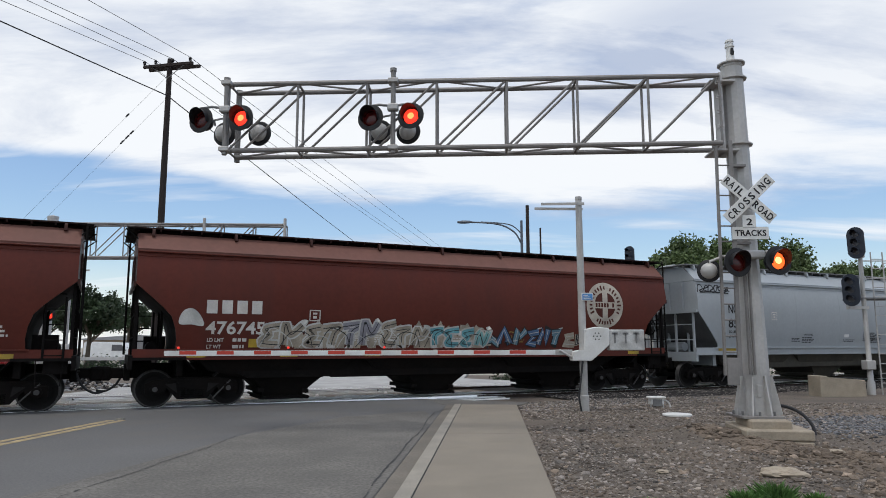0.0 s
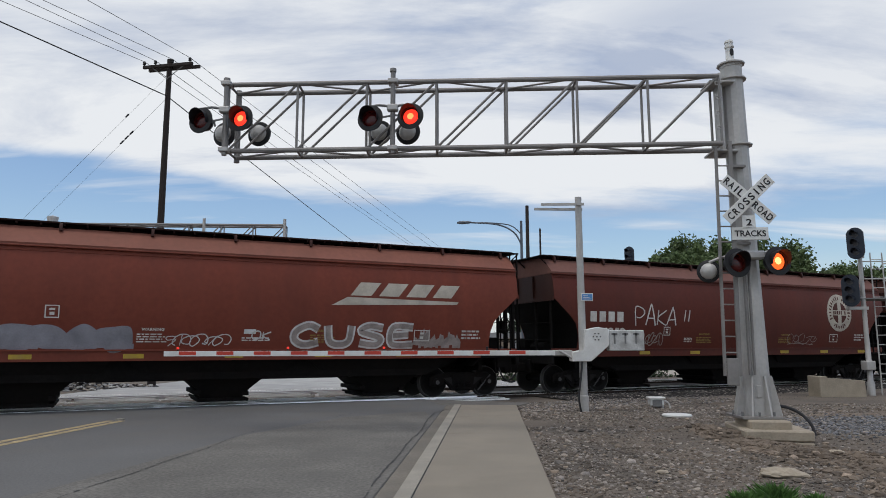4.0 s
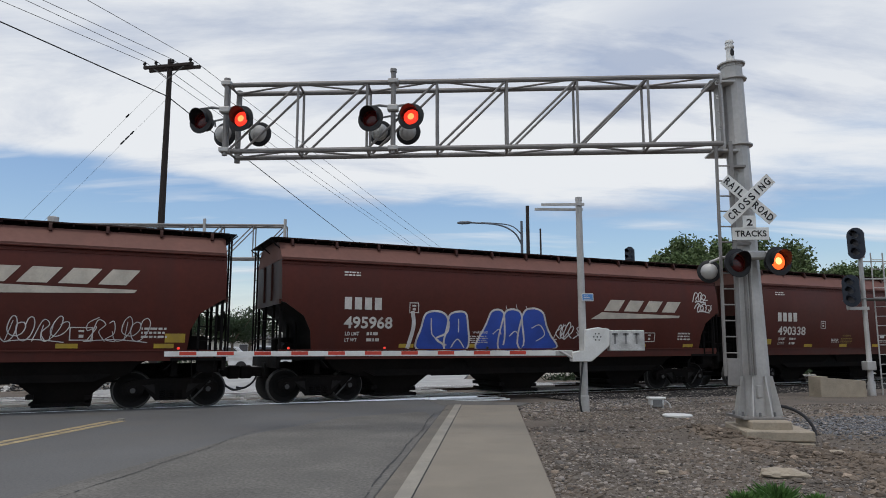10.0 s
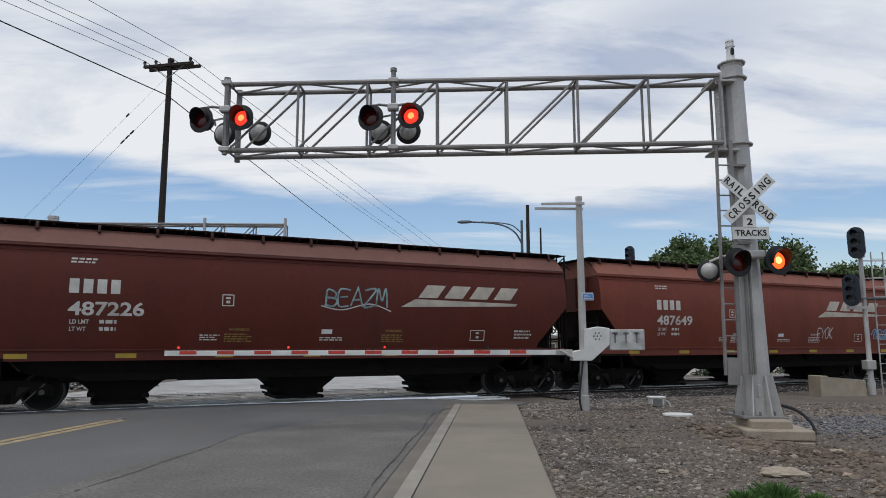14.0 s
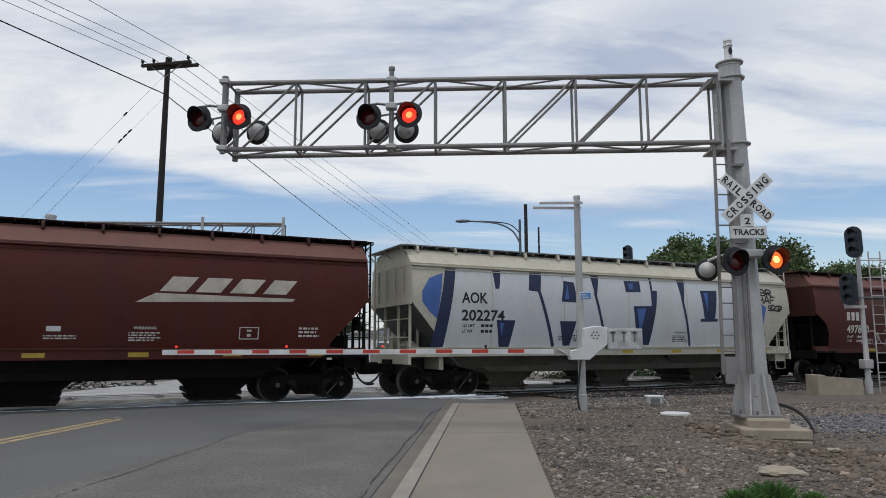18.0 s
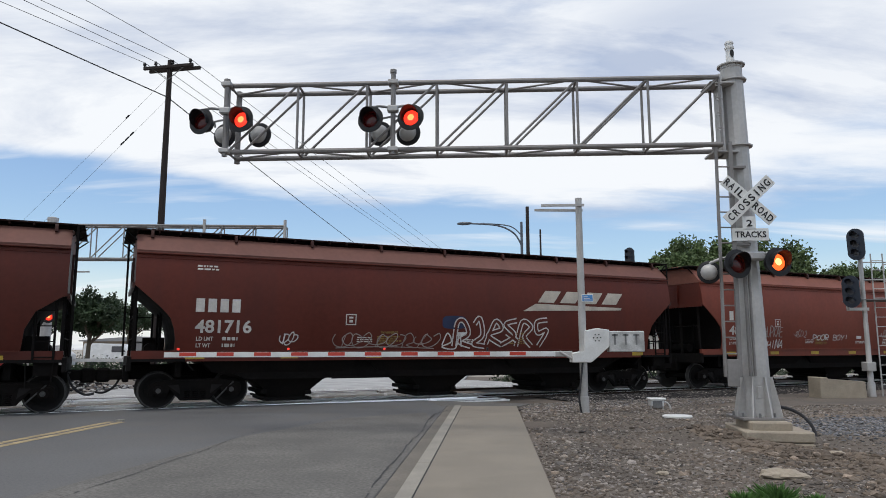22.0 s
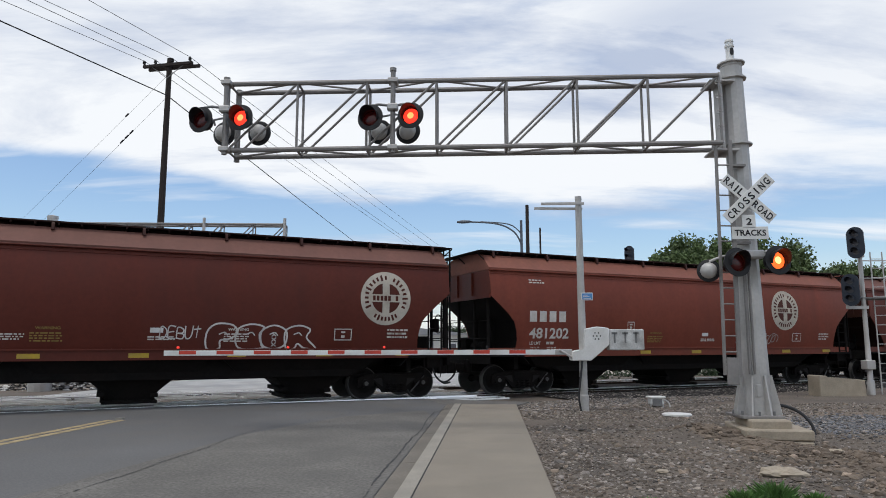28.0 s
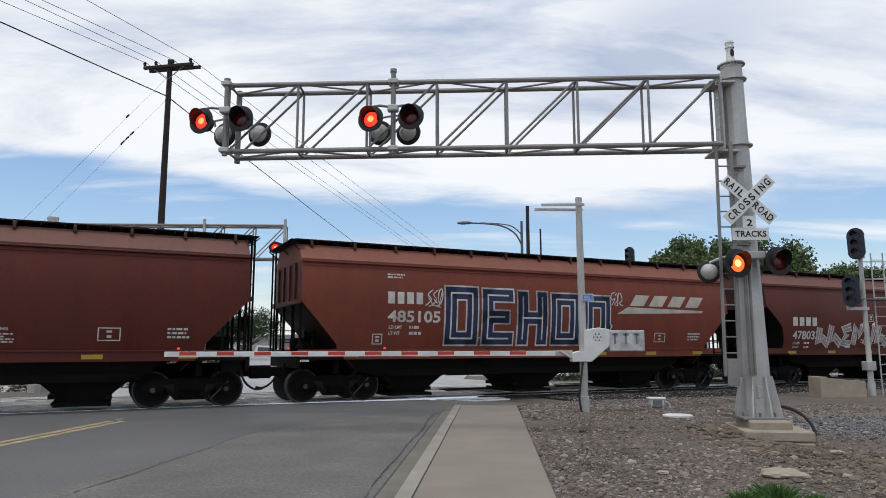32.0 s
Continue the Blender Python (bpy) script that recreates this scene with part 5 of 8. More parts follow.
def tree(x, y, h, w, seed, dark=False, leaves=5200):
    r = random.Random(seed)
    t = thing("tree", "leafy green deciduous tree beyond the tracks" if not dark else "dense dark green tree beyond the tracks", "tree", pose(x, y, -0.1))
    bm = bmesh.new()
    rod(bm, (0, 0, 0), (0.1, 0, h * 0.4), h * 0.028, 8, 0, h * 0.02)
    tips = []
    for k in range(9):
        a, e = r.uniform(0, 6.28), r.uniform(0.5, 1.2)
        L = r.uniform(0.35, 0.5) * h
        s = Vector((0.1, 0, h * r.uniform(0.28, 0.42)))
        q = s + Vector((math.cos(a) * math.cos(e) * L * w / h, math.sin(a) * math.cos(e) * L * w / h, math.sin(e) * L))
        rod(bm, s, q, h * 0.013, 6, 0, h * 0.005)
        tips.append(q)
    part("trunk", bm, "bark", t)
    V, F = [], []
    clumps = []
    for k in range(58):
        a, rad, e = r.uniform(0, 6.28), r.random() ** 0.5, r.uniform(-0.5, 1.0)
        clumps.append((Vector((math.cos(a) * rad * w * 0.42, math.sin(a) * rad * w * 0.42,
                               h * (0.58 + 0.34 * e * (1 - 0.55 * rad)))), r.uniform(0.05, 0.15) * w))
    clumps += [(q, 0.13 * w) for q in tips]
    size = 0.009 * h + 0.045
    for k in range(leaves):
        c, rad = r.choice(clumps)
        d = Vector((r.gauss(0, 1), r.gauss(0, 1), r.gauss(0, 0.75)))
        p = c + d.normalized() * rad * (r.random() ** 0.4) * r.uniform(0.7, 1.25)
        u = Vector((r.gauss(0, 1), r.gauss(0, 1), r.gauss(0, 1))).normalized()
        v = u.cross(Vector((r.gauss(0, 1), r.gauss(0, 1), r.gauss(0, 1)))).normalized()
        s = size * r.uniform(0.6, 1.4)
        o = len(V)
        V += [p - u * s, p + v * s * 0.6, p + u * s, p - v * s * 0.6]
        F.append((o, o + 1, o + 2, o + 3))
    me = bpy.data.meshes.new("crown")
    me.from_pydata(V, [], F)
    me.materials.append(M["leaf_dark" if dark else "leaf"])
    part("crown", me, None, t)


for k, (x, y, h, w, d) in enumerate((
        (22.6, 62, 13.3, 8.6, 0), (26.8, 64, 12.2, 8, 0), (31.0, 66, 14.0, 8.5, 0), (37.2, 70, 10.2, 7.0, 0), (42.8, 72, 11.9, 8.5, 0),
        (18.9, 68, 10.4, 5, 0),
        (-23.2, 45, 6.1, 4.2, 1), (-31.0, 50, 8.0, 6.5, 1), (-27.5, 47, 7.0, 5, 1), (-33.5, 44, 7.0, 6, 1), (-18.5, 60, 5.2, 4.5, 1), (-33.0, 72, 7.6, 5.5, 1), (-21.5, 76, 6.5, 7, 1), (-36, 100, 8, 9, 1),
        (-16, 120, 7, 7, 1), (-9, 130, 6.5, 8, 1), (2, 140, 6.5, 9, 1), (13, 120, 7, 9, 1), (-45, 120, 9, 12, 1), (-26, 135, 7, 9, 1))):
    tree(x, y, h, w, 20 + k, bool(d), 17000 if k < 6 else 11000 if k < 12 else 6500)


def vehicle(x, y, turn, paint_name, label, van=False):
    c = thing("parked_vehicle", label, "vehicle", pose(x, y, -0.08, 0, 0, turn), "parked vehicles")
    prof = [(-2.3, 0.4), (2.3, 0.4), (2.35, 0.8), (2.2, 1.0), (1.2, 1.08), (0.6, 1.72), (-0.5, 1.78), (-0.62, 1.12), (-2.3, 1.1)]
    if van:
        prof = [(-2.5, 0.4), (2.4, 0.4), (2.45, 0.9), (1.9, 1.25), (1.3, 2.05), (-2.4, 2.15), (-2.5, 2.0)]
    bm = bmesh.new()
    slab(bm, prof, -0.9, 0.9)
    bmesh.ops.bevel(bm, geom=list(bm.edges), offset=0.06, segments=2, affect="EDGES")
    part("body", bm, paint_name, c)
    for s in (-1, 1):
        bm = bmesh.new()
        slab(bm, [(1.05, 1.15), (0.55, 1.62), (-0.4, 1.66), (-0.45, 1.15)] if not van else [(1.7, 1.3), (1.25, 1.85), (0.3, 1.85), (0.3, 1.3)], s * 0.905 - 0.01, s * 0.905 + 0.01)
        part("side_window", bm, "glass_grey", c)
        for x2 in (-1.45, 1.45):
            bm = bmesh.new()
            lathe(bm, [(0.2, -0.1), (0.36, -0.1), (0.36, 0.1), (0.2, 0.1), (0.0, 0.08)], 16, "Y", 0, pose(x2, s * 0.85, 0.36))
            part("wheel", bm, "black", c)


vehicle(-20.5, 66.0, 5, "car_white", "white pickup truck parked on the dirt lot")
vehicle(-31.5, 66.0, -4, "car_white", "white van parked on the dirt lot", True)
vehicle(-12.3, 47.5, 8, "car_white", "white pickup truck parked on the dirt lot")
vehicle(-28.0, 40.0, 2, "car_red", "dark red pickup truck parked on the dirt lot")
vehicle(3.5, 52.0, 3, "car_dark", "dark pickup truck parked beyond the tracks")
vehicle(-6.0, 60.0, 0, "car_white", "white van parked beyond the tracks", True)


def shed(x, y, w, d, h, wall, label, gable=0.8, turn=0):
    s = thing("building", label, "building", pose(x, y, -0.1, 0, 0, turn))
    bm = bmesh.new()
    box(bm, -w / 2, w / 2, 0, d, 0, h)
    part("wall", bm, wall, s)
    bm = bmesh.new()
    slab(bm, [(-w / 2 - 0.4, h + 0.002), (w / 2 + 0.4, h + 0.002), (w / 2 + 0.4, h + 0.15), (0, h + gable + 0.15), (-w / 2 - 0.4, h + 0.15)], -0.4, d + 0.4)
    part("roof", bm, "roof_grey", s)
    n = max(2, int(w / 4))
    for i in range(n):
        xx = -w / 2 + w * (i + 0.5) / n
        if i == n // 2:
            bm = bmesh.new()
            box(bm, xx - 1.4, xx + 1.4, -0.05, 0.0, 0.02, 2.8)
            part("door", bm, "roof_grey", s)
            continue
        bm = bmesh.new()
        box(bm, xx - 0.6, xx + 0.6, -0.06, 0.0, 1.1, 2.1)
        wdw = part("window", bm, "white", s)
        bm = bmesh.new()
        box(bm, xx - 0.5, xx + 0.5, -0.075, -0.06, 1.18, 2.02)
        part("pane", bm, "glass_grey", wdw)


shed(-20, 84, 22, 10, 2.6, "wall_pale", "long pale shed with a low grey roof", 0.5)
shed(-5, 96, 16, 10, 3.2, "wall_pale", "pale low building with a grey roof", 1.0)
shed(-40, 90, 14, 10, 2.6, "wall_brown", "tan low building with a grey roof", 0.5)
shed(10, 110, 18, 10, 3.0, "wall_brown", "tan shed far beyond the tracks", 1.0)
shed(28, 100, 20, 10, 3.4, "wall_pale", "pale shed far beyond the tracks", 1.0)


def build_weeds():
    for x, y, n, s, seed in ((3.22, 7.0, 340, 0.3, 3), (2.85, 6.85, 260, 0.24, 4), (1.97, 6.85, 90, 0.15, 5), (3.6, 6.95, 140, 0.2, 6), (7.2, 9.5, 40, 0.1, 7), (6.6, 10.4, 30, 0.08, 8)):
        r = random.Random(seed)
        V, F = [], []
        for k in range(n * 3):
            a, d = r.uniform(0, 6.28), abs(r.gauss(0, s * 0.5))
            b = Vector((math.cos(a) * d, math.sin(a) * d * 0.7, 0))
            hgt = s * r.uniform(0.35, 1.0) * math.exp(-d / s * 0.8)
            tip = b + Vector((r.gauss(0, 0.3) * s, r.gauss(0, 0.3) * s, hgt))
            w = Vector((math.cos(a + 1.5), math.sin(a + 1.5), 0)) * 0.009
            midp = b.lerp(tip, 0.55) + Vector((0, 0, hgt * 0.15))
            o = len(V)
            V += [b - w * 0.5, b + w * 0.5, midp + w * 1.6, tip, midp - w * 1.6]
            F.append((o, o + 1, o + 2, o + 3, o + 4))
        me = bpy.data.meshes.new("weed")
        me.from_pydata(V, [], F)
        me.materials.append(M["weed"])
        ob = new("weed_clump", me)
        ob.matrix_basis = pose(x, y, soil_height(x, y) - 0.01)
        tagged(ob, "fresh green weeds growing from dry soil", "weeds", kind="stuff")
    spots = [(track_at(9 + 2.3 * k + 0.8 * math.sin(k * 2.7), 8.6 + 0.6 * math.cos(k * 1.9)), 0.55 + 0.06 * (k % 5)) for k in range(16)]
    spots += [(Vector((x, y, 0)), s) for x, y, s in ((-24.2, 44, 1.1), (-22.4, 45.5, 0.9), (-26.4, 46.5, 1.2), (-19.6, 62, 1.1), (-29, 48, 1.2), (-22, 56, 1.2), (-31.5, 47, 1.3), (-17, 68, 1.2))]
    for k, (p, s) in enumerate(spots):
        r = random.Random(60 + k)
        V, F = [], []
        for q in range(420 if s < 0.85 else 1500):
            c = Vector((r.gauss(0, s), r.gauss(0, s * 0.6), abs(r.gauss(0, s * 0.45))))
            u, w = Vector((r.gauss(0, 1), r.gauss(0, 1), r.gauss(0, 1))).normalized() * 0.1, Vector((r.gauss(0, 1), r.gauss(0, 1), r.gauss(0, 1))).normalized() * 0.05
            o = len(V)
            V += [c - u, c + w, c + u, c - w]
            F.append((o, o + 1, o + 2, o + 3))
        me = bpy.data.meshes.new("shrub")
        me.from_pydata(V, [], F)
        me.materials.append(M["leaf_dark"])
        ob = new("shrub", me)
        ob.matrix_basis = pose(p.x, p.y, -0.12)
        tagged(ob, "low dark green shrub beyond the tracks", "shrub", "shrubs beyond the tracks")
    for x, y, s in ((4.05, 8.6, 0.34), (2.7, 8.9, 0.1), (5.6, 10.2, 0.13)):
        bm = bmesh.new()
        bmesh.ops.create_icosphere(bm, subdivisions=3, radius=1)
        for v in bm.verts:
            c = v.co.copy()
            v.co *= 0.85 + 0.22 * noise.noise(c * 1.7 + Vector((x * 5, y, 0))) + 0.14 * noise.noise(c * 5 + Vector((x, y, 4)))
            v.co.x, v.co.y, v.co.z = v.co.x * s, v.co.y * s * 0.7, v.co.z * s * 0.28
        tagged(part("rock", bm, "block_tan", at=pose(x, y, soil_height(x, y) + 0.02), smooth=None), "flat pale broken rock on the bank", "rock")


build_weeds()

# ---- the train ----
UNDER = -0.05  # trucks sit this far ahead of the middle of the body
BAYS = -0.4  # and the hopper bays this far
Z_SILL, Z_FLANGE, Z_EAVE, Z_BAND, Z_ROOF = 1.19, 1.46, 3.86, 3.97, 4.42
YS = -HALF
BELLY = 2.95  # height at which the sides bulge most
cache = {}


def shared(key, make):
    if key not in cache:
        cache[key] = make()
    return cache[key]


def cut_line(kind, L):
    """The outline of a body's end below the roof: from the end wall in and down to the sill."""
    h = L / 2
    if kind == "curve":
        return [(h, 3.06), (h - 0.38, 2.73), (h - 0.64, 2.5), (h - 0.85, 2.27), (h - 0.95, 1.98), (h - 0.99, 1.7), (h - 0.97, Z_FLANGE)]
    if kind == "small":
        return [(h, 2.74), (h - 0.12, 2.7), (h - 0.62, 2.36), (h - 0.82, 1.95), (h - 0.87, Z_FLANGE)]
    return [(h, 2.78), (h - 0.05, 2.7), (h - 1.02, 1.62), (h - 1.07, Z_FLANGE)]


def bowed(bm, kind="curve"):
    """Bend upright sheets, letters and paint out over a car's rounded belly."""
    zs = [v.co.z for v in bm.verts]
    z = math.ceil(min(zs) / 0.2) * 0.2
    while z < max(zs):
        bmesh.ops.bisect_plane(bm, geom=list(bm.verts) + list(bm.edges) + list(bm.faces), plane_co=(0, 0, z), plane_no=(0, 0, 1), dist=1e-4)
        z += 0.2
    for v in bm.verts:
        if abs(v.co.y) > 1.2:
            high = v.co.z > BELLY
            q = min(1.0, abs(v.co.z - BELLY) / (Z_EAVE - BELLY if high else BELLY - Z_FLANGE + 0.02))
            v.co.y += (0.13 - (0.125 if high else 0.19) * q * q) * (1 if v.co.y > 0 else -1)
    return bm


def side_mesh(kind, L):
    bm = bmesh.new()
    c = cut_line(kind, L)
    poly = [(x, z) for x, z in c] + [(-x, z) for x, z in reversed(c)] + [(-L / 2, Z_EAVE), (L / 2, Z_EAVE)]
    slab(bm, poly, YS, YS + 0.03)
    return mesh_of(bowed(bm, kind), "side_sheet", "brown", 30)


def lip_mesh(L):
    bm = bmesh.new()
    box(bm, -L / 2, L / 2, YS - 0.075, YS, Z_EAVE - 0.005, Z_EAVE + 0.03, 0, 0.006)
    box(bm, -L / 2 + 0.02, L / 2 - 0.02, YS - 0.045, YS + 0.01, Z_EAVE - 0.11, Z_EAVE - 0.075, 0, 0.006)
    return mesh_of(bm, "eave_lip", "brown", 30)


def seam_mesh():
    bm = bmesh.new()
    box(bm, -0.02, 0.02, YS - 0.004, YS, Z_FLANGE, Z_EAVE - 0.03)
    return mesh_of(bowed(bm), "seam", "brown", 30)


def roof_mesh(L):
    bm = bmesh.new()
    prof = [(YS, Z_EAVE + 0.03), (YS - 0.012, Z_BAND - 0.02), (YS + 0.03, Z_BAND), (YS + 0.42, Z_ROOF - 0.03), (YS + 0.6, Z_ROOF),
            (0, Z_ROOF + 0.1), (-YS - 0.6, Z_ROOF), (-YS - 0.42, Z_ROOF - 0.03), (-YS - 0.03, Z_BAND), (-YS, Z_EAVE + 0.03)]
    slab(bm, prof, -L / 2, L / 2, "X")
    return mesh_of(bm, "roof", "brown", 30)


def end_mesh(kind, L):
    top = cut_line(kind, L)[0][1]
    bm = bmesh.new()
    box(bm, L / 2 - 0.03, L / 2, YS + 0.03, -YS - 0.03, top, Z_EAVE + 0.02)
    for y in (-1.0, -0.35, 0.35, 1.0) if kind == "diag" else (-0.5, 0.5):
        box(bm, L / 2, L / 2 + 0.05, y - 0.04, y + 0.04, top, Z_EAVE)
    box(bm, L / 2, L / 2 + 0.06, YS + 0.03, -YS - 0.03, top - 0.06, top + 0.06)
    return mesh_of(bowed(bm, kind), "end_wall", "brown", 30)


def slope_mesh(kind, L):
    bm = bmesh.new()
    c = cut_line(kind, L)
    line = c + [(c[-1][0] - 0.5, 0.95)]
    slab(bm, line + [(x - 0.03, z + 0.01) for x, z in reversed(line)], YS + 0.03, -YS - 0.03)
    return mesh_of(bowed(bm, kind), "slope_sheet", "brown", 40)


def sill_mesh(L):
    bm = bmesh.new()
    box(bm, -L / 2, L / 2, YS + 0.05, YS + 0.15, Z_SILL, Z_FLANGE)
    box(bm, -L / 2 + 0.9, L / 2 - 0.9, YS - 0.01, YS + 0.12, Z_FLANGE - 0.03, Z_FLANGE + 0.008)
    return mesh_of(bm, "side_sill", "brown", 30)


def bay_mesh(w_top):
    """One hopper bay: a steep face ahead, a long slope behind, an outlet gate with its shafts below."""
    bm = bmesh.new()
    rings = []
    for z, x0, x1, y in ((1.3, -w_top / 2, w_top / 2, 1.45), (0.9, -w_top * 0.4, w_top * 0.43, 1.22), (0.66, -0.6, 1.25, 1.0),
                         (0.42, -0.34, 0.98, 0.88), (0.17, -0.24, 0.78, 0.74)):
        rings.append([bm.verts.new((x, y * sy, z)) for x, sy in ((x0, -1), (x1, -1), (x1, 1), (x0, 1))])
    for a, b in zip(rings, rings[1:]):
        for i in range(4):
            bm.faces.new((a[i], a[(i + 1) % 4], b[(i + 1) % 4], b[i]))
    bm.faces.new(rings[0])
    bm.faces.new(rings[-1])
    return mesh_of(bm, "hopper", "under", 30)


def gate_box_mesh(name, x0, x1, y, z0, z1):
    bm = bmesh.new()
    box(bm, x0, x1, -y, y, z0, z1, 0, 0.008)
    return mesh_of(bm, name, "under", 30)


def shaft_mesh(x, z, r):
    bm = bmesh.new()
    rod(bm, (x, -1.0, z), (x, 1.0, z), r, 8)
    return mesh_of(bm, "gate_shaft", "under", 30)


def centre_mesh(L):
    bm = bmesh.new()
    box(bm, -L / 2 - 0.1, L / 2 + 0.1, -0.25, 0.25, 0.72, 1.1)
    # the body's underside between the bays
    slab(bm, [(-L / 2 + 1.6, 1.25), (L / 2 - 1.6, 1.25), (L / 2 - 2.9, 0.7), (-L / 2 + 2.9, 0.7)], -1.2, 1.2)
    for k in range(4):
        x = -L / 2 + L * (k + 0.5) / 4
        rod(bm, (x - 1.2, -0.9, 0.69), (x + 1.2, -0.9, 0.69), 0.03, 6)
    return mesh_of(bm, "centre_sill", "under", 30)


def platform_mesh(L):
    h = L / 2
    bm = bmesh.new()
    box(bm, h - 1.25, h + 0.06, YS, -YS, Z_SILL, Z_SILL + 0.07)
    box(bm, h - 0.02, h + 0.08, YS, -YS, Z_SILL - 0.22, Z_SILL + 0.12)
    box(bm, h - 1.2, h - 1.05, -1.3, 1.3, 0.8, Z_SILL)
    box(bm, h - 0.6, h - 0.1, -1.45, -1.1, Z_SILL - 0.3, Z_SILL)
    # stirrup below the corner
    pipe(bm, [(h - 0.75, YS + 0.06, Z_SILL), (h - 0.72, YS + 0.06, 0.62), (h - 0.22, YS + 0.06, 0.62), (h - 0.2, YS + 0.06, Z_SILL)], 0.016, 6)
    return mesh_of(bm, "end_platform", "brown", 30)


def ladder_mesh(height, width=0.42, step=0.36, x=True):
    bm = bmesh.new()
    for s in (0, width):
        rod(bm, (s, 0, 0), (s, 0, height), 0.028, 6)
    n = int(height / step)
    for k in range(n + 1):
        rod(bm, (0, 0, 0.08 + step * k), (width, 0, 0.08 + step * k), 0.013, 5)
    return mesh_of(bm, "ladder", "brown", 40)


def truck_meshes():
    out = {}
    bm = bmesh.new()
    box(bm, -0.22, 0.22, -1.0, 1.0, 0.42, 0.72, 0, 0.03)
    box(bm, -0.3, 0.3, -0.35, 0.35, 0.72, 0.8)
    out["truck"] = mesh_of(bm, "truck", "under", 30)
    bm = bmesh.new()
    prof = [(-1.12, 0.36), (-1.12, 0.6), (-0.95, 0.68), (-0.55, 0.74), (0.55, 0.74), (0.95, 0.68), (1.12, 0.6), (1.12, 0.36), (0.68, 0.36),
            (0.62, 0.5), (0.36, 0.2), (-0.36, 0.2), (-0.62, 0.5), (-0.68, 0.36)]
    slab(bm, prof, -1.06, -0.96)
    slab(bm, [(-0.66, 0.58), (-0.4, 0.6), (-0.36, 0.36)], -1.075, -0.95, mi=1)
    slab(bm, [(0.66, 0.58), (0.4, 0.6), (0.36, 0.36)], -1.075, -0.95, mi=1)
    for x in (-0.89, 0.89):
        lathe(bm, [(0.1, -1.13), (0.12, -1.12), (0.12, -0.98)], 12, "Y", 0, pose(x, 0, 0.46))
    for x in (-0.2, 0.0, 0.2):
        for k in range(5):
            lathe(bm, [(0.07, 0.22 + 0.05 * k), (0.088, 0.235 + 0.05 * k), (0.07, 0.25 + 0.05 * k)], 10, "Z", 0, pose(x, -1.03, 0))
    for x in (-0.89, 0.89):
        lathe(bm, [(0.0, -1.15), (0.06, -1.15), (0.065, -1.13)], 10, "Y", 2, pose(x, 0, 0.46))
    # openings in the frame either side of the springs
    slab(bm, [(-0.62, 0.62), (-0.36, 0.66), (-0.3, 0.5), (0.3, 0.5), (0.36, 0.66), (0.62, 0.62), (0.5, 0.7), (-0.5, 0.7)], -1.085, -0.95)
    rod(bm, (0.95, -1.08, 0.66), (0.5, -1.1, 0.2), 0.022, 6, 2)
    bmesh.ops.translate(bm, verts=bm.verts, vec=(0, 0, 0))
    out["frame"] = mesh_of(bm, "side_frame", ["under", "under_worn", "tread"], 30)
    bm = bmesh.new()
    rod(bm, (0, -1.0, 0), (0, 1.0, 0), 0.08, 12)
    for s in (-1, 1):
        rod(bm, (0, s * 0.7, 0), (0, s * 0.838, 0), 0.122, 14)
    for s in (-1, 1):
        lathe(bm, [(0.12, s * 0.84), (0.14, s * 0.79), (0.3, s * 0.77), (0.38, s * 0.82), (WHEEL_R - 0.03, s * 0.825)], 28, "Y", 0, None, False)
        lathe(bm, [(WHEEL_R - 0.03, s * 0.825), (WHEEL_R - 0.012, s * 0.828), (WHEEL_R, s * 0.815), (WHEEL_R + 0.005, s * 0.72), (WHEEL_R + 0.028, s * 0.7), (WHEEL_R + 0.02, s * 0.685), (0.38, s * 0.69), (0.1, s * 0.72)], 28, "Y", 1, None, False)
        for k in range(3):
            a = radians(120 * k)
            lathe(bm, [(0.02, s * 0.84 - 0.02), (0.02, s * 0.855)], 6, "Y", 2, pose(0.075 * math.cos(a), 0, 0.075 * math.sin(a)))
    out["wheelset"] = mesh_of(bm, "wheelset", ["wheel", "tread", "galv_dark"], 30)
    return out


TRUCK = truck_meshes()


def recolour(me, material):
    """The same shape in another paint."""
    key = (me.name, material)
    if key not in cache:
        c = me.copy()
        c.materials[0] = M[material]
        cache[key] = c
    return cache[key]


DECAL = YS - 0.007
BLOCKS = "BLOCKS"


def letter_blocks(bm, x0, x1, z0, z1, n=4, slant=0.0, gap=0.3):
    """An owner's mark as plain blocks, one for each letter."""
    w = (x1 - x0) / n
    h = z1 - z0
    for k in range(n):
        a, b = x0 + w * k, x0 + w * (k + 1 - gap)
        plate(bm, [(p + slant * h * f, z0 + h * f) for p, f in ((a, 0), (b, 0), (b, 1), (a, 1))], DECAL)


def wedge_logo(car, x0, z0, w=4.15, h=0.66):
    bm = bmesh.new()
    letter_blocks(bm, x0 + 0.13 * w, x0 + 0.94 * w, z0 + 0.43 * h, z0 + h, 4, 0.8, 0.27)
    plate(bm, [(x0, z0), (x0 + 0.93 * w, z0 + 0.15 * h), (x0 + 0.945 * w, z0 + 0.27 * h), (x0 + 0.11 * w, z0 + 0.36 * h)], DECAL)
    part("emblem", bm, "emblem", car, "slanted white railway emblem over a wedge")


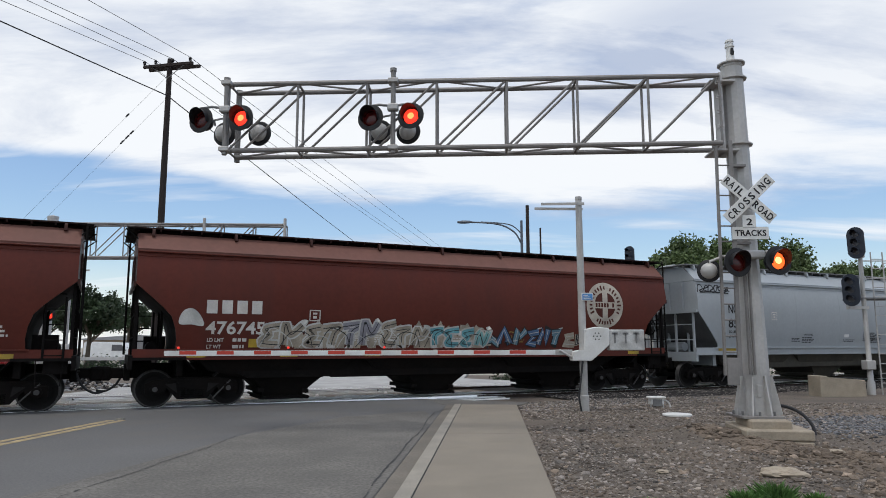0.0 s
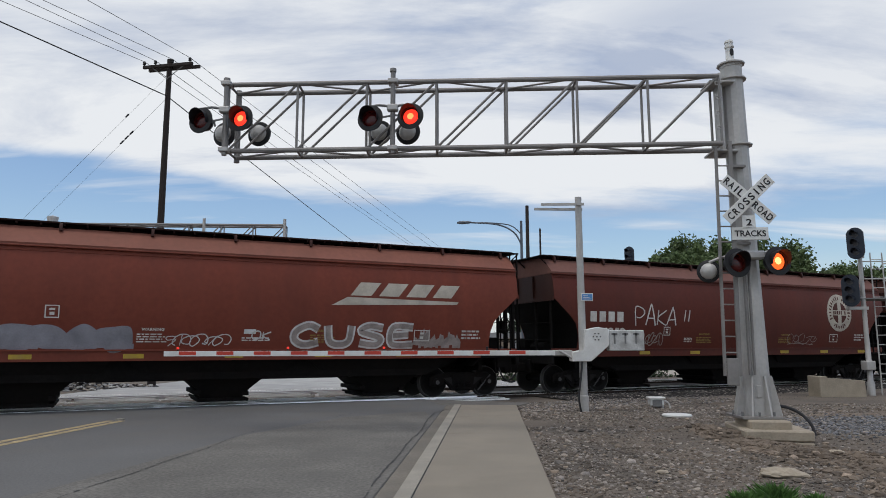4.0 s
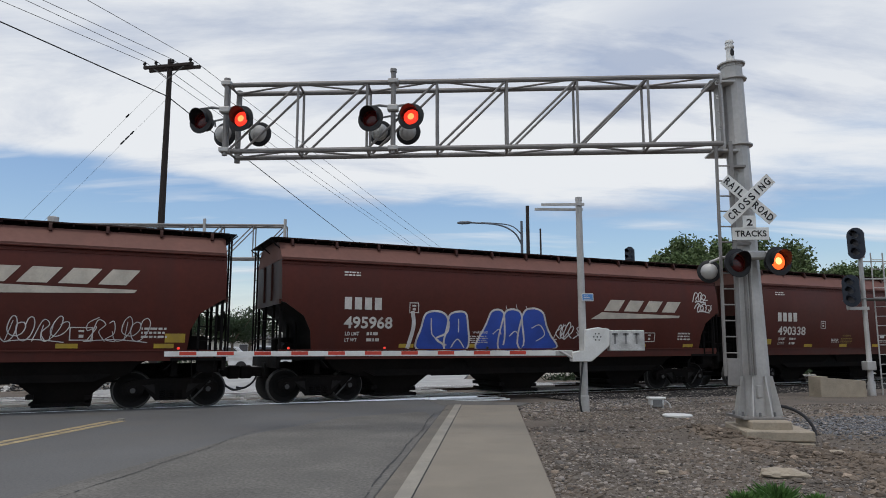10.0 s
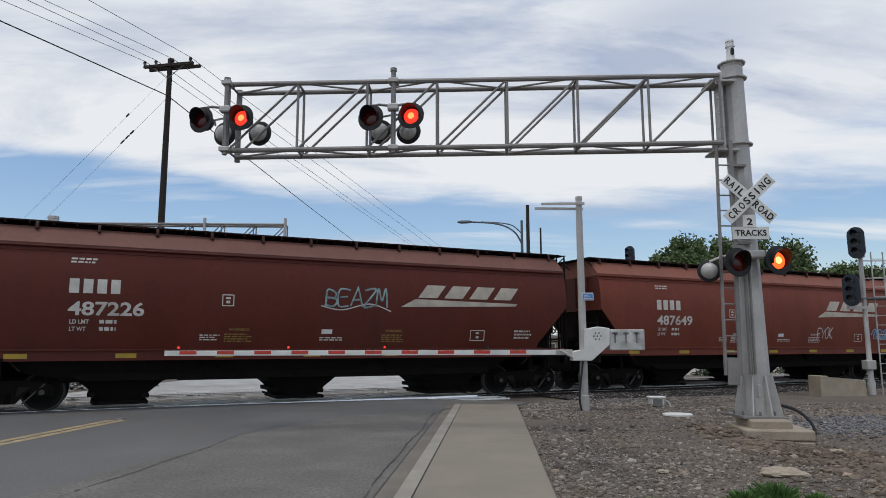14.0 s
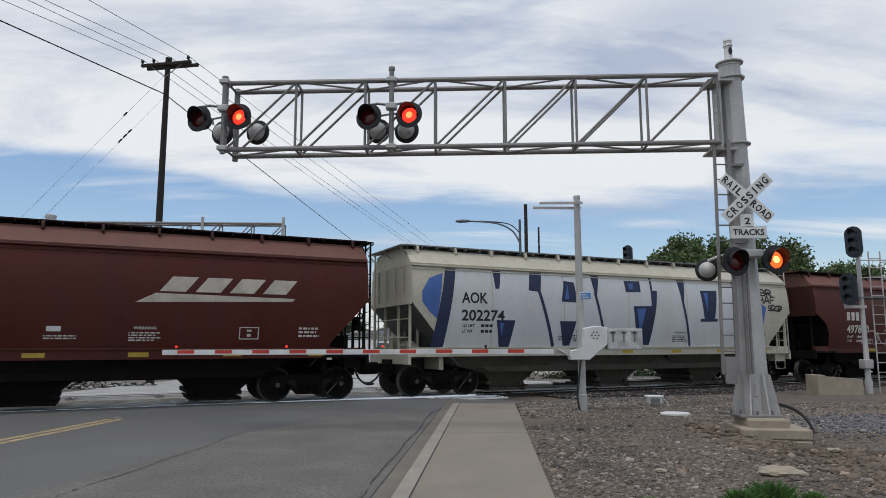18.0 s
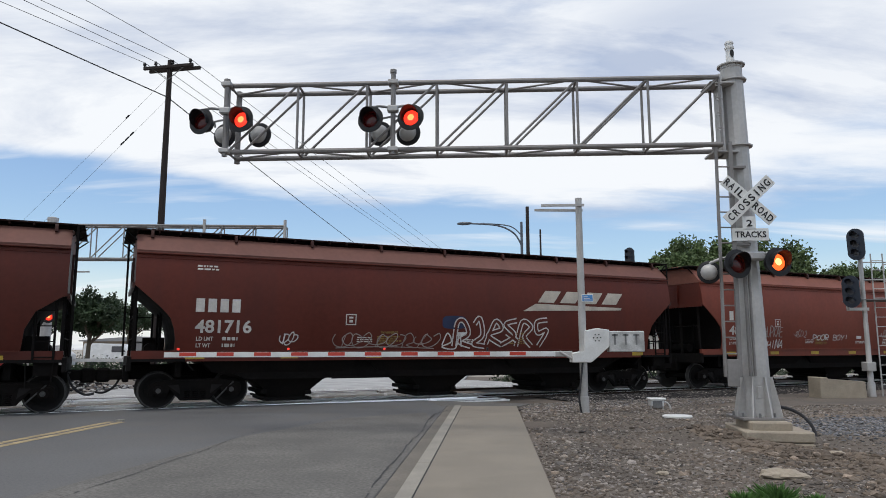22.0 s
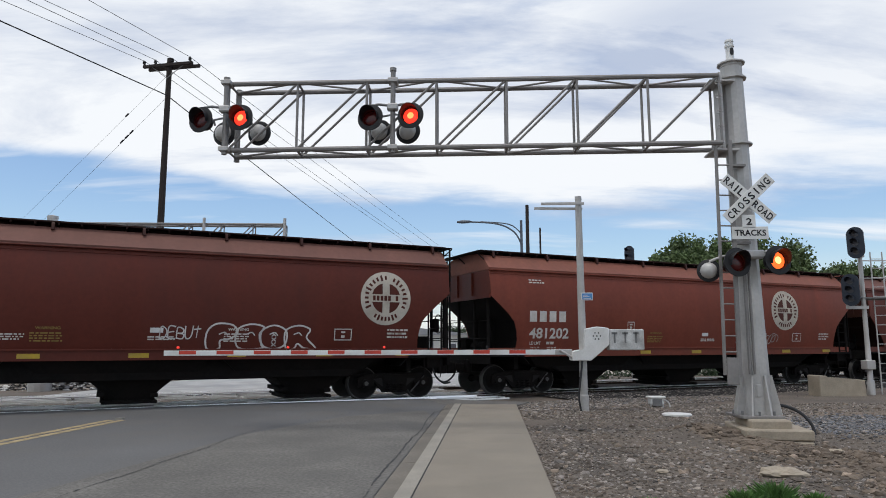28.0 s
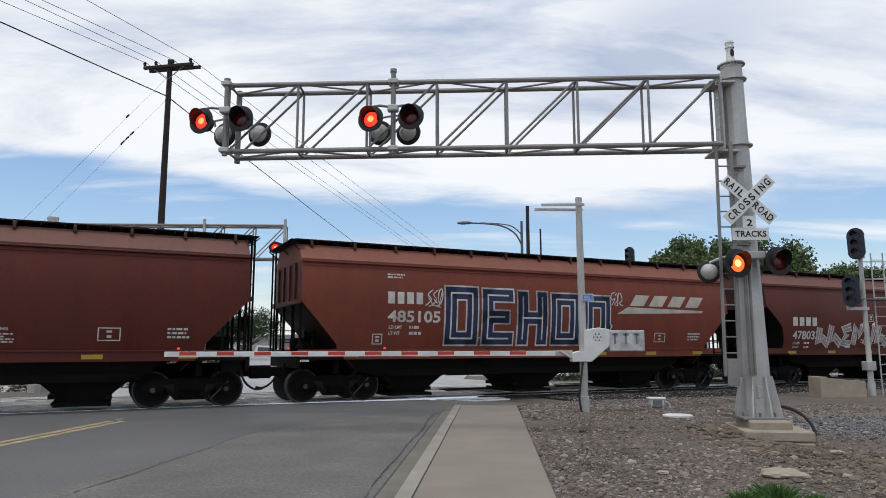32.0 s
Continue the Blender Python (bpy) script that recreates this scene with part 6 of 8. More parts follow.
def round_logo(car, x, z, r=0.76):
    bm = bmesh.new()

    def disc(rad, y, mi, n=40):
        plate(bm, [(x + rad * math.cos(2 * math.pi * k / n), z + rad * math.sin(2 * math.pi * k / n)) for k in range(n)], y, mi)
    disc(r, DECAL, 0)
    disc(r * 0.57, DECAL - 0.004, 1)
    for a, b in ((r * 0.6, r * 0.14), (r * 0.14, r * 0.6), (r * 0.62, r * 0.12)):
        plate(bm, [(x - a, z - b), (x + a, z - b), (x + a, z + b), (x - a, z + b)], DECAL - 0.008, 0)
    # marks round the rim and across the middle
    for k in range(26):
        d = 205 - 230 * k / 18 if k < 19 else 238 + 64 * (k - 19) / 6
        a = radians(d)
        c = Vector((x + r * 0.77 * math.cos(a), z + r * 0.77 * math.sin(a)))
        t, n = Vector((-math.sin(a), math.cos(a))) * 0.03, Vector((math.cos(a), math.sin(a))) * (0.06 if k % 4 else 0.09)
        if k == 10:
            continue
        plate(bm, [c - t - n, c + t - n * 0.9, c + t + n * 0.9, c - t + n], DECAL - 0.004, 1)
    for k in range(7):
        if k != 5:
            plate(bm, [(x - 0.4 + 0.115 * k, z - 0.07), (x - 0.32 + 0.115 * k, z - 0.07), (x - 0.32 + 0.115 * k, z + 0.07), (x - 0.4 + 0.115 * k, z + 0.07)], DECAL - 0.012, 1)
    part("emblem", bm, ["emblem", "brown_dark"], car, "round white railway emblem with a cross")


def lettering(car, text, x0, x1, z0, z1, material="stencil", slant=0.0, name="lettering"):
    bm = bmesh.new()
    if text == BLOCKS:
        letter_blocks(bm, x0, x1, z0, z1)
    else:
        write(bm, text, x0, x1, z0, z1, DECAL, 0, slant)
    part(name, bm, material, car)


GLYPH = dict(
    A=[[(0, 0), (0.45, 1), (0.6, 1), (1, 0)], [(0.1, 0.35), (0.9, 0.4)]], B=[[(0.1, 0), (0.1, 1), (0.9, 0.85), (0.75, 0.55), (0.15, 0.5), (1, 0.4), (0.8, 0), (0, 0.05)]],
    C=[[(1, 0.8), (0.6, 1), (0.1, 0.7), (0.05, 0.25), (0.45, 0), (1, 0.15)]], D=[[(0.1, 0), (0.1, 1), (0.8, 0.8), (1, 0.4), (0.6, 0), (0, 0.05)]],
    E=[[(1, 0.95), (0.1, 0.95), (0.05, 0.05), (1, 0)], [(0.1, 0.5), (0.8, 0.55)]], F=[[(1, 1), (0.1, 0.95), (0.05, -0.05)], [(0.1, 0.5), (0.8, 0.55)]],
    H=[[(0.1, 1.1), (0.05, 0)], [(0.9, 1), (1, -0.05)], [(0, 0.4), (1, 0.55)]], I=[[(0.5, 1), (0.5, 0)]], K=[[(0.1, 1), (0.1, 0)], [(1, 1), (0.15, 0.45), (1, 0)]],
    M=[[(0, 0), (0.15, 1), (0.5, 0.35), (0.85, 1), (1, 0)]], N=[[(0.05, -0.05), (0.1, 1), (0.9, 0), (1, 1.1)]],
    O=[[(0.6, 1), (0.1, 0.75), (0.05, 0.2), (0.5, 0), (0.95, 0.3), (0.9, 0.85), (0.5, 1.02)]], P=[[(0.15, -0.05), (0.05, 1), (0.7, 0.95), (1, 0.7), (0.6, 0.45), (0.1, 0.42)]],
    R=[[(0.1, 0), (0.1, 1), (0.9, 0.9), (0.85, 0.5), (0.2, 0.45), (1, 0)]], S=[[(1, 0.9), (0.4, 1), (0.05, 0.7), (0.9, 0.35), (0.7, 0), (0, 0.1)]],
    T=[[(0.5, 1.25), (0.45, 0)], [(0, 0.85), (1, 0.95)]], U=[[(0, 1), (0.1, 0.2), (0.5, 0), (0.9, 0.2), (1, 1)]], Y=[[(0, 1), (0.5, 0.5), (1, 1)], [(0.5, 0.5), (0.4, 0)]],
    Z=[[(0, 0.95), (1, 1), (0, 0), (1, 0.05)]])
GLYPH["G"] = [[(1, 0.8), (0.5, 1), (0.05, 0.6), (0.3, 0), (0.95, 0.1), (0.95, 0.45), (0.5, 0.45)]]
GLYPH["!"] = [[(0.5, 1), (0.45, 0.3)], [(0.45, 0.08), (0.45, 0)]]
GLYPH[" "] = []


def sprayed(car, text, x0, x1, z0, z1, w=0.04, material="chalk", seed=1):
    """A word written by hand with a spray can."""
    r, bm = random.Random(seed), bmesh.new()
    step = (x1 - x0) / len(text)
    for k, ch in enumerate(text):
        a, h = x0 + step * k, (z1 - z0) * r.uniform(0.85, 1.1)
        for line in GLYPH[ch]:
            pts = [(a + step * (0.88 * px + r.uniform(-0.05, 0.05)) + 0.08 * h * pz, z0 + h * pz + r.uniform(-0.03, 0.03) * h) for px, pz in line]
            ribbon(bm, pts, w * r.uniform(0.8, 1.2), DECAL - 0.004 - 0.0004 * k)
    part("graffiti", bm, material, car, "word sprayed by hand in pale paint")


BENDS = ([[(0, 0), (0.1, 0.9), (0.5, 1), (0.8, 0.5), (0.3, 0.2), (1, 0)]], [[(0.2, 0.8), (0.5, 1), (0.7, 0.4), (0.2, 0.1), (0.9, 0)]],
         [[(0, 0.1), (0.5, 1), (0.9, 0.7), (0.1, 0.45), (1, 0.05)]], [[(0.9, 0.95), (0.2, 0.8), (0.8, 0.4), (0, 0.05)], [(0.3, 0.5), (1, 0.2)]],
         [[(0, 0), (0.3, 1), (0.9, 0.8), (0.5, 0.4), (1, 0)]], [[(1, 1), (0.3, 0.9), (0.4, 0.5), (1, 0.6), (0.5, 0)]])


def hollow(bm, x0, x1, z0, z1, w, line, back):
    """Fat tangled shapes left open: a pale edge round the colour of the car."""
    step = (x1 - x0) / len(BENDS)
    for k, bends in enumerate(BENDS):
        for q, pts in enumerate(bends):
            path = [(x0 + step * (k + 0.0 + 1.05 * px), z0 + w / 2 + (z1 - z0 - w) * pz * (0.9 + 0.1 * (k % 2))) for px, pz in pts]
            y = DECAL - 0.002 * (k % 2)
            ribbon(bm, path, w, y - 0.0003 * q, False, line)
            ribbon(bm, path, w - 0.08, y - 0.001 - 0.0003 * q, False, back)


def bars(car, x0, x1, z0, z1, rows, material="stencil", seed=1, name="small_print"):
    """Fine print that cannot be read: rows of short bars."""
    r, bm = random.Random(seed), bmesh.new()
    h = (z1 - z0) / (rows * 1.9)
    for k in range(rows):
        z, x = z0 + (z1 - z0) * k / rows, x0
        end = x1 - r.uniform(0, 0.25) * (x1 - x0)
        while x < end - 0.02:
            w = min(r.uniform(0.03, 0.16), end - x)
            plate(bm, [(x, z), (x + w, z), (x + w, z + h), (x, z + h)], DECAL)
            x += w + 0.03
    tagged(part(name, bm, material, car), kind="stuff")


def patch(car, x0, x1, z0, z1, material, name="reflector"):
    bm = bmesh.new()
    box(bm, x0, x1, YS + 0.044 if z1 < Z_FLANGE + 0.02 else DECAL, YS + 0.06, z0, z1)
    part(name, bm, material, car)


def framed(car, x0, x1, z0, z1):
    bm = bmesh.new()
    t = 0.025
    for a, b, c, d in ((x0, x1, z0, z0 + t), (x0, x1, z1 - t, z1), (x0, x0 + t, z0, z1), (x1 - t, x1, z0, z1),
                       ((x0 + x1) / 2 - 0.05, (x0 + x1) / 2 + 0.05, z0 + 0.07, z0 + 0.14), ((x0 + x1) / 2 - 0.06, (x0 + x1) / 2 + 0.06, z1 - 0.12, z1 - 0.07)):
        plate(bm, [(a, c), (b, c), (b, d), (a, d)], DECAL)
    part("placard", bm, "stencil", car)


def scrawl(car, x0, x1, z0, z1, seed, material="chalk", w=0.03, loops=7):
    """A quick sprayed signature that cannot be read: looping strokes."""
    r, bm = random.Random(seed), bmesh.new()
    step, mid, h = (x1 - x0) / loops, (z0 + z1) / 2, (z1 - z0) / 2
    k = 0
    while k < loops:
        run, pts = min(r.choice((2, 3, 3)), loops - k), []
        lean, turn = r.uniform(0.1, 0.5), r.choice((-1, 1))
        if r.random() < 0.5:
            # a bent stroke in place of a coil
            run = 1
            for bend in r.choice(BENDS):
                ribbon(bm, [(x0 + step * (k + 1.25 * px) + lean * h * pz, z0 + 2 * h * pz * r.uniform(0.8, 1.0)) for px, pz in bend],
                       w * r.uniform(0.8, 1.2), DECAL - 0.004 - 0.0005 * k)
            k += run
            continue
        for q in range(run * 7 + 1):
            t = q / 7
            amp = (0.55, 0.95, 0.7, 1.0)[(k + int(t) + seed) % 4]
            zz = mid + h * amp * math.cos(2 * math.pi * t + 0.4 * seed)
            pts.append((x0 + step * (k + 0.5 + 0.8 * t) + turn * step * 0.62 * math.sin(2 * math.pi * t + 0.4 * seed) + lean * (zz - mid), zz + r.uniform(-0.06, 0.06) * h))
        ribbon(bm, pts, w * r.uniform(0.8, 1.2), DECAL - 0.004 - 0.0005 * k, steps=3)
        # a straight slash through the loops
        a = x0 + step * (k + r.uniform(0.3, 1.0))
        ribbon(bm, [(a, mid - h * 0.9), (a + step * r.uniform(0.2, 0.9), mid + h * r.uniform(0.5, 1.0))], w * 0.8, DECAL - 0.0042 - 0.0005 * k, smooth=False)
        k += run
    if r.random() < 0.6:
        ribbon(bm, [(x0 + 0.1, z0), ((x0 + x1) / 2, z0 + 0.08 * (z1 - z0)), (x1, z0 - 0.02)], w, DECAL - 0.009)
    part("graffiti", bm, material, car, "loose sprayed scrawl in pale paint")


def outline_letter(bm, pts, w, y, fill, line):
    line_pts = smooth_line(pts, 5, True)
    f = bm.faces.new([bm.verts.new((p.x, y, p.y)) for p in line_pts])
    f.material_index = fill
    bmesh.ops.triangulate(bm, faces=[f])
    ribbon(bm, pts, w, y - 0.003, True, line, 5)

round_sided = set()


def hopper_car(left, right, kind, body, label, brake_left=False, under="under"):
    """One covered hopper between two places along the track at nine seconds."""
    L, mid = round(right - left, 2), (left + right) / 2
    car = thing("hopper_car", label, "hopper car", track_pose(mid - RUN[0][1]), "cars of the train")
    cars.append((car, mid))
    round_sided.add(car.name)
    flip = pose(0, 0, 0, 0, 0, 180)

    def use(name, key, make, at=None, material=None, lab=""):
        me = shared((name, *key), make)
        return part(name, recolour(me, material or body), None, car, lab, at=at)

    use("side_sheet", (kind, L), lambda: side_mesh(kind, L))
    use("side_sheet", (kind, L), None, flip)
    use("eave_lip", (L,), lambda: lip_mesh(L))
    use("eave_lip", (L,), None, flip)
    if kind == "diag":
        for k in range(1, 6):
            use("seam", (), seam_mesh, pose(-L / 2 + L * k / 6, 0, 0))
    use("side_sill", (L,), lambda: sill_mesh(L))
    use("side_sill", (L,), None, flip)
    # skylight on the roof is put into a paler, dusty copy of the paint
    use("roof", (L,), lambda: roof_mesh(L), None, {"brown": "roof_dust", "brown_dark": "roof_dust", "brown_red": "roof_dust_red"}.get(body))
    for m in (None, flip):
        # end walls of brown cars are a darker brown than the sides
        use("end_wall", (kind, L), lambda: end_mesh(kind, L), m, {"brown": "brown_grimy", "brown_dark": "brown_grimy", "brown_red": "brown"}.get(body))
        # slope sheets face down: their shade is put into a dark colour
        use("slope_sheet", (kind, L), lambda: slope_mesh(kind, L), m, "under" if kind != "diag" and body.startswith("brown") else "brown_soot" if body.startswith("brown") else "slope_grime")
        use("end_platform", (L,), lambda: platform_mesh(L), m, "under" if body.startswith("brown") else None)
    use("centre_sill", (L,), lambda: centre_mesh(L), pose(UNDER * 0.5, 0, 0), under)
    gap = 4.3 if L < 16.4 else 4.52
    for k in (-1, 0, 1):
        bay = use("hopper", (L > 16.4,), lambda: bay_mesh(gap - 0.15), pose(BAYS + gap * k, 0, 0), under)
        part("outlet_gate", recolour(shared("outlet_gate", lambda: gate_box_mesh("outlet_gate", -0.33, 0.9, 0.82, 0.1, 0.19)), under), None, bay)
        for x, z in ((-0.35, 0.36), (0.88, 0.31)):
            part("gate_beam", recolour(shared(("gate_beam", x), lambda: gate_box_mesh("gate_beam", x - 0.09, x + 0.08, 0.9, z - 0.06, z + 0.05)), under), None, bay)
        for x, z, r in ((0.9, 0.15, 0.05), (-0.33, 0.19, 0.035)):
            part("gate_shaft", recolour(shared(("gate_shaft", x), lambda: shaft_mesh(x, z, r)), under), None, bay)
    # running boards with brackets along the roof edge, hatches down the middle
    for s in (-1, 1):
        def board():
            bm = bmesh.new()
            box(bm, -L / 2 - 0.1, L / 2 + 0.1, -1.27, -0.85, Z_ROOF + 0.08, Z_ROOF + 0.115)
            box(bm, -L / 2 + 0.05, L / 2 - 0.05, -0.92, -0.87, Z_ROOF - 0.03, Z_ROOF + 0.085)
            for k in range(int(L * 2)):
                x = -L / 2 + 0.5 * k
                box(bm, x, x + 0.04, -1.26, -0.86, Z_ROOF + 0.02, Z_ROOF + 0.09)
            return mesh_of(bm, "running_board", "galv_dark", 30)
        use("running_board", (L,), board, None if s < 0 else flip, "brown_soot" if body.startswith("brown") else "galv_dark")
    n = 13 if kind != "curve" else 9
    # brackets on brown cars: roof-edge shade is put into a darker brown
    tab = shared("bracket", lambda: bracket_mesh())
    for k in range(n):
        part("bracket", recolour(tab, "brown_grimy" if body.startswith("brown") else body), None, car, at=pose(-L / 2 + 0.35 + (L - 0.7) * k / (n - 1), 0, 0))
    for s in (-1, 1):
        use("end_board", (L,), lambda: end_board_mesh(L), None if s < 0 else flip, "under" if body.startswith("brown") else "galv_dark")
    hatch = shared("hatch_cover", lambda: hatch_mesh())
    for k in range(4):
        part("hatch_cover", recolour(hatch, body), None, car, at=pose(-L / 2 + L * (k + 0.5) / 4, 0, 0))
    # ladders at the corners and upright posts at the ends
    low = cut_line(kind, L)[0][1]
    for m in (None, flip):
        h = L / 2
        lad = shared("ladder_end", lambda: ladder_mesh(Z_ROOF - Z_SILL - 0.1))
        base = m if m is not None else Matrix()
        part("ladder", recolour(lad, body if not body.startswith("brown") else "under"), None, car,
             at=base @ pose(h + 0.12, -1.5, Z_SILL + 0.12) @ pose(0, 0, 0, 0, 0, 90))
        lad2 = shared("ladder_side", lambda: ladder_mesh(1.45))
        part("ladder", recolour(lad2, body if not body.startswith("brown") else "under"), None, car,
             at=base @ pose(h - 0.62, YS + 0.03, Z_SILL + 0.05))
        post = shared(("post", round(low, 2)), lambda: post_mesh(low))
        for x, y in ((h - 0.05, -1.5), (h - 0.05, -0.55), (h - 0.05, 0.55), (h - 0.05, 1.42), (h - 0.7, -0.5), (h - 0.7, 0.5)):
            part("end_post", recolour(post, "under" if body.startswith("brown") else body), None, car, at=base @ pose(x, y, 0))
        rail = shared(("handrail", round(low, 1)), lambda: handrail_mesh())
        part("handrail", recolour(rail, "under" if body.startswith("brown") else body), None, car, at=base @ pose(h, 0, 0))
        # coupler and air hose
        cm = base @ pose(h, 0, 0)
        part("coupler", shared("coupler", coupler_mesh), None, car, at=Matrix.Translation((UNDER * 0.5, 0, 0)) @ cm)
        part("air_hose", shared("air_hose", hose_mesh), None, car, at=Matrix.Translation((UNDER * 0.5, 0, 0)) @ cm)
    bw = shared("brake_wheel", brake_mesh)
    part("brake_wheel", bw, None, car, at=(flip if brake_left else Matrix()) @ pose(L / 2 + 0.05, -0.75, 2.2))
    # trucks
    half = 6.7 if L < 16.4 else 7.15 if kind == "diag" else 7.0
    for s in (-1, 1):
        tr = part("truck", TRUCK["truck"], None, car, at=pose(UNDER + s * half, 0, 0))
        part("side_frame", TRUCK["frame"], None, tr)
        part("side_frame", TRUCK["frame"], None, tr, at=flip)
        for x in (-0.9, 0.9):
            w = part("wheelset", TRUCK["wheelset"], None, tr, at=pose(x, 0, WHEEL_R))
            wheelsets.append((w, mid, UNDER + s * half + x))
    return car


def bracket_mesh():
    bm = bmesh.new()
    slab(bm, [(YS + 0.32, Z_ROOF + 0.08), (YS + 0.28, Z_ROOF + 0.02), (YS + 0.27, Z_ROOF - 0.1), (YS + 0.31, Z_ROOF - 0.12), (YS + 0.5, Z_ROOF + 0.08)], -0.035, 0.035, "X")
    return mesh_of(bm, "bracket", "brown", 30)


def end_board_mesh(L):
    bm = bmesh.new()
    box(bm, L / 2 - 0.1, L / 2 + 0.26, -1.4, 1.4, Z_ROOF + 0.055, Z_ROOF + 0.08)
    for y in (-1.3, 0, 1.3):
        rod(bm, (L / 2 + 0.3, y, Z_ROOF + 0.05), (L / 2, y, Z_ROOF - 0.2), 0.018, 6)
    return mesh_of(bm, "end_board", "galv_dark", 30)


def hatch_mesh():
    bm = bmesh.new()
    box(bm, -1.7, 1.7, -0.35, 0.35, Z_ROOF + 0.08, Z_ROOF + 0.2, 0, 0.03)
    for x in (-1.2, 0, 1.2):
        rod(bm, (x, -0.5, Z_ROOF + 0.22), (x, 0.5, Z_ROOF + 0.22), 0.025, 6)
    return mesh_of(bm, "hatch_cover", "brown", 30)


def post_mesh(low):
    bm = bmesh.new()
    box(bm, -0.035, 0.035, -0.035, 0.035, Z_SILL + 0.05, low + 0.02)
    return mesh_of(bm, "end_post", "under", 30)


def handrail_mesh():
    bm = bmesh.new()
    for z in (1.75, 2.3):
        rod(bm, (-0.02, -1.42, z), (-0.02, 1.42, z), 0.016, 6)
    box(bm, -0.9, -0.35, -1.0, -0.62, Z_SILL + 0.05, Z_SILL + 0.62)
    rod(bm, (-0.5, -0.3, 1.5), (-0.5, 0.5, 1.5), 0.16, 12)
    return mesh_of(bm, "handrail", "under", 30)


def coupler_mesh():
    bm = bmesh.new()
    box(bm, -0.3, 0.42, -0.13, 0.13, 0.72, 0.98, 0, 0.03)
    box(bm, 0.38, 0.72, -0.2, 0.16, 0.66, 1.02, 0, 0.05)
    box(bm, -0.05, 0.1, -0.4, 0.4, 0.66, 1.1, 0, 0.02)
    rod(bm, (0.15, -1.1, 0.92), (0.15, 0.0, 0.92), 0.018, 6)
    return mesh_of(bm, "coupler", "under", 30)


def hose_mesh():
    bm = bmesh.new()
    pipe(bm, smooth_line([(0.1, -0.35, 0.85), (0.25, -0.36, 0.55), (0.5, -0.36, 0.38), (0.72, -0.36, 0.4)], 6), 0.03, 8)
    rod(bm, (0.1, -0.35, 0.95), (0.1, -0.35, 0.82), 0.035, 8)
    return mesh_of(bm, "air_hose", "cable", 40)


def brake_mesh():
    bm = bmesh.new()
    n = 20
    ring = [(0.04, 0.28 * math.cos(2 * math.pi * k / n), 0.28 * math.sin(2 * math.pi * k / n)) for k in range(n + 1)]
    pipe(bm, ring, 0.018, 5)
    for k in range(4):
        a = math.pi / 4 + math.pi / 2 * k
        rod(bm, (0.02, 0, 0), (0.04, 0.28 * math.cos(a), 0.28 * math.sin(a)), 0.012, 5)
    box(bm, -0.15, 0.02, -0.12, 0.12, -0.25, 0.15, 0, 0.02)
    return mesh_of(bm, "brake_wheel", "under", 40)


def print_marks(car, L, seed, kind, rows=True, yellow=True, ink="stencil"):
    """The stencils that every car has: loads, warnings, reflectors along the sill."""
    r = random.Random(seed)
    h = L / 2
    if yellow:
        n = 7
        for k in range(n):
            x = -h + 1.25 + (L - 2.9) * k / (n - 1)
            z = Z_FLANGE + 0.04 if kind == "small" and seed < 150 else Z_SILL + 0.06
            if kind == "small" and k == 0:
                continue
            patch(car, x, x + 0.46, z, z + 0.11, "yellow")
    for x in (-2.3, 2.0):
        tone = "warn" if r.random() < 0.6 and ink == "stencil" else ink
        lettering(car, "WARNING", x + 0.1, x + 0.62, 1.92, 1.99, tone, name="warning_stencil")
        bars(car, x, x + 0.75, 1.64, 1.88, 4, tone, seed + int(x * 7))
    bars(car, 0.2, 0.95, 1.68, 1.8, 2, ink, seed + 3)
    bars(car, -2.9, -2.4, 1.68, 1.85, 3, ink, seed + 4)
    bars(car, h - 1.95, h - 1.3, 1.75, 2.05, 3, ink, seed + 5)
    framed(car, h - 3.5, h - 3.0, 1.68, 2.0)
    patch(car, 0.25, 0.55, 1.86, 1.98, "white", "data_plate")


BROWN = "covered hopper car in brown paint, dusty, with white stencils"


def standard(left, right, kind, body, number, mark_w=1.18, logo="wedge", logo_x=2.5, logo_z=2.66, x=-5.9, z=2.25, box_x=-2.4, box_z=2.55,
             mark=BLOCKS, ink="stencil", label=BROWN, big=1.65, bar=True, brake_left=False, under="under", seed=1, yellow=True):
    car = hopper_car(left, right, kind, body, label, brake_left, under)
    L = right - left
    if mark:
        lettering(car, mark, x, x + mark_w, z + 0.53, z + 0.87, ink)
    if number:
        lettering(car, number, x, x + big, z, z + 0.34, ink, name="car_number")
    for k, word in enumerate(("LT WT", "LD LMT")):
        zz = z - 0.36 + 0.17 * k - 0.0
        lettering(car, word, x + 0.05, x + 0.4 + 0.06 * k, zz, zz + 0.1, ink, name="load_stencil")
        bars(car, x + 0.68, x + 1.1, zz + 0.01, zz + 0.17, 1, ink, seed + k)
    if bar:
        bars(car, x, x + 0.6, 3.5, 3.66, 2, ink, seed + 2)
    framed(car, box_x, box_x + 0.3, box_z, box_z + 0.3)
    if logo == "wedge":
        wedge_logo(car, logo_x, logo_z)
    elif logo == "round":
        round_logo(car, logo_x, 2.87)
    print_marks(car, L, seed * 13, kind, ink=ink, yellow=yellow)
    return car


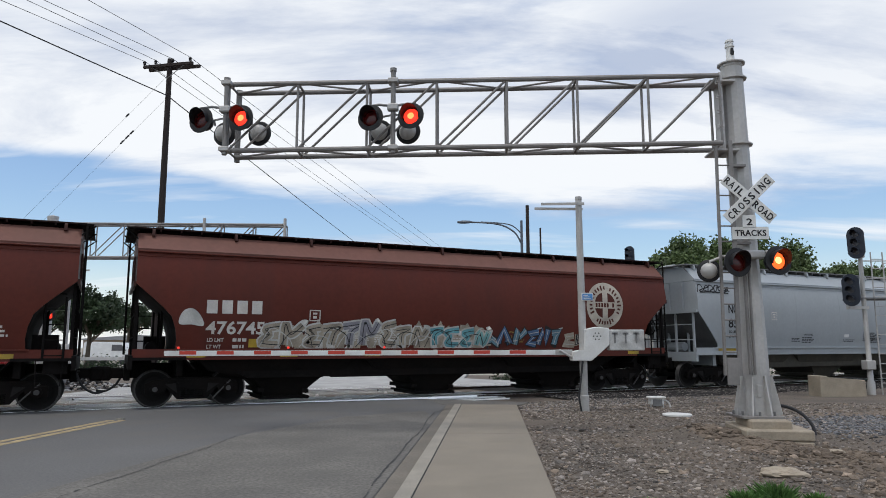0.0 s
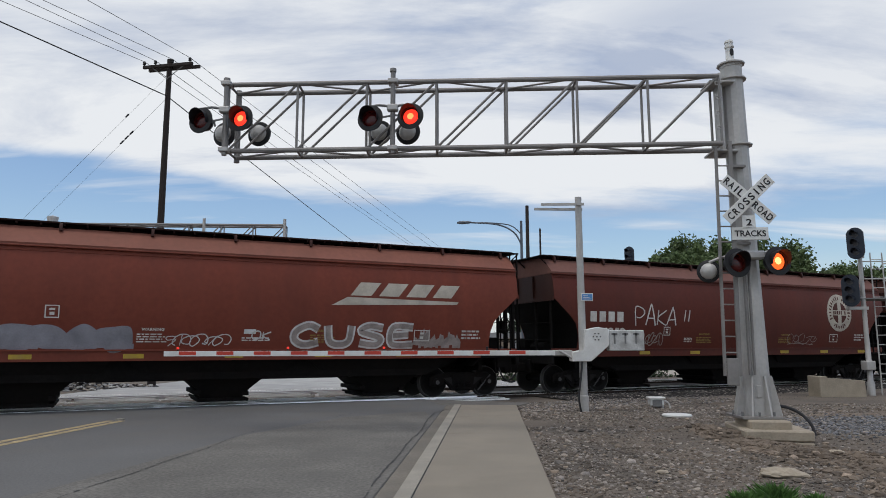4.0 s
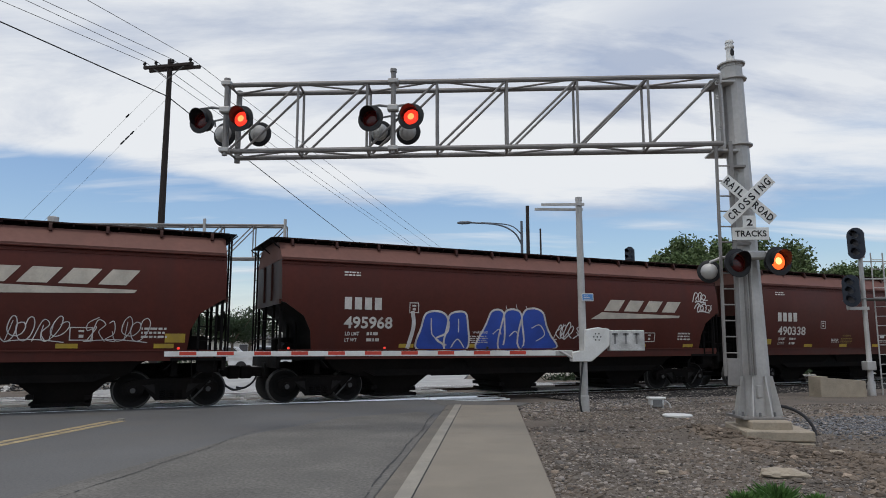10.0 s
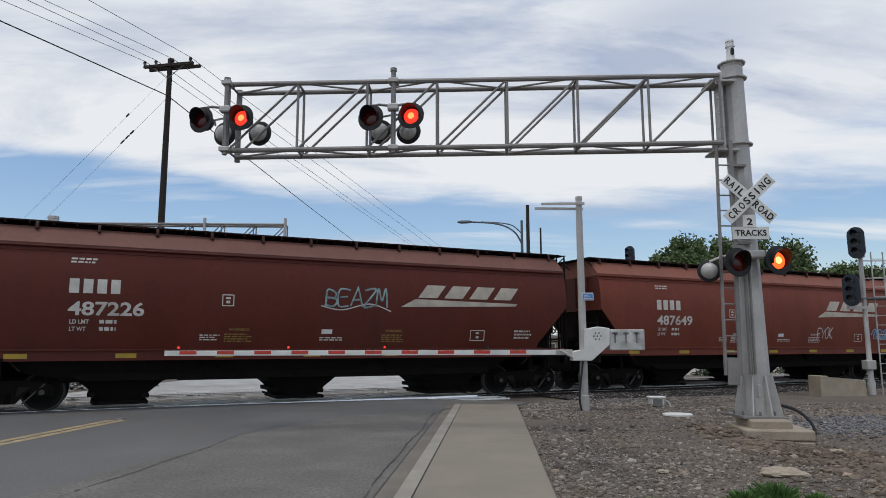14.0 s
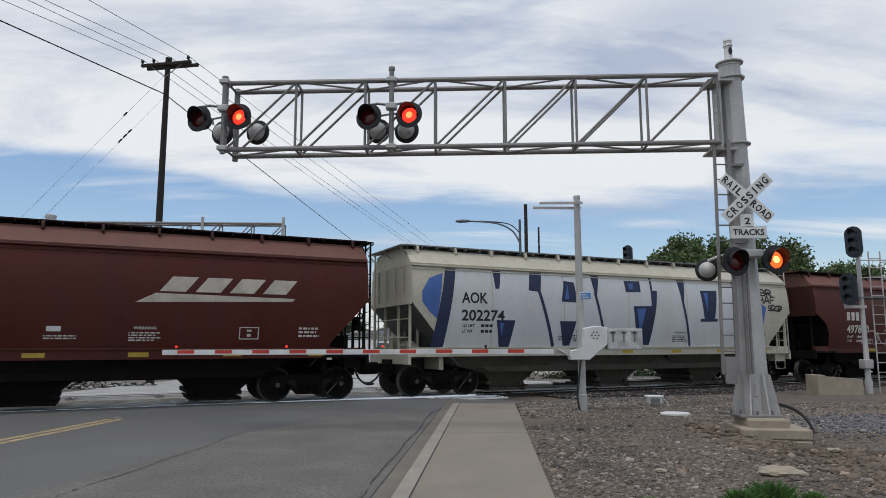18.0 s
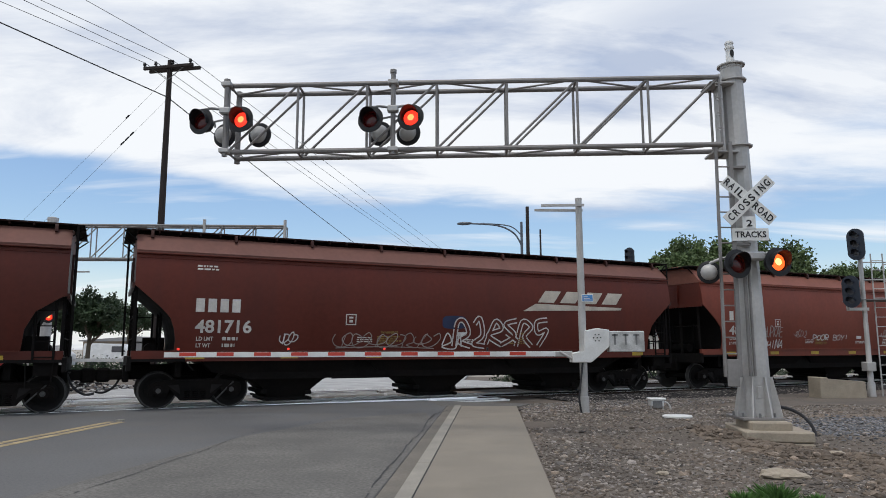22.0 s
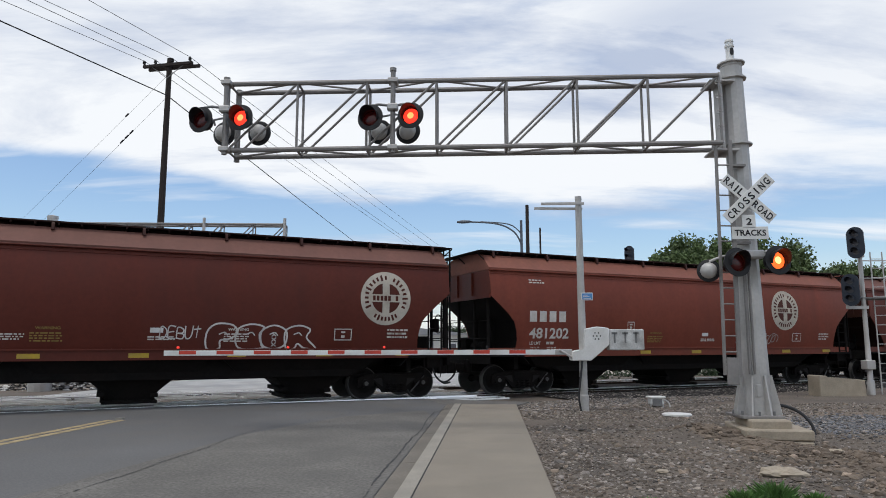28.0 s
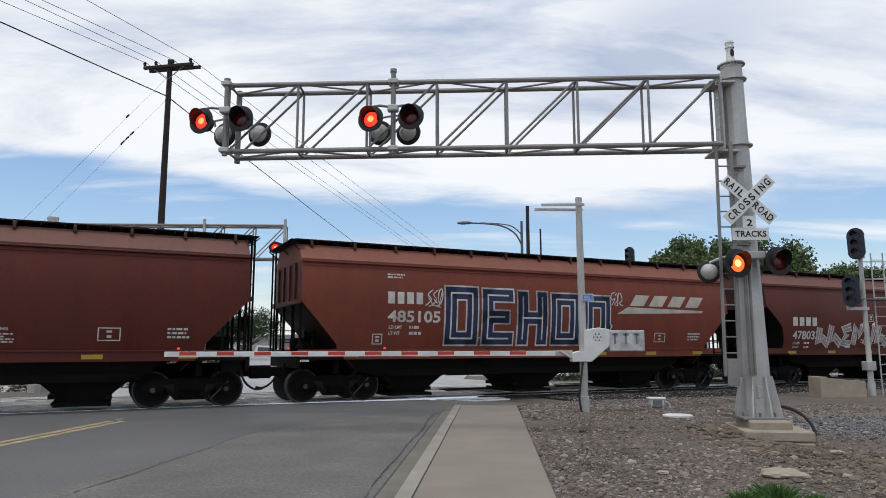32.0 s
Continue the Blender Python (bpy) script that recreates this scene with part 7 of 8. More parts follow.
standard(-120.84, -103.74, "curve", "brown", "", mark="", logo="", x=-7.0, z=1.83, seed=1, big=1.5, mark_w=1.5)
car_b = standard(-102.47, -85.41, "curve", "brown", "476745", logo="round", logo_x=5.82, x=-6.86, z=1.83, seed=2, big=1.48, mark_w=1.5, box_x=-4.2, box_z=2.2, bar=False,
                 label="brown covered hopper car with a broad band of graffiti")
car_c = standard(-83.9, -68.12, "diag", "grey", "852291", mark="NOKL", mark_w=0.92, logo="", x=-6.38, z=2.18, box_x=-4.08, box_z=2.5, ink="stencil_dark", bar=False, big=1.47,
                 label="light grey covered hopper car with black stencils", under="under_tan", seed=3, yellow=False)
car_d = standard(-66.84, -49.72, "curve", "brown_red", "483861", logo_x=2.55, x=-7.15, z=1.95, box_x=-4.28, box_z=2.2, seed=4, big=1.5,
                 label="reddish brown covered hopper car with grey and white graffiti")
car_e = standard(-48.33, -31.35, "curve", "brown", "476352", logo="round", logo_x=5.6, x=-7.07, z=1.81, box_x=-3.87, box_z=1.9, seed=5, big=1.5, mark_w=1.5, bar=False,
                 label="brown covered hopper car with a round emblem and white scrawls")
car_f = standard(-30.0, -12.85, "curve", "brown", "474367", logo="round", logo_x=6.46, x=-7.0, z=1.83, box_x=-3.5, box_z=2.2, seed=6, big=1.5, mark_w=1.48, bar=False,
                 label="brown covered hopper car with pale blue graffiti letters")
car_g = standard(-11.49, 4.12, "small", "brown_dark", "489741", logo_x=1.78, logo_z=2.73, x=-6.1, z=1.96, box_x=-3.63, box_z=2.18, seed=7, big=1.56,
                 label="dark brown covered hopper car with small white tags")
car_h = standard(5.55, 21.54, "small", "brown_dark", "495968", logo_x=2.2, logo_z=2.42, x=-6.25, z=2.03, box_x=-4.3, box_z=2.5, seed=8, big=1.44,
                 label="dark brown covered hopper car with blue bubble graffiti")
car_i = standard(22.9, 38.69, "small", "brown_dark", "490338", logo_x=1.75, logo_z=2.74, x=-6.08, z=1.95, box_x=-3.58, box_z=2.23, seed=9, big=1.6,
                 label="dark brown covered hopper car with clean sides")
car_j = standard(40.06, 56.74, "diag", "brown", "487226", logo_x=2.55, logo_z=2.64, x=-5.87, z=2.25, seed=10,
                 label="brown covered hopper car with a sprayed word")
car_k = standard(58.16, 74.81, "diag", "brown_red", "487649", logo_x=2.52, logo_z=2.64, x=-5.9, z=2.24, seed=11,
                 label="brown covered hopper car with two small tags")
standard(76.14, 92.36, "diag", "brown_dark", "492264", logo_x=2.1, logo_z=2.58, x=-6.55, z=2.19, box_x=-4.55, box_z=2.52, seed=12, big=1.57,
                 label="dark brown covered hopper car with a clean side")
car_n = standard(93.71, 109.82, "diag", "cream", "202274", mark="AOK", mark_w=0.9, logo="", x=-6.44, z=2.25, box_x=-4.1, box_z=2.5, ink="stencil_dark", bar=False, big=1.5,
                 label="white covered hopper car with huge blue and black block graffiti", under="under_tan", seed=13)
car_o = standard(111.42, 127.27, "small", "brown_dark", "497850", logo_x=1.91, logo_z=2.34, x=-6.02, z=1.99, box_x=-3.15, box_z=2.27, seed=14, big=1.44,
                 label="dark brown covered hopper car with a long white scrawl")
car_p = standard(128.71, 145.98, "curve", "brown", "481716", logo_x=2.53, x=-7.2, z=1.9, box_x=-3.25, box_z=2.15, seed=15, big=1.4,
                 label="brown covered hopper car with white outline graffiti")
car_q = standard(147.56, 164.42, "curve", "brown_red", "482233", logo_x=2.44, x=-7.13, z=1.98, box_x=-4.69, box_z=2.29, seed=16, big=1.57,
                 label="reddish brown covered hopper car with painted words", bar=False)
standard(165.91, 181.84, "diag", "tan", "353836", mark="COER", mark_w=1.3, logo="", x=-6.5, z=2.22, box_x=-4.07, box_z=2.55, ink="stencil_dark", bar=False, big=1.7,
                 label="tan covered hopper car with black stencils", under="under_tan", seed=17, yellow=False)
car_s = standard(183.26, 200.11, "curve", "brown", "474556", logo="round", logo_x=6.4, x=-7.03, z=1.82, box_x=-3.86, box_z=1.9, seed=18, big=1.54, mark_w=1.52, bar=False,
                 label="brown covered hopper car with a round emblem and outline graffiti")
car_t = standard(201.54, 218.65, "curve", "brown_red", "481202", logo="round", logo_x=4.62, x=-7.15, z=1.75, box_x=-3.21, box_z=2.03, seed=19, big=1.52, mark_w=1.49,
                 label="reddish brown covered hopper car with a round emblem")
standard(219.99, 235.88, "diag", "brown", "202673", mark="AOKX", mark_w=1.2, logo="", x=-6.47, z=2.22, box_x=-4.44, box_z=2.5, seed=20, big=1.62,
                 label="brown covered hopper car with clean sides")
car_v = standard(237.26, 253.17, "diag", "brown_red", "485105", logo_x=2.8, logo_z=2.62, x=-5.47, z=2.23, box_x=-5.9, box_z=1.6, seed=21, big=1.67,
                 label="reddish brown covered hopper car with tall white and navy letters")
car_w = standard(255.29, 272.4, "curve", "brown", "478033", logo="round", logo_x=6.0, x=-7.1, z=1.8, seed=22, big=1.55, mark_w=1.52, bar=False,
                 label="brown covered hopper car with pale graffiti")
standard(273.8, 290.9, "curve", "brown_red", "", mark="", logo="", seed=23, label="brown covered hopper car at the end of view")

# ---- graffiti on the cars ----
def mural(car, name, label, mats, draw):
    bm = bmesh.new()
    draw(bm)
    part("graffiti", bm, mats, car, label)


def blobs(bm, x0, x1, z0, z1, n, seed, fills, line, w=0.03, y=DECAL, sharp=0.0):
    """A row of swollen interlocked shapes with outlines."""
    r = random.Random(seed)
    for k in range(n):
        cx = x0 + (x1 - x0) * (k + 0.5) / n
        hw, hh = (x1 - x0) / n * r.uniform(0.6, 0.85), (z1 - z0) / 2
        m = 7
        pts = []
        for q in range(m):
            a = 2 * math.pi * q / m + r.uniform(-0.25, 0.25)
            s = r.uniform(0.75, 1.12) if q % 2 else r.uniform(0.75 - sharp * 0.4, 1.0)
            pts.append((cx + hw * s * math.cos(a), z0 + hh + hh * s * math.sin(a)))
        outline_letter(bm, pts, w, y - 0.001 * (k % 3), r.choice(fills), line)
        for q in range(2):
            pts = [(cx + hw * r.uniform(-0.6, 0.6), z0 + hh * r.uniform(0.3, 1.7)) for _ in range(4)]
            ribbon(bm, pts, w * 0.8, y - 0.006, False, line)


def strokes(bm, segs, x, z, sx, sz, w, y, mi):
    """Square-ended straight strokes in a unit box."""
    for (ax, az), (bx, bz) in zip(segs, segs[1:]):
        a, b = Vector((x + ax * sx, z + az * sz)), Vector((x + bx * sx, z + bz * sz))
        d = (b - a).normalized() * w / 2
        n = Vector((-d.y, d.x))
        plate(bm, [a - d - n, b + d - n, b + d + n, a - d + n], y, mi)


def ragged(bm, x0, x1, z0, z1, n, seed, mi, y=DECAL + 0.001):
    """A sprayed ground with a torn upper edge and gaps."""
    r = random.Random(seed)
    w = (x1 - x0) / n
    tops = [z0 + (z1 - z0) * r.uniform(0.45, 1.0) * min(1, 0.4 + 0.35 * min(k, n - k)) for k in range(n + 1)]
    for k in range(n):
        a, b = x0 + w * k, x0 + w * (k + 1)
        peak = max(tops[k], tops[k + 1]) + (z1 - z0) * r.uniform(-0.15, 0.25)
        low = z0 + (r.uniform(0.0, 0.1) if r.random() < 0.4 else 0)
        plate(bm, [(a, low), (b, low), (b, tops[k + 1]), (a + w * r.uniform(0.3, 0.7), peak), (a, tops[k])], y, mi)


def wild(bm, x0, x1, z0, z1, n, seed, back, fills, line, w=0.2, light=None, soft=False):
    """Interlocked angular letters: thick bent strokes over their own dark outlines."""
    r = random.Random(seed)
    a, h = (x1 - x0) / n, z1 - z0
    forms = ([(0, 0), (0.3, 0.9), (0.75, 0.1), (1, 1)], [(1, 0.9), (0.2, 0.75), (0.5, 0.5), (0.1, 0.1), (1, 0)], [(0.1, 0), (0.2, 1), (0.5, 0.5), (1, 0.95)],
             [(0.2, 1), (0.1, 0.1), (0.6, 0.4), (1.1, 0)], [(0, 0.8), (1, 0.9), (0.55, 0.6), (0.4, 0)], [(0, 0.1), (0.5, 1), (1, 0), (0.6, 0.35)])
    for k in range(n):
        f = forms[r.randrange(len(forms))]
        top = r.uniform(0.75, 1.0)
        pts = [(x0 + a * (k + 0.1 + 0.85 * p[0] + r.uniform(-0.1, 0.1)), z0 + w * 0.45 + (h - w * 0.8) * p[1] * top) for p in f]
        y = DECAL - 0.002 - 0.0022 * (k % 3)
        tip = (pts[-1][0] + r.uniform(-0.12, 0.12), pts[-1][1])
        ribbon(bm, pts + [tip], w + 0.09, y, False, back, smooth=soft)
        ribbon(bm, pts, w, y - 0.0008, False, r.choice(fills), smooth=soft)
        ribbon(bm, pts, w * 0.12, y - 0.0014, False, line, smooth=soft)
        if light is not None and r.random() < 0.6:
            q = pts[r.randrange(len(pts))]
            ribbon(bm, [(q[0] - 0.06, q[1] + 0.1), (q[0] + 0.09, q[1] + 0.13)], 0.03, y - 0.002, False, light, smooth=False)


def all_graffiti():
    def draw_b(bm):
        ragged(bm, -5.5, 1.5, 1.47, 2.2, 30, 3, 6)
        wild(bm, -5.5, -1.6, 1.48, 2.3, 7, 4, 0, [6, 6, 6, 2], 3, 0.19, 0, True)
        wild(bm, -1.7, 1.4, 1.48, 2.15, 6, 6, 0, [6, 1, 6, 7], 3, 0.17, 0, True)
        for k in range(13):
            x = -5.5 + 0.53 * k
            ribbon(bm, [(x, 1.5), (x + 0.3, 2.0 - 0.1 * (k % 3)), (x + 0.75, 1.75 + 0.1 * (k % 2)), (x + 0.9, 1.5)], 0.022, DECAL - 0.011, False, 3 if k % 2 else 0)
        for a, b in ((1.25, 2.2), (2.3, 3.2), (3.2, 4.05)):
            wild(bm, a, b, 1.49, 2.12, 2, int(a * 10), 3, [4, 5, 4], 0, 0.19, 0)
        outline_letter(bm, [(-7.5, 2.1), (-7.42, 2.4), (-7.2, 2.47), (-7.0, 2.3), (-6.92, 2.05), (-7.2, 2.08)], 0.01, DECAL, 0, 0)
        wild(bm, 4.15, 7.42, 1.5, 2.0, 7, 8, 6, [3, 6], 0, 0.13, 0)
    mural(car_b, "b", "band of white, tan and blue graffiti", ["spray_white", "spray_teal", "spray_grey", "stencil_dark", "spray_steel", "spray_blue_mid", "spray_tan", "spray_cyan"], draw_b)
    patch(car_b, -5.77, -5.31, 1.5, 1.72, "yellow")
    scrawl(car_c, -7.85, -6.3, 3.46, 3.76, 12, "stencil_dark", 0.045, 6)
    bars(car_c, 1.47, 2.3, 1.72, 2.1, 5, "stencil_dark", 9, "warning_stencil")
    patch(car_c, -6.8, -5.9, 1.34, 1.44, "yellow")

    def draw_d(bm):
        ragged(bm, -5.85, -2.35, 1.48, 1.86, 26, 41, 1, DECAL + 0.0005)
        blobs(bm, -5.95, -2.4, 1.42, 2.06, 5, 4, [0], 1, 0.02)
        ragged(bm, 4.95, 6.6, 1.48, 2.0, 18, 42, 2, DECAL + 0.0005)
        for k, ch in enumerate("CUSE"):
            for q, line in enumerate(GLYPH[ch]):
                path = [(1.55 + 0.93 * k + 0.68 * px, 1.58 + 0.52 * pz) for px, pz in line]
                ribbon(bm, path, 0.24, DECAL - 0.0015 * (k % 2) - 0.0002 * q, False, 3)
                ribbon(bm, path, 0.14, DECAL - 0.0008 - 0.0015 * (k % 2) - 0.0002 * q, False, 2)
    mural(car_d, "d", "grey and white rounded graffiti", ["spray_grey", "spray_grey", "chalk_dim", "chalk"], draw_d)
    sprayed(car_d, "OK", 0.45, 0.95, 1.72, 1.95, 0.03, "chalk", 12)
    scrawl(car_d, -1.74, -0.2, 1.55, 1.85, 8, "chalk", 0.025, 6)
    scrawl(car_d, -7.0, -5.9, 1.5, 1.75, 9, "chalk", 0.03, 4)
    sprayed(car_e, "PAKA", -5.2, -3.25, 2.25, 2.84, 0.05, "chalk", 10)
    for x in (-2.95, -2.75):
        lettering(car_e, "I", x, x + 0.05, 2.4, 2.8, "chalk", 0.2, "graffiti")
    scrawl(car_e, -6.3, -5.1, 1.48, 1.66, 12, "spray_sky", 0.035, 7)
    patch(car_e, -5.85, -5.45, 1.7, 1.8, "yellow")
    scrawl(car_e, -5.3, -4.0, 1.55, 2.0, 11, "chalk_dim", 0.025, 7)
    scrawl(car_e, 2.4, 4.0, 1.6, 2.0, 13, "chalk_dim", 0.02, 4)

    def draw_f(bm):
        ragged(bm, -4.5, 3.1, 1.48, 2.3, 52, 21, 0)
        ragged(bm, -3.6, 2.7, 1.48, 1.95, 24, 24, 6, DECAL - 0.0005)
        wild(bm, -3.65, -1.2, 1.48, 2.42, 3, 22, 5, [2, 2, 4], 4, 0.27, 3)
        wild(bm, -0.45, 2.75, 1.48, 2.4, 4, 27, 5, [2, 4, 2], 4, 0.27, 3)
        for k in range(26):
            x = -4.9 + 0.31 * k
            ribbon(bm, [(x, 1.55 + 0.2 * (k % 4)), (x + 0.14, 1.75 + 0.2 * (k % 3)), (x + 0.22, 1.6 + 0.23 * (k % 4))], 0.014, DECAL - 0.0012, False, 3 if k % 3 else 5, smooth=False)
        y = DECAL - 0.014
        plate(bm, [(-1.62, 1.5), (-1.32, 1.5), (-1.14, 1.82), (-0.72, 1.82), (-0.6, 1.5), (-0.3, 1.5), (-0.62, 2.55), (-1.12, 2.55)], y, 4)
        plate(bm, [(-1.05, 1.96), (-0.78, 1.96), (-0.82, 2.3), (-0.95, 2.3)], y - 0.003, 5)
        ribbon(bm, [(-1.62, 1.5), (-1.12, 2.55), (-0.62, 2.55), (-0.3, 1.5)], 0.035, y - 0.004, False, 3, smooth=False)
    mural(car_f, "f", "pale blue and teal graffiti letters over pink", ["spray_pink", "chalk_dim", "spray_steel", "chalk", "spray_steel_pale", "spray_navy", "spray_blue_deep"], draw_f)
    for k in range(3):
        scrawl(car_f, -8.35 + 0.42 * k, -7.95 + 0.42 * k, 3.22 - 0.16 * k, 3.5 - 0.17 * k, 14 + 30 * k, "chalk", 0.035, 2)
    scrawl(car_f, -5.3, -4.4, 2.0, 2.3, 15, "chalk", 0.02, 6)
    scrawl(car_f, 3.6, 4.2, 2.1, 2.4, 16, "chalk", 0.02, 3)
    patch(car_f, -7.47, -7.0, 1.74, 1.92, "yellow")
    for a, b, c, d, s in ((-2.5, -1.0, 1.65, 2.15, 17), (0.3, 1.4, 1.61, 2.25, 18), (2.9, 4.2, 1.66, 2.25, 19), (4.5, 6.0, 1.66, 2.25, 20)):
        scrawl(car_g, a, b, c, d, s, "chalk", 0.022, 6)
    for x, z in ((-6.9, 1.6), (6.4, 1.64)):
        patch(car_g, x, x + 0.47, z, z + 0.22, "yellow")

    def draw_h(bm):
        outline_letter(bm, [(-4.0, 1.46), (-3.9, 2.1), (-3.75, 2.5), (-3.3, 2.55), (-3.05, 2.35), (-3.05, 1.95), (-3.4, 1.75), (-2.95, 1.46)], 0.06, DECAL, 0, 1)
        outline_letter(bm, [(-3.1, 1.46), (-3.05, 2.2), (-2.95, 2.5), (-2.5, 2.55), (-2.38, 2.2), (-2.35, 1.46)], 0.06, DECAL - 0.002, 0, 1)
        outline_letter(bm, [(-2.05, 1.47), (-1.75, 2.2), (-1.55, 2.6), (-1.2, 2.62), (-1.1, 2.3), (-1.15, 1.47)], 0.06, DECAL, 0, 1)
        outline_letter(bm, [(-1.25, 1.47), (-1.15, 2.4), (-0.95, 2.66), (-0.55, 2.6), (-0.45, 2.2), (-0.4, 1.47)], 0.06, DECAL - 0.002, 0, 1)
        outline_letter(bm, [(-0.5, 1.47), (-0.45, 2.5), (-0.1, 2.72), (0.3, 2.6), (0.45, 2.2), (0.62, 1.9), (0.88, 1.47)], 0.06, DECAL - 0.004, 0, 1)
        ribbon(bm, [(-4.3, 1.48), (-4.15, 2.1), (-4.2, 2.55)], 0.12, DECAL, False, 1)
        for pts in ([(-3.6, 2.35), (-3.55, 1.9), (-3.3, 1.7)], [(-2.7, 2.35), (-2.68, 1.95)], [(-1.5, 1.9), (-1.3, 2.05), (-1.2, 1.9)], [(-0.9, 1.85), (-0.7, 2.0), (-0.55, 1.85)], [(-0.1, 2.1), (0.2, 2.2), (0.4, 1.9), (0.1, 1.7)], [(-2.9, 1.5), (-2.7, 1.75), (-2.45, 1.5)]):
            ribbon(bm, pts, 0.035, DECAL - 0.009, False, 1)
        for k in range(3):
            ribbon(bm, [(-1.0 + 0.36 * k, 2.6 + 0.03 * (k % 3)), (-1.06 + 0.37 * k, 2.78 + 0.05 * (k % 2))], 0.02, DECAL - 0.003, False, 1)
    mural(car_h, "h", "deep blue bubble letters outlined in white", ["spray_blue", "chalk"], draw_h)
    scrawl(car_h, 0.75, 1.7, 1.75, 2.3, 25, "chalk", 0.035, 5)
    scrawl(car_h, 6.75, 7.4, 3.1, 3.45, 26, "chalk", 0.04, 3)
    scrawl(car_h, 6.85, 7.55, 2.75, 3.05, 27, "chalk", 0.04, 4)
    patch(car_i, -6.85, -6.4, 1.6, 1.8, "yellow")
    sprayed(car_j, "BEAZM", 0.3, 2.15, 2.62, 3.1, 0.045, "spray_faded", 3)
    ribbon_car(car_j, [(0.2, 2.62), (0.8, 2.52), (1.6, 2.7), (2.25, 2.5)], 0.03)
    sprayed(car_k, "FYOK", 2.5, 3.45, 1.8, 2.25, 0.035, "chalk", 4)
    scrawl(car_k, 5.96, 7.0, 1.8, 2.2, 27, "spray_sky", 0.045, 5)

    def draw_n(bm):
        zt = Z_EAVE - 0.04
        plate(bm, [(-7.1, 1.47), (6.0, 1.47), (5.7, zt), (-6.9, zt)], DECAL + 0.004, 0)
        b, c = DECAL - 0.001, DECAL - 0.004
        plate(bm, [(-7.05, zt - 0.15), (-7.5, 3.5), (-7.75, 3.1), (-7.75, 2.8), (-7.5, 2.5), (-7.25, 2.3)], b, 2)
        plate(bm, [(-6.95, zt), (-6.6, zt), (-7.0, 1.47), (-7.42, 1.47)], c, 1)
        plate(bm, [(-5.32, zt), (-5.02, zt), (-5.12, 3.25), (-5.26, 3.25)], b, 1)
        plate(bm, [(-3.95, zt), (-3.5, zt), (-3.6, 3.2), (-4.05, 3.24)], b, 1)
        strokes(bm, [(-3.64, 3.2), (-3.08, 1.52)], 0, 0, 1, 1, 0.11, c, 1)
        plate(bm, [(-5.22, 2.29), (-4.54, 2.29), (-4.72, 1.47), (-5.08, 1.47)], b, 1)
        plate(bm, [(-5.1, 2.2), (-4.95, 2.2), (-5.02, 1.8)], c, 2)
        plate(bm, [(-2.8, 2.92), (-2.18, 2.9), (-2.25, 3.56), (-2.66, 3.6)], b, 1)
        plate(bm, [(-2.68, 3.0), (-2.5, 3.0), (-2.52, 3.5)], c, 2)
        plate(bm, [(-2.86, 2.29), (-2.2, 2.29), (-2.42, 1.5), (-2.68, 1.5)], b, 1)
        plate(bm, [(-1.56, zt), (-1.2, zt), (-1.36, 3.1), (-1.44, 3.2)], b, 1)
        strokes(bm, [(-1.42, 3.2), (-0.95, 1.52)], 0, 0, 1, 1, 0.1, c, 1)
        plate(bm, [(-0.14, 3.7), (0.56, 3.71), (0.56, 3.33), (-0.1, 3.31)], b, 1)
        plate(bm, [(0.05, 3.62), (0.25, 3.62), (0.22, 3.42), (0.05, 3.42)], c, 2)
        strokes(bm, [(1.05, zt), (1.05, 2.84)], 0, 0, 1, 1, 0.09, c, 1)
        plate(bm, [(1.02, 3.4), (1.3, 3.4), (1.22, 2.8), (0.95, 1.52), (0.38, 1.52), (0.2, 2.84), (1.02, 2.86)], b, 1)
        plate(bm, [(0.35, 2.75), (0.75, 2.78), (0.5, 1.85)], c, 2)
        plate(bm, [(2.3, zt), (2.66, zt), (2.52, 3.0), (2.42, 3.1)], b, 1)
        strokes(bm, [(2.46, 3.1), (2.85, 1.52)], 0, 0, 1, 1, 0.1, c, 1)
        plate(bm, [(3.36, 3.48), (4.2, 3.5), (4.02, 2.4), (3.52, 2.38)], b, 1)
        plate(bm, [(3.52, 3.4), (3.72, 3.4), (3.66, 2.7)], c, 2)
        strokes(bm, [(3.36, 2.4), (4.12, 2.42)], 0, 0, 1, 1, 0.1, c, 1)
        strokes(bm, [(5.12, zt), (5.55, 1.52)], 0, 0, 1, 1, 0.17, c, 1)
        plate(bm, [(5.22, zt - 0.1), (6.75, 2.95), (6.55, 2.2), (6.1, 1.6), (5.6, 1.55)], b, 2)
    mural(car_n, "n", "huge block letters in navy and blue on white", ["pale", "spray_navy", "spray_blue_dull"], draw_n)
    for k, word in ((1, "HAF"), (2, "PBR")):
        sprayed(car_n, word, 6.55 - 0.2 * k, 7.45 - 0.15 * k, 2.8 + 0.3 * k, 3.04 + 0.3 * k, 0.055, "stencil_dark", 28 + k)
    scrawl(car_n, 6.75, 7.5, 2.82, 3.04, 28, "stencil_dark", 0.05, 3)
    sprayed(car_o, "TOP NOTCH", -3.6, 1.25, 1.5, 2.16, 0.06, "chalk_soft", 6)
    ribbon_car(car_o, [(1.45, 1.52), (1.75, 1.9), (2.1, 2.12), (2.1, 1.85), (2.2, 1.5)], 0.075, "chalk_soft")
    ribbon_car(car_o, [(-5.0, 1.95), (-4.3, 2.1), (-3.9, 1.75), (-4.2, 1.52)], 0.06, "chalk_soft")
    ribbon_car(car_o, [(-4.0, 2.05), (-3.85, 1.8), (-3.65, 1.58)], 0.06, "chalk_soft")
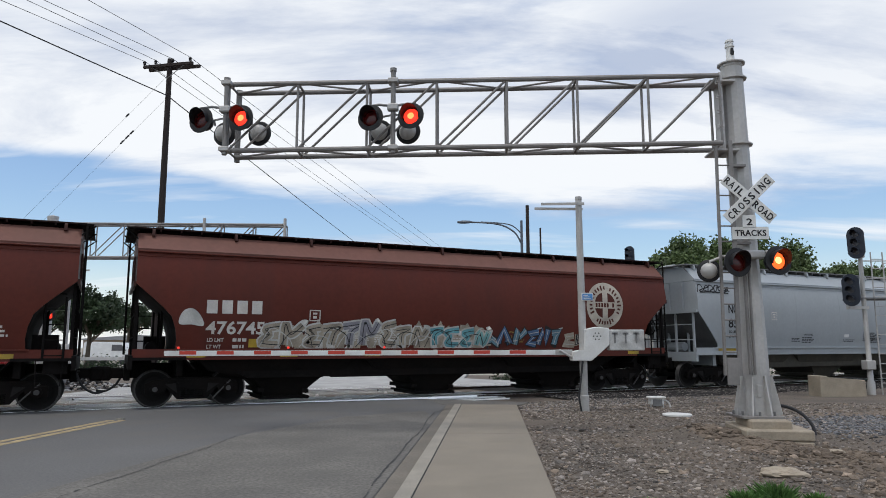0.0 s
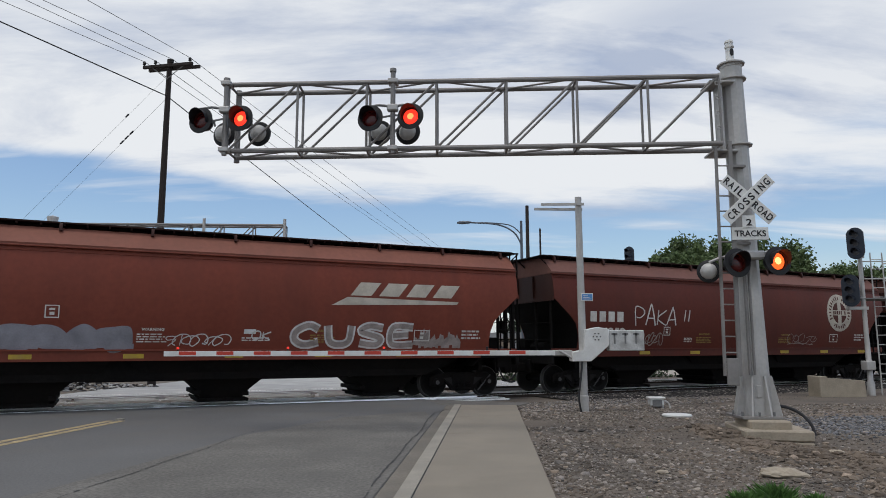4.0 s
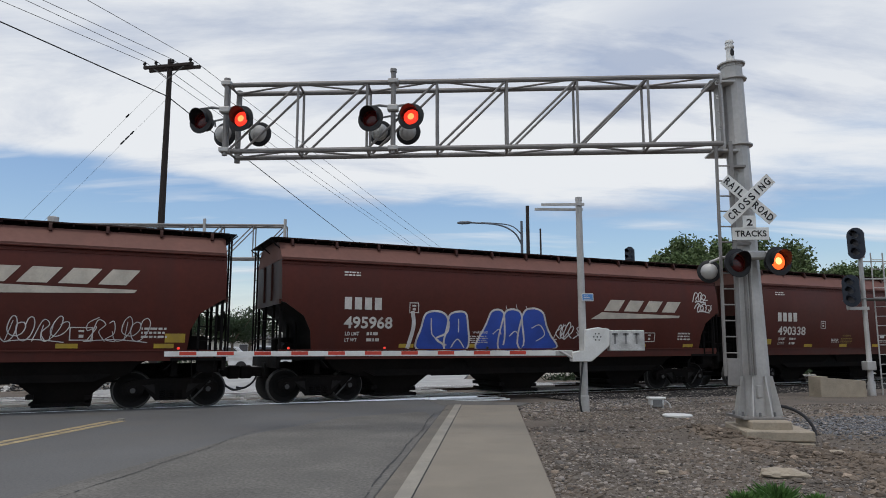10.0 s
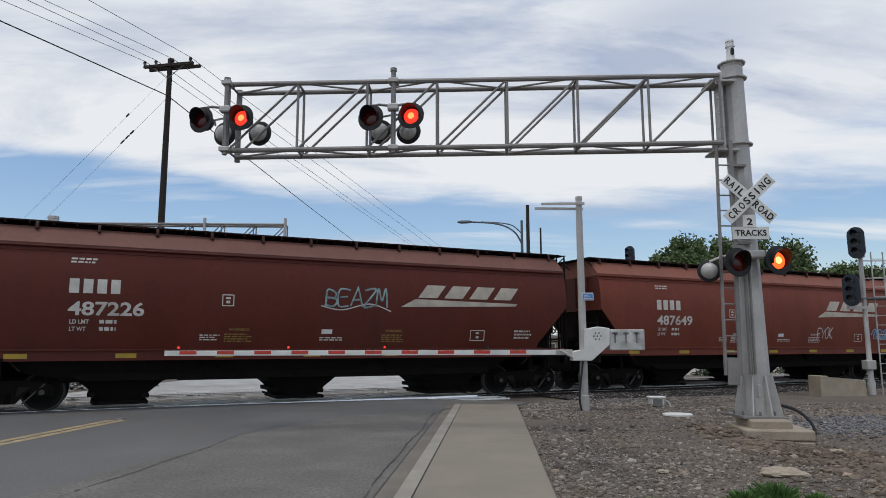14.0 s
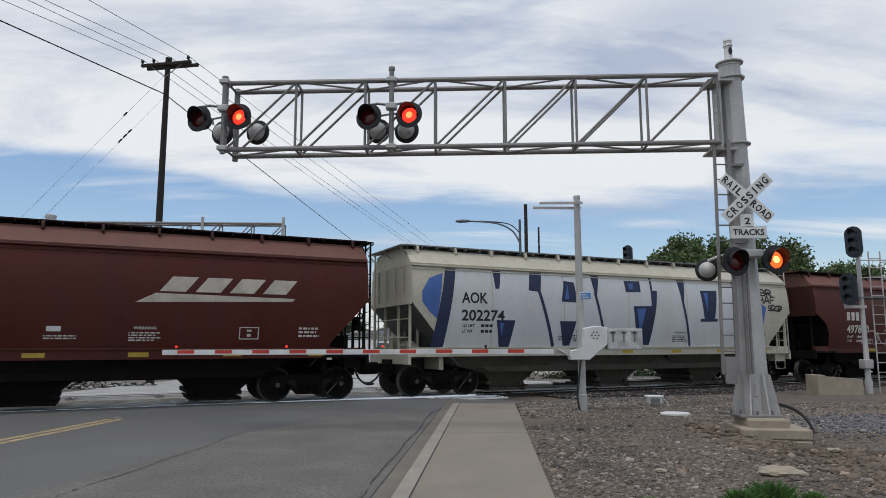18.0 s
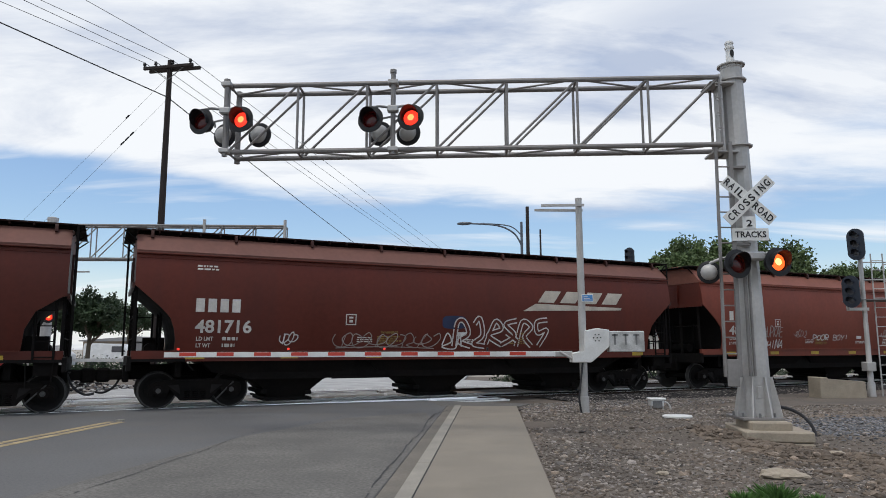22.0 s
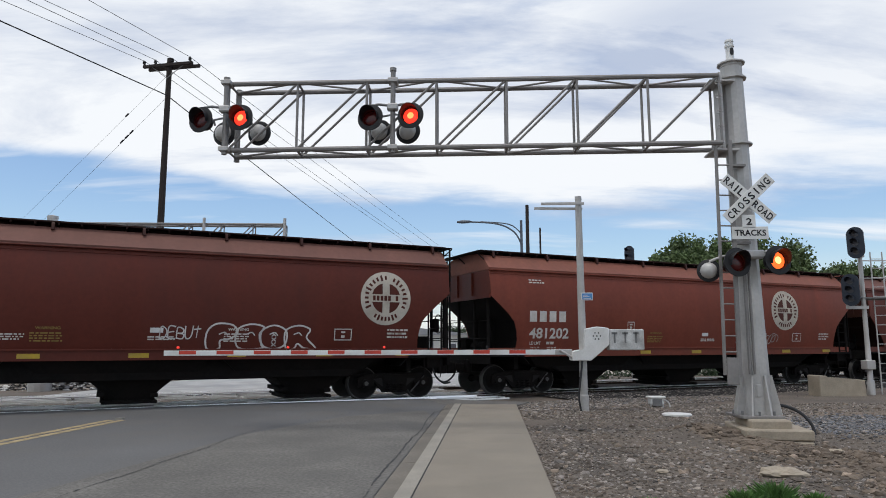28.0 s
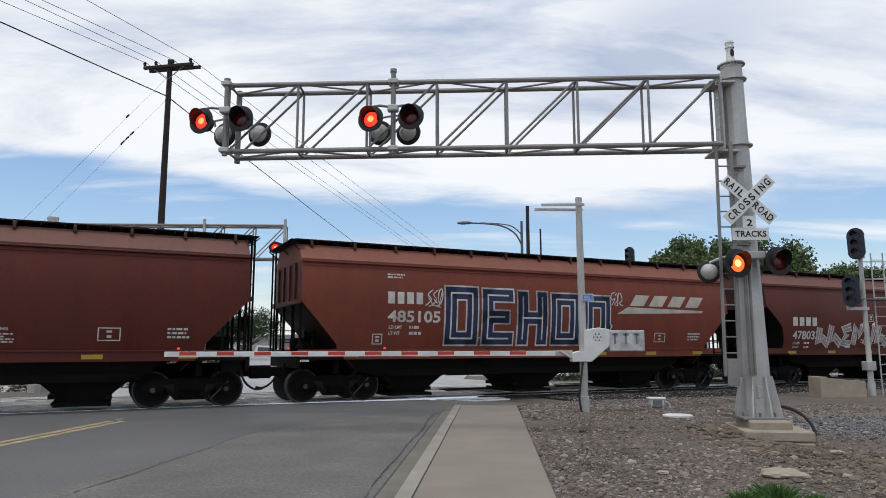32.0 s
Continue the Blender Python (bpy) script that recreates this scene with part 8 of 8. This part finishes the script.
    scrawl(car_o, -5.0, -4.3, 1.55, 1.75, 29, "chalk", 0.03, 3)

    def draw_p(bm):
        hollow(bm, 0.15, 3.4, 1.48, 2.48, 0.17, 0, 1)
        ribbon(bm, [(-0.25, 1.6), (-0.1, 1.95), (0.05, 1.7), (-0.25, 1.55), (0.2, 1.5), (0.3, 1.95), (0.4, 1.55)], 0.042, DECAL - 0.007)
    mural(car_p, "p", "white outlined loops of graffiti", ["chalk", "brown"], draw_p)
    bm = bmesh.new()
    plate(bm, [(0.12 + 0.4 * math.copysign(abs(math.cos(a)) ** 0.5, math.cos(a)), 2.27 + 0.19 * math.copysign(abs(math.sin(a)) ** 0.5, math.sin(a)))
               for a in [math.pi * (k + 0.5) / 12 for k in range(24)]], DECAL)
    part("paint_patch", bm, "spray_navy", car_p, "dark blue patch of paint")
    scrawl(car_p, -3.6, -0.5, 1.52, 1.95, 33, "chalk_dim", 0.025, 9)
    scrawl(car_p, -5.05, -4.6, 1.6, 1.95, 34, "chalk", 0.03, 3)
    sprayed(car_q, "POOR BOY!", -2.48, -0.3, 1.8, 2.02, 0.034, "chalk", 7)
    sprayed(car_q, "CHINA", -5.29, -4.2, 1.49, 1.78, 0.04, "chalk", 8)
    sprayed(car_q, "HUPKAE", -5.3, -4.25, 1.92, 2.28, 0.035, "chalk_dim", 35)
    for x in (1.9, 2.9, 3.7, 4.6, 5.3):
        scrawl(car_q, x, x + 0.55, 1.9, 2.25, int(x * 10), "chalk_dim", 0.025, 3)
    scrawl(car_q, -3.6, -2.9, 1.9, 2.2, 36, "chalk_dim", 0.025, 4)
    sprayed(car_s, "DEBUT", 0.45, 1.45, 1.72, 2.02, 0.03, "chalk", 9)

    def draw_s(bm):
        forms = ([(-0.4, 0), (-0.42, 0.4), (-0.2, 0.62), (0.2, 0.6), (0.34, 0.4), (0.15, 0.25), (-0.08, 0.2), (-0.1, 0)],
                 [(-0.3, 0.02), (-0.36, 0.45), (-0.05, 0.62), (0.32, 0.56), (0.22, 0.36), (0.28, 0.1), (0.3, 0)],
                 [(-0.3, 0.1), (-0.32, 0.45), (0, 0.6), (0.32, 0.45), (0.3, 0.1), (0, -0.02)],
                 [(-0.3, 0), (-0.34, 0.45), (0, 0.6), (0.32, 0.5), (0.24, 0.28), (0.5, 0), (0.2, 0), (0, 0.12), (-0.08, 0)])
        for k, (x, f) in enumerate(zip((2.0, 2.68, 3.28, 3.92), forms)):
            ribbon(bm, [(x + a, 1.47 + b) for a, b in f], 0.045, DECAL - 0.001 * k, True)
            ribbon(bm, [(x - 0.12, 1.83), (x + 0.02, 1.88), (x + 0.1, 1.8)], 0.03, DECAL - 0.006)
        for k in range(3):
            for s in (-1, 1):
                ribbon(bm, [(3.28 - 0.06 * s, 1.52 + 0.13 * k), (3.28 + 0.06 * s, 1.62 + 0.13 * k)], 0.025, DECAL - 0.006, smooth=False)
    mural(car_s, "s", "white outlined rounded letters", ["chalk"], draw_s)
    scrawl(car_t, 2.0, 4.1, 1.58, 2.0, 37, "chalk_dim", 0.03, 10)

    def draw_v(bm):
        forms = [[(0, 0), (0, 1), (1, 1), (1, 0), (0, 0)], [(1, 1), (0, 1), (0, 0.5), (0.8, 0.5), (0, 0.5), (0, 0), (1, 0)], [(0, 0), (0, 1), (0, 0.5), (1, 0.5), (1, 1), (1, 0)],
                 [(0, 0), (0, 1), (1, 1), (1, 0), (0, 0)], [(0, 0), (0, 1), (1, 1), (1, 0.3), (0.7, 0), (0, 0)]]
        for k, f in enumerate(forms):
            x = -3.45 + 1.26 * k
            for w, y, mi in ((0.46, DECAL, 1), (0.36, DECAL - 0.003, 0), (0.05, DECAL - 0.006, 1)):
                strokes(bm, f, x, 1.78, 0.72, 1.35 - 0.03 * k, w, y - 0.0003 * k, mi)
    mural(car_v, "v", "tall square letters in navy outlined in white", ["spray_navy", "chalk"], draw_v)
    scrawl(car_v, -4.3, -3.8, 2.7, 3.25, 39, "chalk", 0.03, 3)
    scrawl(car_v, 2.45, 3.0, 2.9, 3.35, 40, "chalk", 0.03, 3)

    def draw_w(bm):
        wild(bm, -5.8, -1.2, 1.48, 2.5, 6, 41, 1, [0], 1, 0.26)
    mural(car_w, "w", "pale outlined graffiti letters", ["chalk_dim", "chalk"], draw_w)


def ribbon_car(car, pts, w, material="chalk"):
    bm = bmesh.new()
    ribbon(bm, pts, w, DECAL - 0.004)
    part("graffiti", bm, material, car)


M["spray_blue_mid"] = mat("spray_blue_mid", (0.07, 0.13, 0.24), 0.6, vary=0.25, scale=2, bump=0)
M["spray_faded"] = mat("spray_faded", (0.24, 0.33, 0.34), 0.7, vary=0.4, scale=5, bump=0)
M["spray_steel"] = mat("spray_steel", (0.12, 0.22, 0.28), 0.6, vary=0.25, scale=2, bump=0)
M["spray_steel_pale"] = mat("spray_steel_pale", (0.26, 0.36, 0.39), 0.6, vary=0.25, scale=2, bump=0)
M["spray_blue_deep"] = mat("spray_blue_deep", (0.03, 0.06, 0.17), 0.6, vary=0.25, scale=2, bump=0)
M["spray_blue_dull"] = mat("spray_blue_dull", (0.06, 0.13, 0.36), 0.6, vary=0.2, scale=2, bump=0)
M["chalk_soft"] = mat("chalk_soft", (0.36, 0.32, 0.3), 0.8, vary=0.3, scale=4, bump=0)
all_graffiti()

def split_pieces(ob):
    """Each piece of paint that stands apart from the others becomes a part of its own."""
    bm = bmesh.new()
    bm.from_mesh(ob.data)
    bm.verts.ensure_lookup_table()
    group, boxes = {}, []
    for v in bm.verts:
        if v.index in group:
            continue
        k, todo = len(boxes), [v]
        group[v.index] = k
        b = [v.co.x, v.co.x, v.co.z, v.co.z]
        while todo:
            w = todo.pop()
            b = [min(b[0], w.co.x), max(b[1], w.co.x), min(b[2], w.co.z), max(b[3], w.co.z)]
            for e in w.link_edges:
                o = e.other_vert(w)
                if o.index not in group:
                    group[o.index] = k
                    todo.append(o)
        boxes.append(b)
    root = list(range(len(boxes)))
    changed = True
    while changed:
        changed = False
        for i in range(len(boxes)):
            for j in range(i):
                p, q = boxes[i], boxes[j]
                if root[i] != root[j] and p[0] < q[1] + 0.01 and q[0] < p[1] + 0.01 and p[2] < q[3] + 0.01 and q[2] < p[3] + 0.01:
                    a, c = root[i], root[j]
                    root = [c if r == a else r for r in root]
                    changed = True
    kinds = sorted(set(root))
    if 1 < len(kinds) <= 16:
        for n, kind in enumerate(kinds):
            b2 = bm.copy()
            b2.verts.ensure_lookup_table()
            bmesh.ops.delete(b2, geom=[v for v in b2.verts if root[group[v.index]] != kind], context="VERTS")
            me = ob.data if n == 0 else ob.data.copy()
            b2.to_mesh(me)
            b2.free()
            if n:
                part(ob.name.split(".")[0], me, None, ob.parent, ob.get("label", ""))
    bm.free()


# letters and paint follow the rounded sides
for car, mid in cars:
    for ob in list(car.children):
        if ob.name.split(".")[0] in ("emblem", "lettering", "car_number", "load_stencil", "small_print", "warning_stencil", "placard",
                                     "graffiti", "data_plate", "reflector", "paint_patch"):
            bm = bmesh.new()
            bm.from_mesh(ob.data)
            if car.name in round_sided and max(v.co.z for v in bm.verts) > Z_FLANGE + 0.05:
                bowed(bm).to_mesh(ob.data)
            bm.free()
            if ob.name.split(".")[0] in ("emblem", "graffiti", "lettering"):
                split_pieces(ob)
    for ob in car.children:
        if ob.name.split(".")[0] == "graffiti":
            tagged(ob, kind="stuff")


motions()
